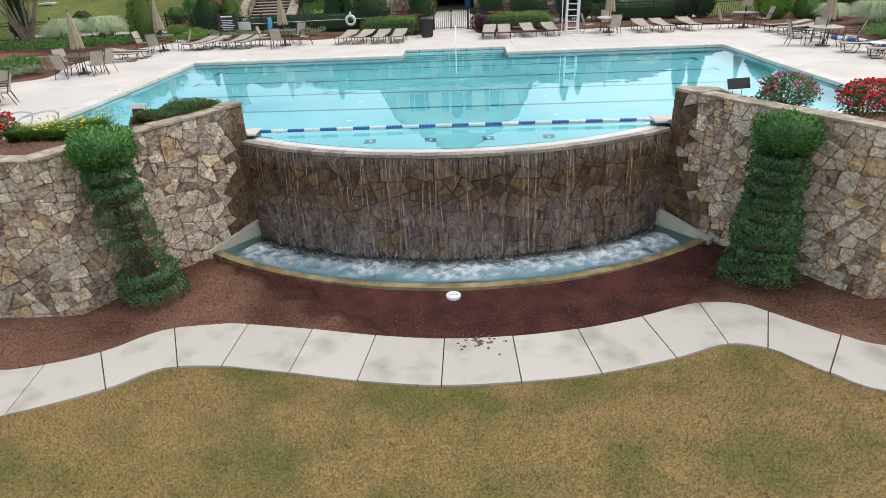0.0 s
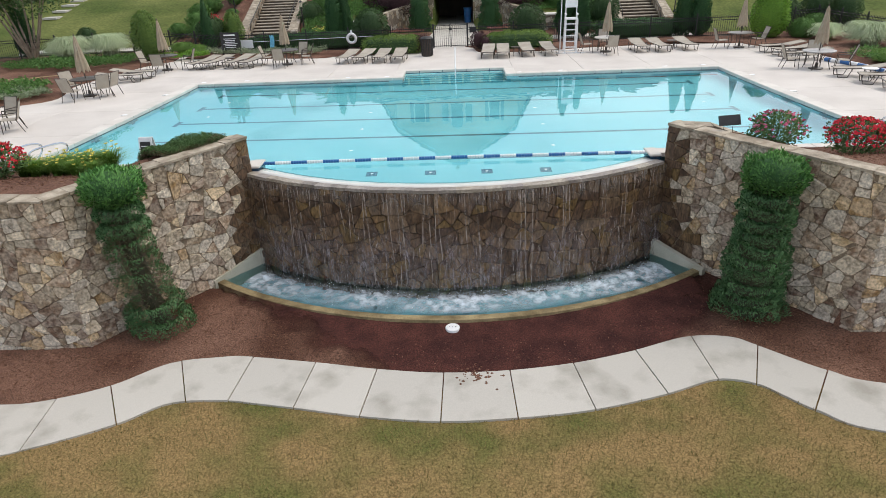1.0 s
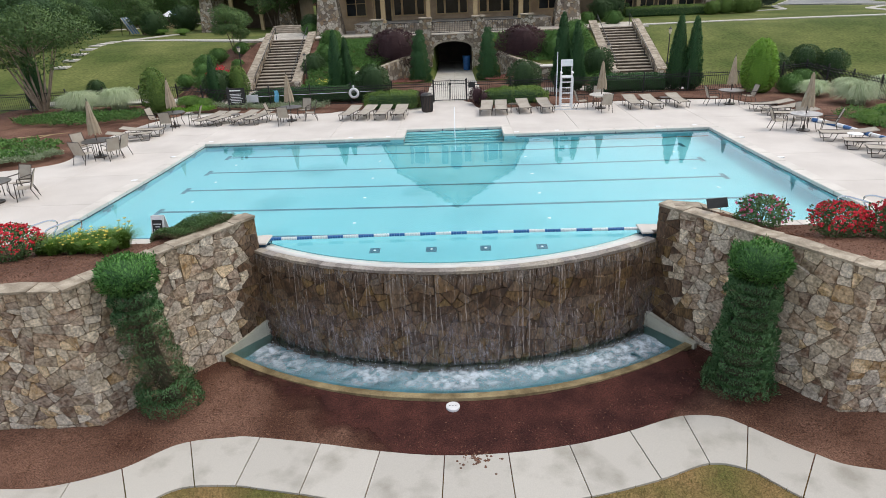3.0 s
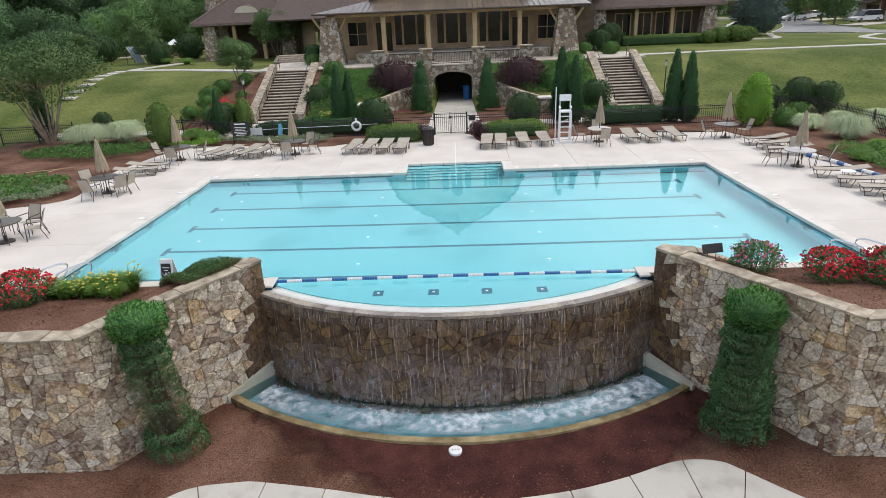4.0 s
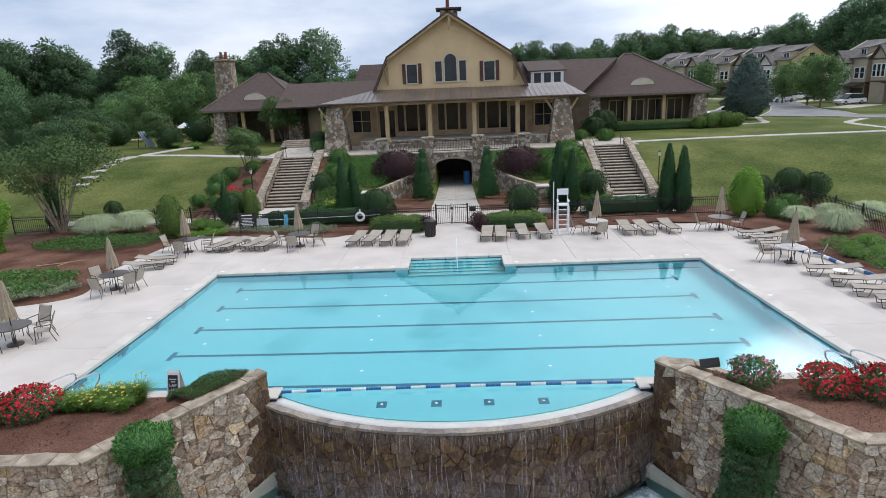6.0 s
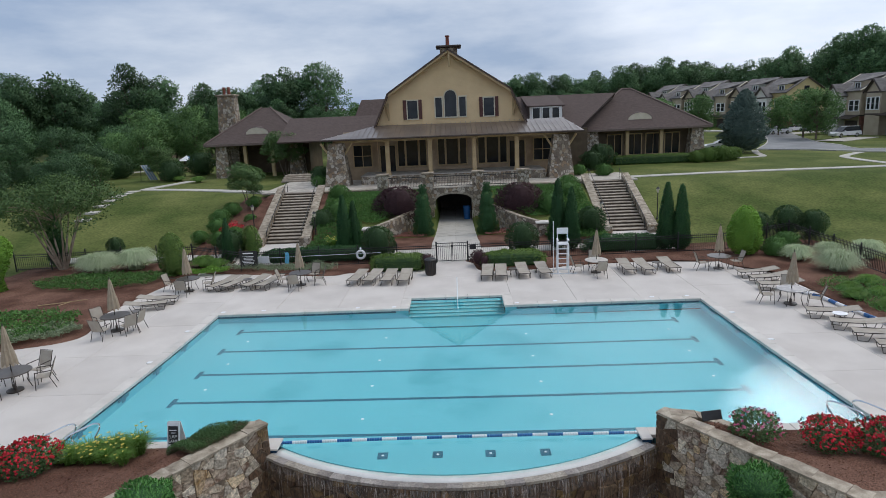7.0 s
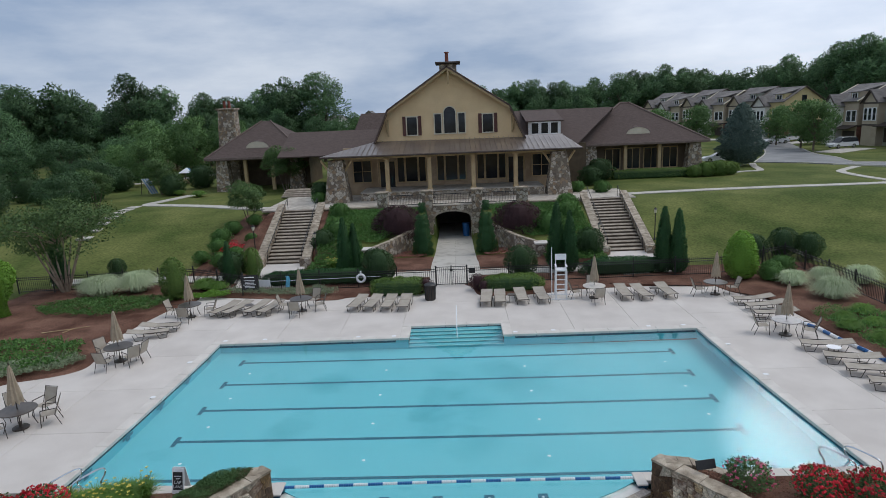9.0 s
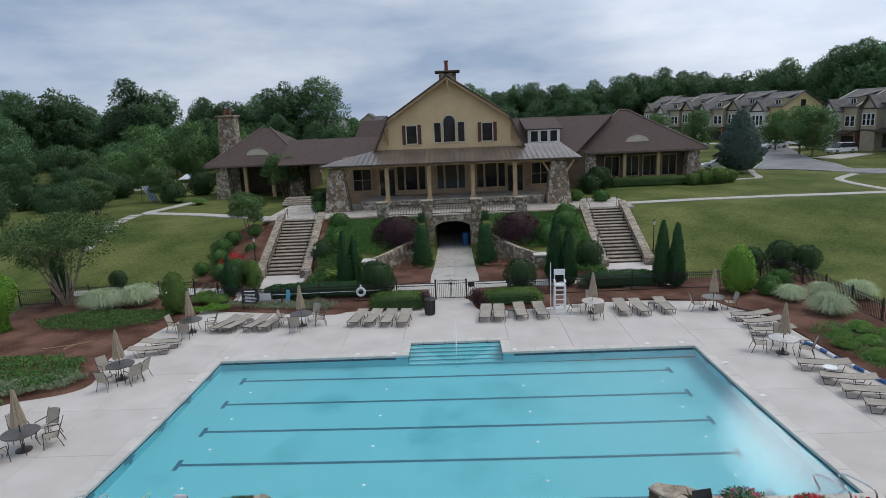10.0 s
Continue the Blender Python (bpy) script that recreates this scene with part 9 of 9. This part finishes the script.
def townhouse(w, wall, gable, label, rake):
    """A three-storey terrace house; its front looks along -y, its ridge runs along x."""
    ob = thing("townhouse", label, "house", group="townhouses beyond the lawn")
    D, E, R = 11.0, 7.6, 10.4
    part("wall", MB().box(0.02, w - 0.02, 0, D, -1, E).add([(0.02, 0, E), (0.02, D, E), (0.02, D / 2, R - 0.1), (w - 0.02, 0, E), (w - 0.02, D, E), (w - 0.02, D / 2, R - 0.1)], [(0, 2, 1), (3, 4, 5)]), wall, ob)
    roof = part("roof", MB().slab([(-0.25, -0.5, E - 0.2), (w + 0.25, -0.5, E - 0.2), (w + 0.25, D / 2, R), (-0.25, D / 2, R)], 0.15).slab([(w + 0.25, D + 0.5, E - 0.2), (-0.25, D + 0.5, E - 0.2), (-0.25, D / 2, R), (w + 0.25, D / 2, R)], 0.15), W_ROOF, ob)
    part("verge", MB().tube([(w + 0.27, -0.5, E - 0.22), (w + 0.27, D / 2, R - 0.05), (w + 0.27, D + 0.5, E - 0.22)], 0.14, 4).tube([(-0.27, -0.5, E - 0.22), (-0.27, D / 2, R - 0.05)], 0.14, 4), rake, roof)
    bx0, bx1 = 0.5, w * 0.52
    bm = (bx0 + bx1) / 2
    part("bay", MB().box(bx0, bx1, -1.3, 0.1, -1, 6.6).add([(bx0, -1.3, 6.6), (bx1, -1.3, 6.6), (bm, -1.3, 8.5)], [(0, 1, 2)]), gable, ob)
    part("bay_roof", MB().slab([(bx0 - 0.3, -1.7, 6.45), (bm, -1.7, 8.65), (bm, 3.0, 8.65), (bx0 - 0.3, 1.4, 6.45)][::-1], 0.15).slab([(bm, -1.7, 8.65), (bx1 + 0.3, -1.7, 6.45), (bx1 + 0.3, 1.4, 6.45), (bm, 3.0, 8.65)][::-1], 0.15), W_ROOF, ob)
    part("bay_verge", MB().tube([(bx0 - 0.3, -1.72, 6.4), (bm, -1.72, 8.6), (bx1 + 0.3, -1.72, 6.4)], 0.13, 4), M_TRIM, ob)
    for z in (2.75, 6.35):
        part("band", MB().box(bx0 - 0.02, bx1 + 0.02, -1.36, -1.3, z, z + 0.25), M_TRIM, ob)
    for k in range(3):
        window(ob, bx0 + 0.35 + 0.95 * k, bx0 + 1.0 + 0.95 * k, -1.33, 3.7, 5.6, 1, 2, M_WHITE)
    window(ob, w * 0.64, w * 0.64 + 1.0, -0.03, 4.0, 5.7, 1, 2, M_WHITE)
    window(ob, w * 0.82, w * 0.82 + 0.9, -0.03, 4.0, 5.7, 1, 2, M_WHITE)
    part("dormer", MB().box(w * 0.62, w * 0.92, 0.6, 3.5, 7.4, 9.0), wall, ob)
    part("dormer_roof", MB().slab([(w * 0.58, 0.2, 9.0), (w * 0.96, 0.2, 9.0), (w * 0.96, 4.6, 10.0), (w * 0.58, 4.6, 10.0)], 0.12), W_ROOF, ob)
    window(ob, w * 0.68, w * 0.68 + 1.1, 0.57, 7.7, 8.7, 2, 1, M_WHITE)
    part("garage_door", MB().box(w * 0.56, w * 0.95, -0.08, 0.0, 0, 2.3), M_TRIM, ob)
    part("porch_roof", MB().slab([(bx1 - 0.2, -1.9, 2.7), (w, -1.9, 2.7), (w, 0.1, 3.3), (bx1 - 0.2, 0.1, 3.3)], 0.12), M_TRIM, ob)
    for z, x in ((4.0, 2.6), (4.0, 6.2), (6.9, 4.9)):   # end wall windows
        wd = part("window", MB().box(w - 0.02, w + 0.03, x, x + 1.2, z, z + 1.6), M_GLASS, ob)
        part("window_frame", MB().box(w, w + 0.05, x - 0.1, x, z - 0.1, z + 1.7).box(w, w + 0.05, x + 1.2, x + 1.3, z - 0.1, z + 1.7).box(w, w + 0.05, x, x + 1.2, z + 1.6, z + 1.7).box(w, w + 0.05, x, x + 1.2, z - 0.1, z), M_TRIM, wd)
    part("end_band", MB().box(w, w + 0.04, -0.02, D, 3.0, 3.25), M_TRIM, ob)
    part("brick_base", MB().box(w - 0.01, w + 0.06, 0.0, D, -1, 3.0), M_BRICK, ob)
    return ob


TA = townhouse(7.2, W_OCHRE, W_WHITE, "ochre three-storey townhouse with a white timbered bay", M_TRIM)
TBn = townhouse(7.2, W_TAN, W_WHITE, "tan three-storey townhouse with a white timbered bay", M_CREAMTRIM)
TC = townhouse(7.2, W_GREY, W_TAN, "grey-green three-storey townhouse with a tan bay", M_TRIM)
row_a = [TC, TBn, TC, TBn, TC, TA]
seen_t = set()


def set_house(proto, m):
    if proto.name in seen_t:
        return copy_thing(proto, m)
    seen_t.add(proto.name)
    proto.matrix_basis = m
    return proto


for k in range(6):
    o = (1.6, -0.4, 1.2, -1.0, 0.9, 0.0)[k]   # the fronts step in and out
    set_house(row_a[k], pose(51.5 + 0.375 * 7.4 * k + 0.927 * o, 143 - 0.927 * 7.4 * k + 0.375 * o, (3.9, 3.3, 3.9, 3.2, 3.6, 3.2)[k], 0, 0, -68))
for k in range(4):
    set_house([TBn, TC, TBn, TA][k], pose(69.5 + 0.9 * k + (0.0, 1.0, -0.3, 0.6)[k], 89 - 8.0 * k, (2.7, 3.2, 2.8, 3.0)[k], 0, 0, -84))


def far_house(x, y, z, w, d, h, wall, rz):
    ob = thing("far_house", "distant house with a grey gabled roof among trees", "house", (x, y, z), rz, "distant houses")
    part("wall", MB().box(0, w, 0, d, -3, h).add([(0, 0, h), (w, 0, h), (w / 2, 0, h + w * 0.38), (0, d, h), (w, d, h), (w / 2, d, h + w * 0.38)], [(0, 1, 2), (4, 3, 5)]), wall, ob)
    part("roof", MB().slab([(-0.4, -0.4, h - 0.2), (-0.4, d + 0.4, h - 0.2), (w / 2, d + 0.4, h + w * 0.40), (w / 2, -0.4, h + w * 0.40)][::-1], 0.2).slab([(w / 2, -0.4, h + w * 0.40), (w / 2, d + 0.4, h + w * 0.40), (w + 0.4, d + 0.4, h - 0.2), (w + 0.4, -0.4, h - 0.2)][::-1], 0.2), W_ROOF, ob)
    for k in range(3):
        window(ob, w * (0.18 + 0.27 * k), w * (0.18 + 0.27 * k) + 0.9, -0.03, h - 2.2, h - 0.7, 1, 1, M_WHITE)


far_house(-34, 118, 3.0, 8, 9, 5.0, M_BRICK, 15)
far_house(-64, 90, 3.0, 7, 9, 6.0, W_TAN, -20)
for k, x in enumerate((-48, -39, -31, -24, -17, -8)):
    far_house(x, 168 + 3 * (k % 3), 4.0, 8, 9, (7.0, 5.5, 6.5, 5.5, 5.0, 5.0)[k], (W_GREY, W_WHITE, W_TAN)[k % 3], (-10, 25, 0, 40, -30, 10)[k])

road = thing("road", "pale asphalt street winding in front of the townhouses", "road", kind="structure")
street = [(40.3, 55.5), (44.9, 52.1), (48.0, 46.9), (50.1, 44.2), (75, 26), (79, 31), (53.1, 48.6), (50.5, 50.9), (52.7, 57.9), (54.1, 65.7), (58.3, 76.5), (65.9, 95.3), (70, 112), (66, 116), (57.5, 89.0), (51.4, 75.1), (46.4, 65.5)]
part("carriageway", MB().prism(street, 2.3, 2.70), M_ROAD, road)
for run in (street[:4], street[5:11], street[13:] + street[:1]):
    part("kerb", ribbon(run, 0.16, 0.13, 0.4), M_PATH, road)
for pts in ([(56.5, 67), (66, 73.5)], [(62, 92), (72, 97)], [(59, 107), (52, 112)]):
    part("driveway", ribbon(pts, 4.2, 0.06, 0.3), M_PATH, road)

CAR_W = mat("white_car_paint", (0.70, 0.71, 0.72), (0.74, 0.75, 0.76), 1, 0.25, 0.0, 20, grain=0.02, coat=0.6)
CAR_D = mat("dark_car_paint", (0.03, 0.035, 0.05), (0.04, 0.045, 0.06), 1, 0.25, 0.0, 20, grain=0.02, coat=0.6)
M_TYRE = mat("tyre_rubber", (0.015, 0.015, 0.015), (0.025, 0.025, 0.025), 5, 0.8, 0.1, 30)
M_LENS = mat("tail_light_lens", (0.35, 0.02, 0.02), (0.4, 0.03, 0.03), 5, 0.2, 0.0, 30)


def car(x, y, z, rz, van, paint, label):
    """A parked car, lengthwise along x."""
    ob = thing("parked_car", label, "car", (x, y, z), rz, "parked cars")
    low = [(-2.25, 0.35), (-2.3, 0.75), (-2.1, 0.95), (-1.2 if not van else -2.15, 1.0), (1.0, 0.95), (2.0, 0.80), (2.3, 0.62), (2.3, 0.32)]
    top = [(-1.75, 0.96), (-1.15, 1.42), (0.25, 1.44), (1.05, 0.95)] if not van else [(-2.2, 0.98), (-2.0, 1.68), (0.35, 1.72), (1.35, 0.94)]

    def loft(prof, w0, w1):
        n = len(prof)
        zs = [p[1] for p in prof]
        f = lambda q: lerp(w0, w1, (q - min(zs)) / (max(zs) - min(zs)))
        vs = [(px, -f(pz), pz) for px, pz in prof] + [(px, f(pz), pz) for px, pz in prof]
        return MB().add(vs, [tuple(range(n))[::-1], tuple(range(n, 2 * n))] + [(i, (i + 1) % n, n + (i + 1) % n, n + i) for i in range(n)])
    part("body", loft(low, 0.90, 0.86), paint, ob)
    cab = part("cabin_glass", loft(top, 0.83, 0.62), M_GLASS, ob)
    rf = [(top[1][0] - 0.02, top[1][1] + 0.0), (top[1][0] + 0.1, top[1][1] + 0.05), (top[2][0] - 0.1, top[2][1] + 0.05), (top[2][0] + 0.04, top[2][1] - 0.01)]
    part("roof", loft(rf, 0.64, 0.58), paint, cab)
    for px in (-1.4, 1.45):
        for s in (-1, 1):
            wh = part("wheel", MB().lathe([(0.24, -0.1), (0.33, -0.09), (0.33, 0.09), (0.24, 0.1)], 16), M_TYRE, ob, loc=Matrix.Translation((px, s * 0.80, 0.33)) @ pose(0, 0, 0, 90, 0, 0))
            part("rim", MB().lathe([(0.21, -0.115), (0.20, 0.115)], 12), M_CHROME, wh)
    for s in (-1, 1):
        part("headlight", MB().cbox(2.18, 2.31, s * 0.65 - 0.17, s * 0.65 + 0.17, 0.6, 0.72, 0.02), M_WHITE, ob)
        part("tail_light", MB().cbox(-2.32, -2.24, s * 0.68 - 0.12, s * 0.68 + 0.12, 0.72, 0.9, 0.02), M_LENS, ob)
        part("mirror", MB().cbox(0.75, 0.9, s * 0.92 - 0.08, s * 0.92 + 0.08, 0.98, 1.1, 0.02), paint, ob)


car(63.6, 74.6, 2.72, 190, True, CAR_W, "white minivan parked in a driveway")
car(62.2, 93.0, 2.72, 185, False, CAR_W, "white saloon car parked on the street")
car(68.2, 98.5, 2.75, 195, False, CAR_W, "pale saloon car parked by the townhouses")
car(36.6, 57.5, 2.68, 170, False, CAR_W, "white car parked behind the spruce")
car(66.0, 88.0, 3.05, 200, False, CAR_D, "dark saloon car parked by the townhouses")

# ---- play corner on the west lawn ----
M_SKYBLUE = mat("blue_canvas", (0.06, 0.16, 0.28), (0.10, 0.22, 0.36), 3, 0.7, 0.05, 20)
kio = thing("kiosk", "small timber kiosk with a pale blue pointed roof", "kiosk", (-38.3, 60, 2.65))
for a, b in ((-1, -1), (1, -1), (1, 1), (-1, 1)):
    part("post", MB().cbox(a * 1.1 - 0.08, a * 1.1 + 0.08, b * 1.1 - 0.08, b * 1.1 + 0.08, 0, 2.3, 0.02), M_TRIM, kio)
for k in range(4):
    q = [(-1.5, -1.5), (1.5, -1.5), (1.5, 1.5), (-1.5, 1.5)]
    p, r = q[k], q[(k + 1) % 4]
    part("roof_panel", MB().slab([(p[0], p[1], 2.3), (r[0], r[1], 2.3), (0, 0, 3.4)], 0.06), M_SKYBLUE if k % 2 else M_WHITE, kio)
kio.matrix_basis = pose(-38.3, 60, 2.65) @ Matrix.Scale(0.66, 4)
part("counter", MB().cbox(-1.1, 1.1, -1.15, -0.95, 0, 1.0, 0.02), M_TAN, kio)
sl = thing("play_slide", "blue and white striped play slide", "slide", (-37.4, 46.5, 2.62), 30)
for k in range(6):
    part("slide_board", MB().slab([(-0.6 + 0.2 * k, -1.5, 0.2), (-0.42 + 0.2 * k, -1.5, 0.2), (-0.42 + 0.2 * k, 0.8, 2.4), (-0.6 + 0.2 * k, 0.8, 2.4)], 0.06), M_SKYBLUE if k % 2 else W_GREY, sl)
for s in (-0.55, 0.55):
    part("leg", MB().tube([(s, 0.8, 2.4), (s, 1.3, 0)], 0.05, 6), M_TRIM, sl)

sl.matrix_basis = pose(-37.4, 46.5, 2.62, 0, 0, 55) @ Matrix.Scale(0.8, 4)
# ---- grass blades on the lower lawn ----
L_LAWN = leaf_mat("lawn_blades", (0.12, 0.125, 0.04), (0.33, 0.22, 0.10), 0.8)
rng = random.Random(8)
mb = MB()
made = 0
while made < 60000:
    x, y = rng.uniform(-10.5, 10.5), -18.0 - 6.6 * rng.random()
    near_y = min(NEARC, key=lambda p: abs(p.x - x)).y
    if y > near_y - 0.02:
        continue
    z = LOW - 0.012 + 0.012 * noise.noise((x * 0.3, y * 0.3, 0))
    a, h = rng.uniform(0, 6.283), rng.uniform(0.03, 0.07)
    dx, dy = math.cos(a), math.sin(a)
    o = len(mb.v)
    w = rng.uniform(0.004, 0.008)
    mb.v += [(x - dy * w, y + dx * w, z), (x + dy * w, y - dx * w, z), (x + dx * h * 0.7, y + dy * h * 0.7, z + h)]
    mb.f.append((o, o + 1, o + 2))
    made += 1
solid("lawn_grass", mb, L_LAWN, "short dry olive and tan lawn grass", "grass", kind="stuff")
# bark chips on the mulch
rng = random.Random(9)
mb = MB()
for k in range(34000):
    if rng.random() < 0.7:
        x, y = rng.uniform(-10, 10), rng.uniform(-18.2, -14.0)
        if behind_wall(x, y) or behind_wall(x, y + 0.15) or y < path_far(x) + 0.05 or (abs(x) < 6.5 and y > RIM_C - math.sqrt(max(0.0, RIM_R ** 2 - x * x)) - 0.03):
            continue
        z = ground_z(x, y) + 0.012
    else:
        s = rng.choice((-1, 1))
        x = rng.uniform(5.8, 12.2)
        yw = wall_line(s * x) + 0.5
        y = rng.uniform(min(yw, PY - cw - 0.1), PY - cw - 0.05)
        x *= s
        z = bed_z(x, y) + 0.035
    d = Vector((rng.gauss(0, 1), rng.gauss(0, 1), rng.gauss(0.1, 0.25))).normalized()
    leaf(mb, Vector((x, y, z)), d, rng.uniform(0.025, 0.085), 0.28, rng)
L_CHIP = leaf_mat("bark_chips", (0.10, 0.045, 0.03), (0.30, 0.17, 0.11), 0.9)
solid("bark_chips", mb, L_CHIP, "loose red-brown bark chips on the mulch", "bark chips", kind="stuff")
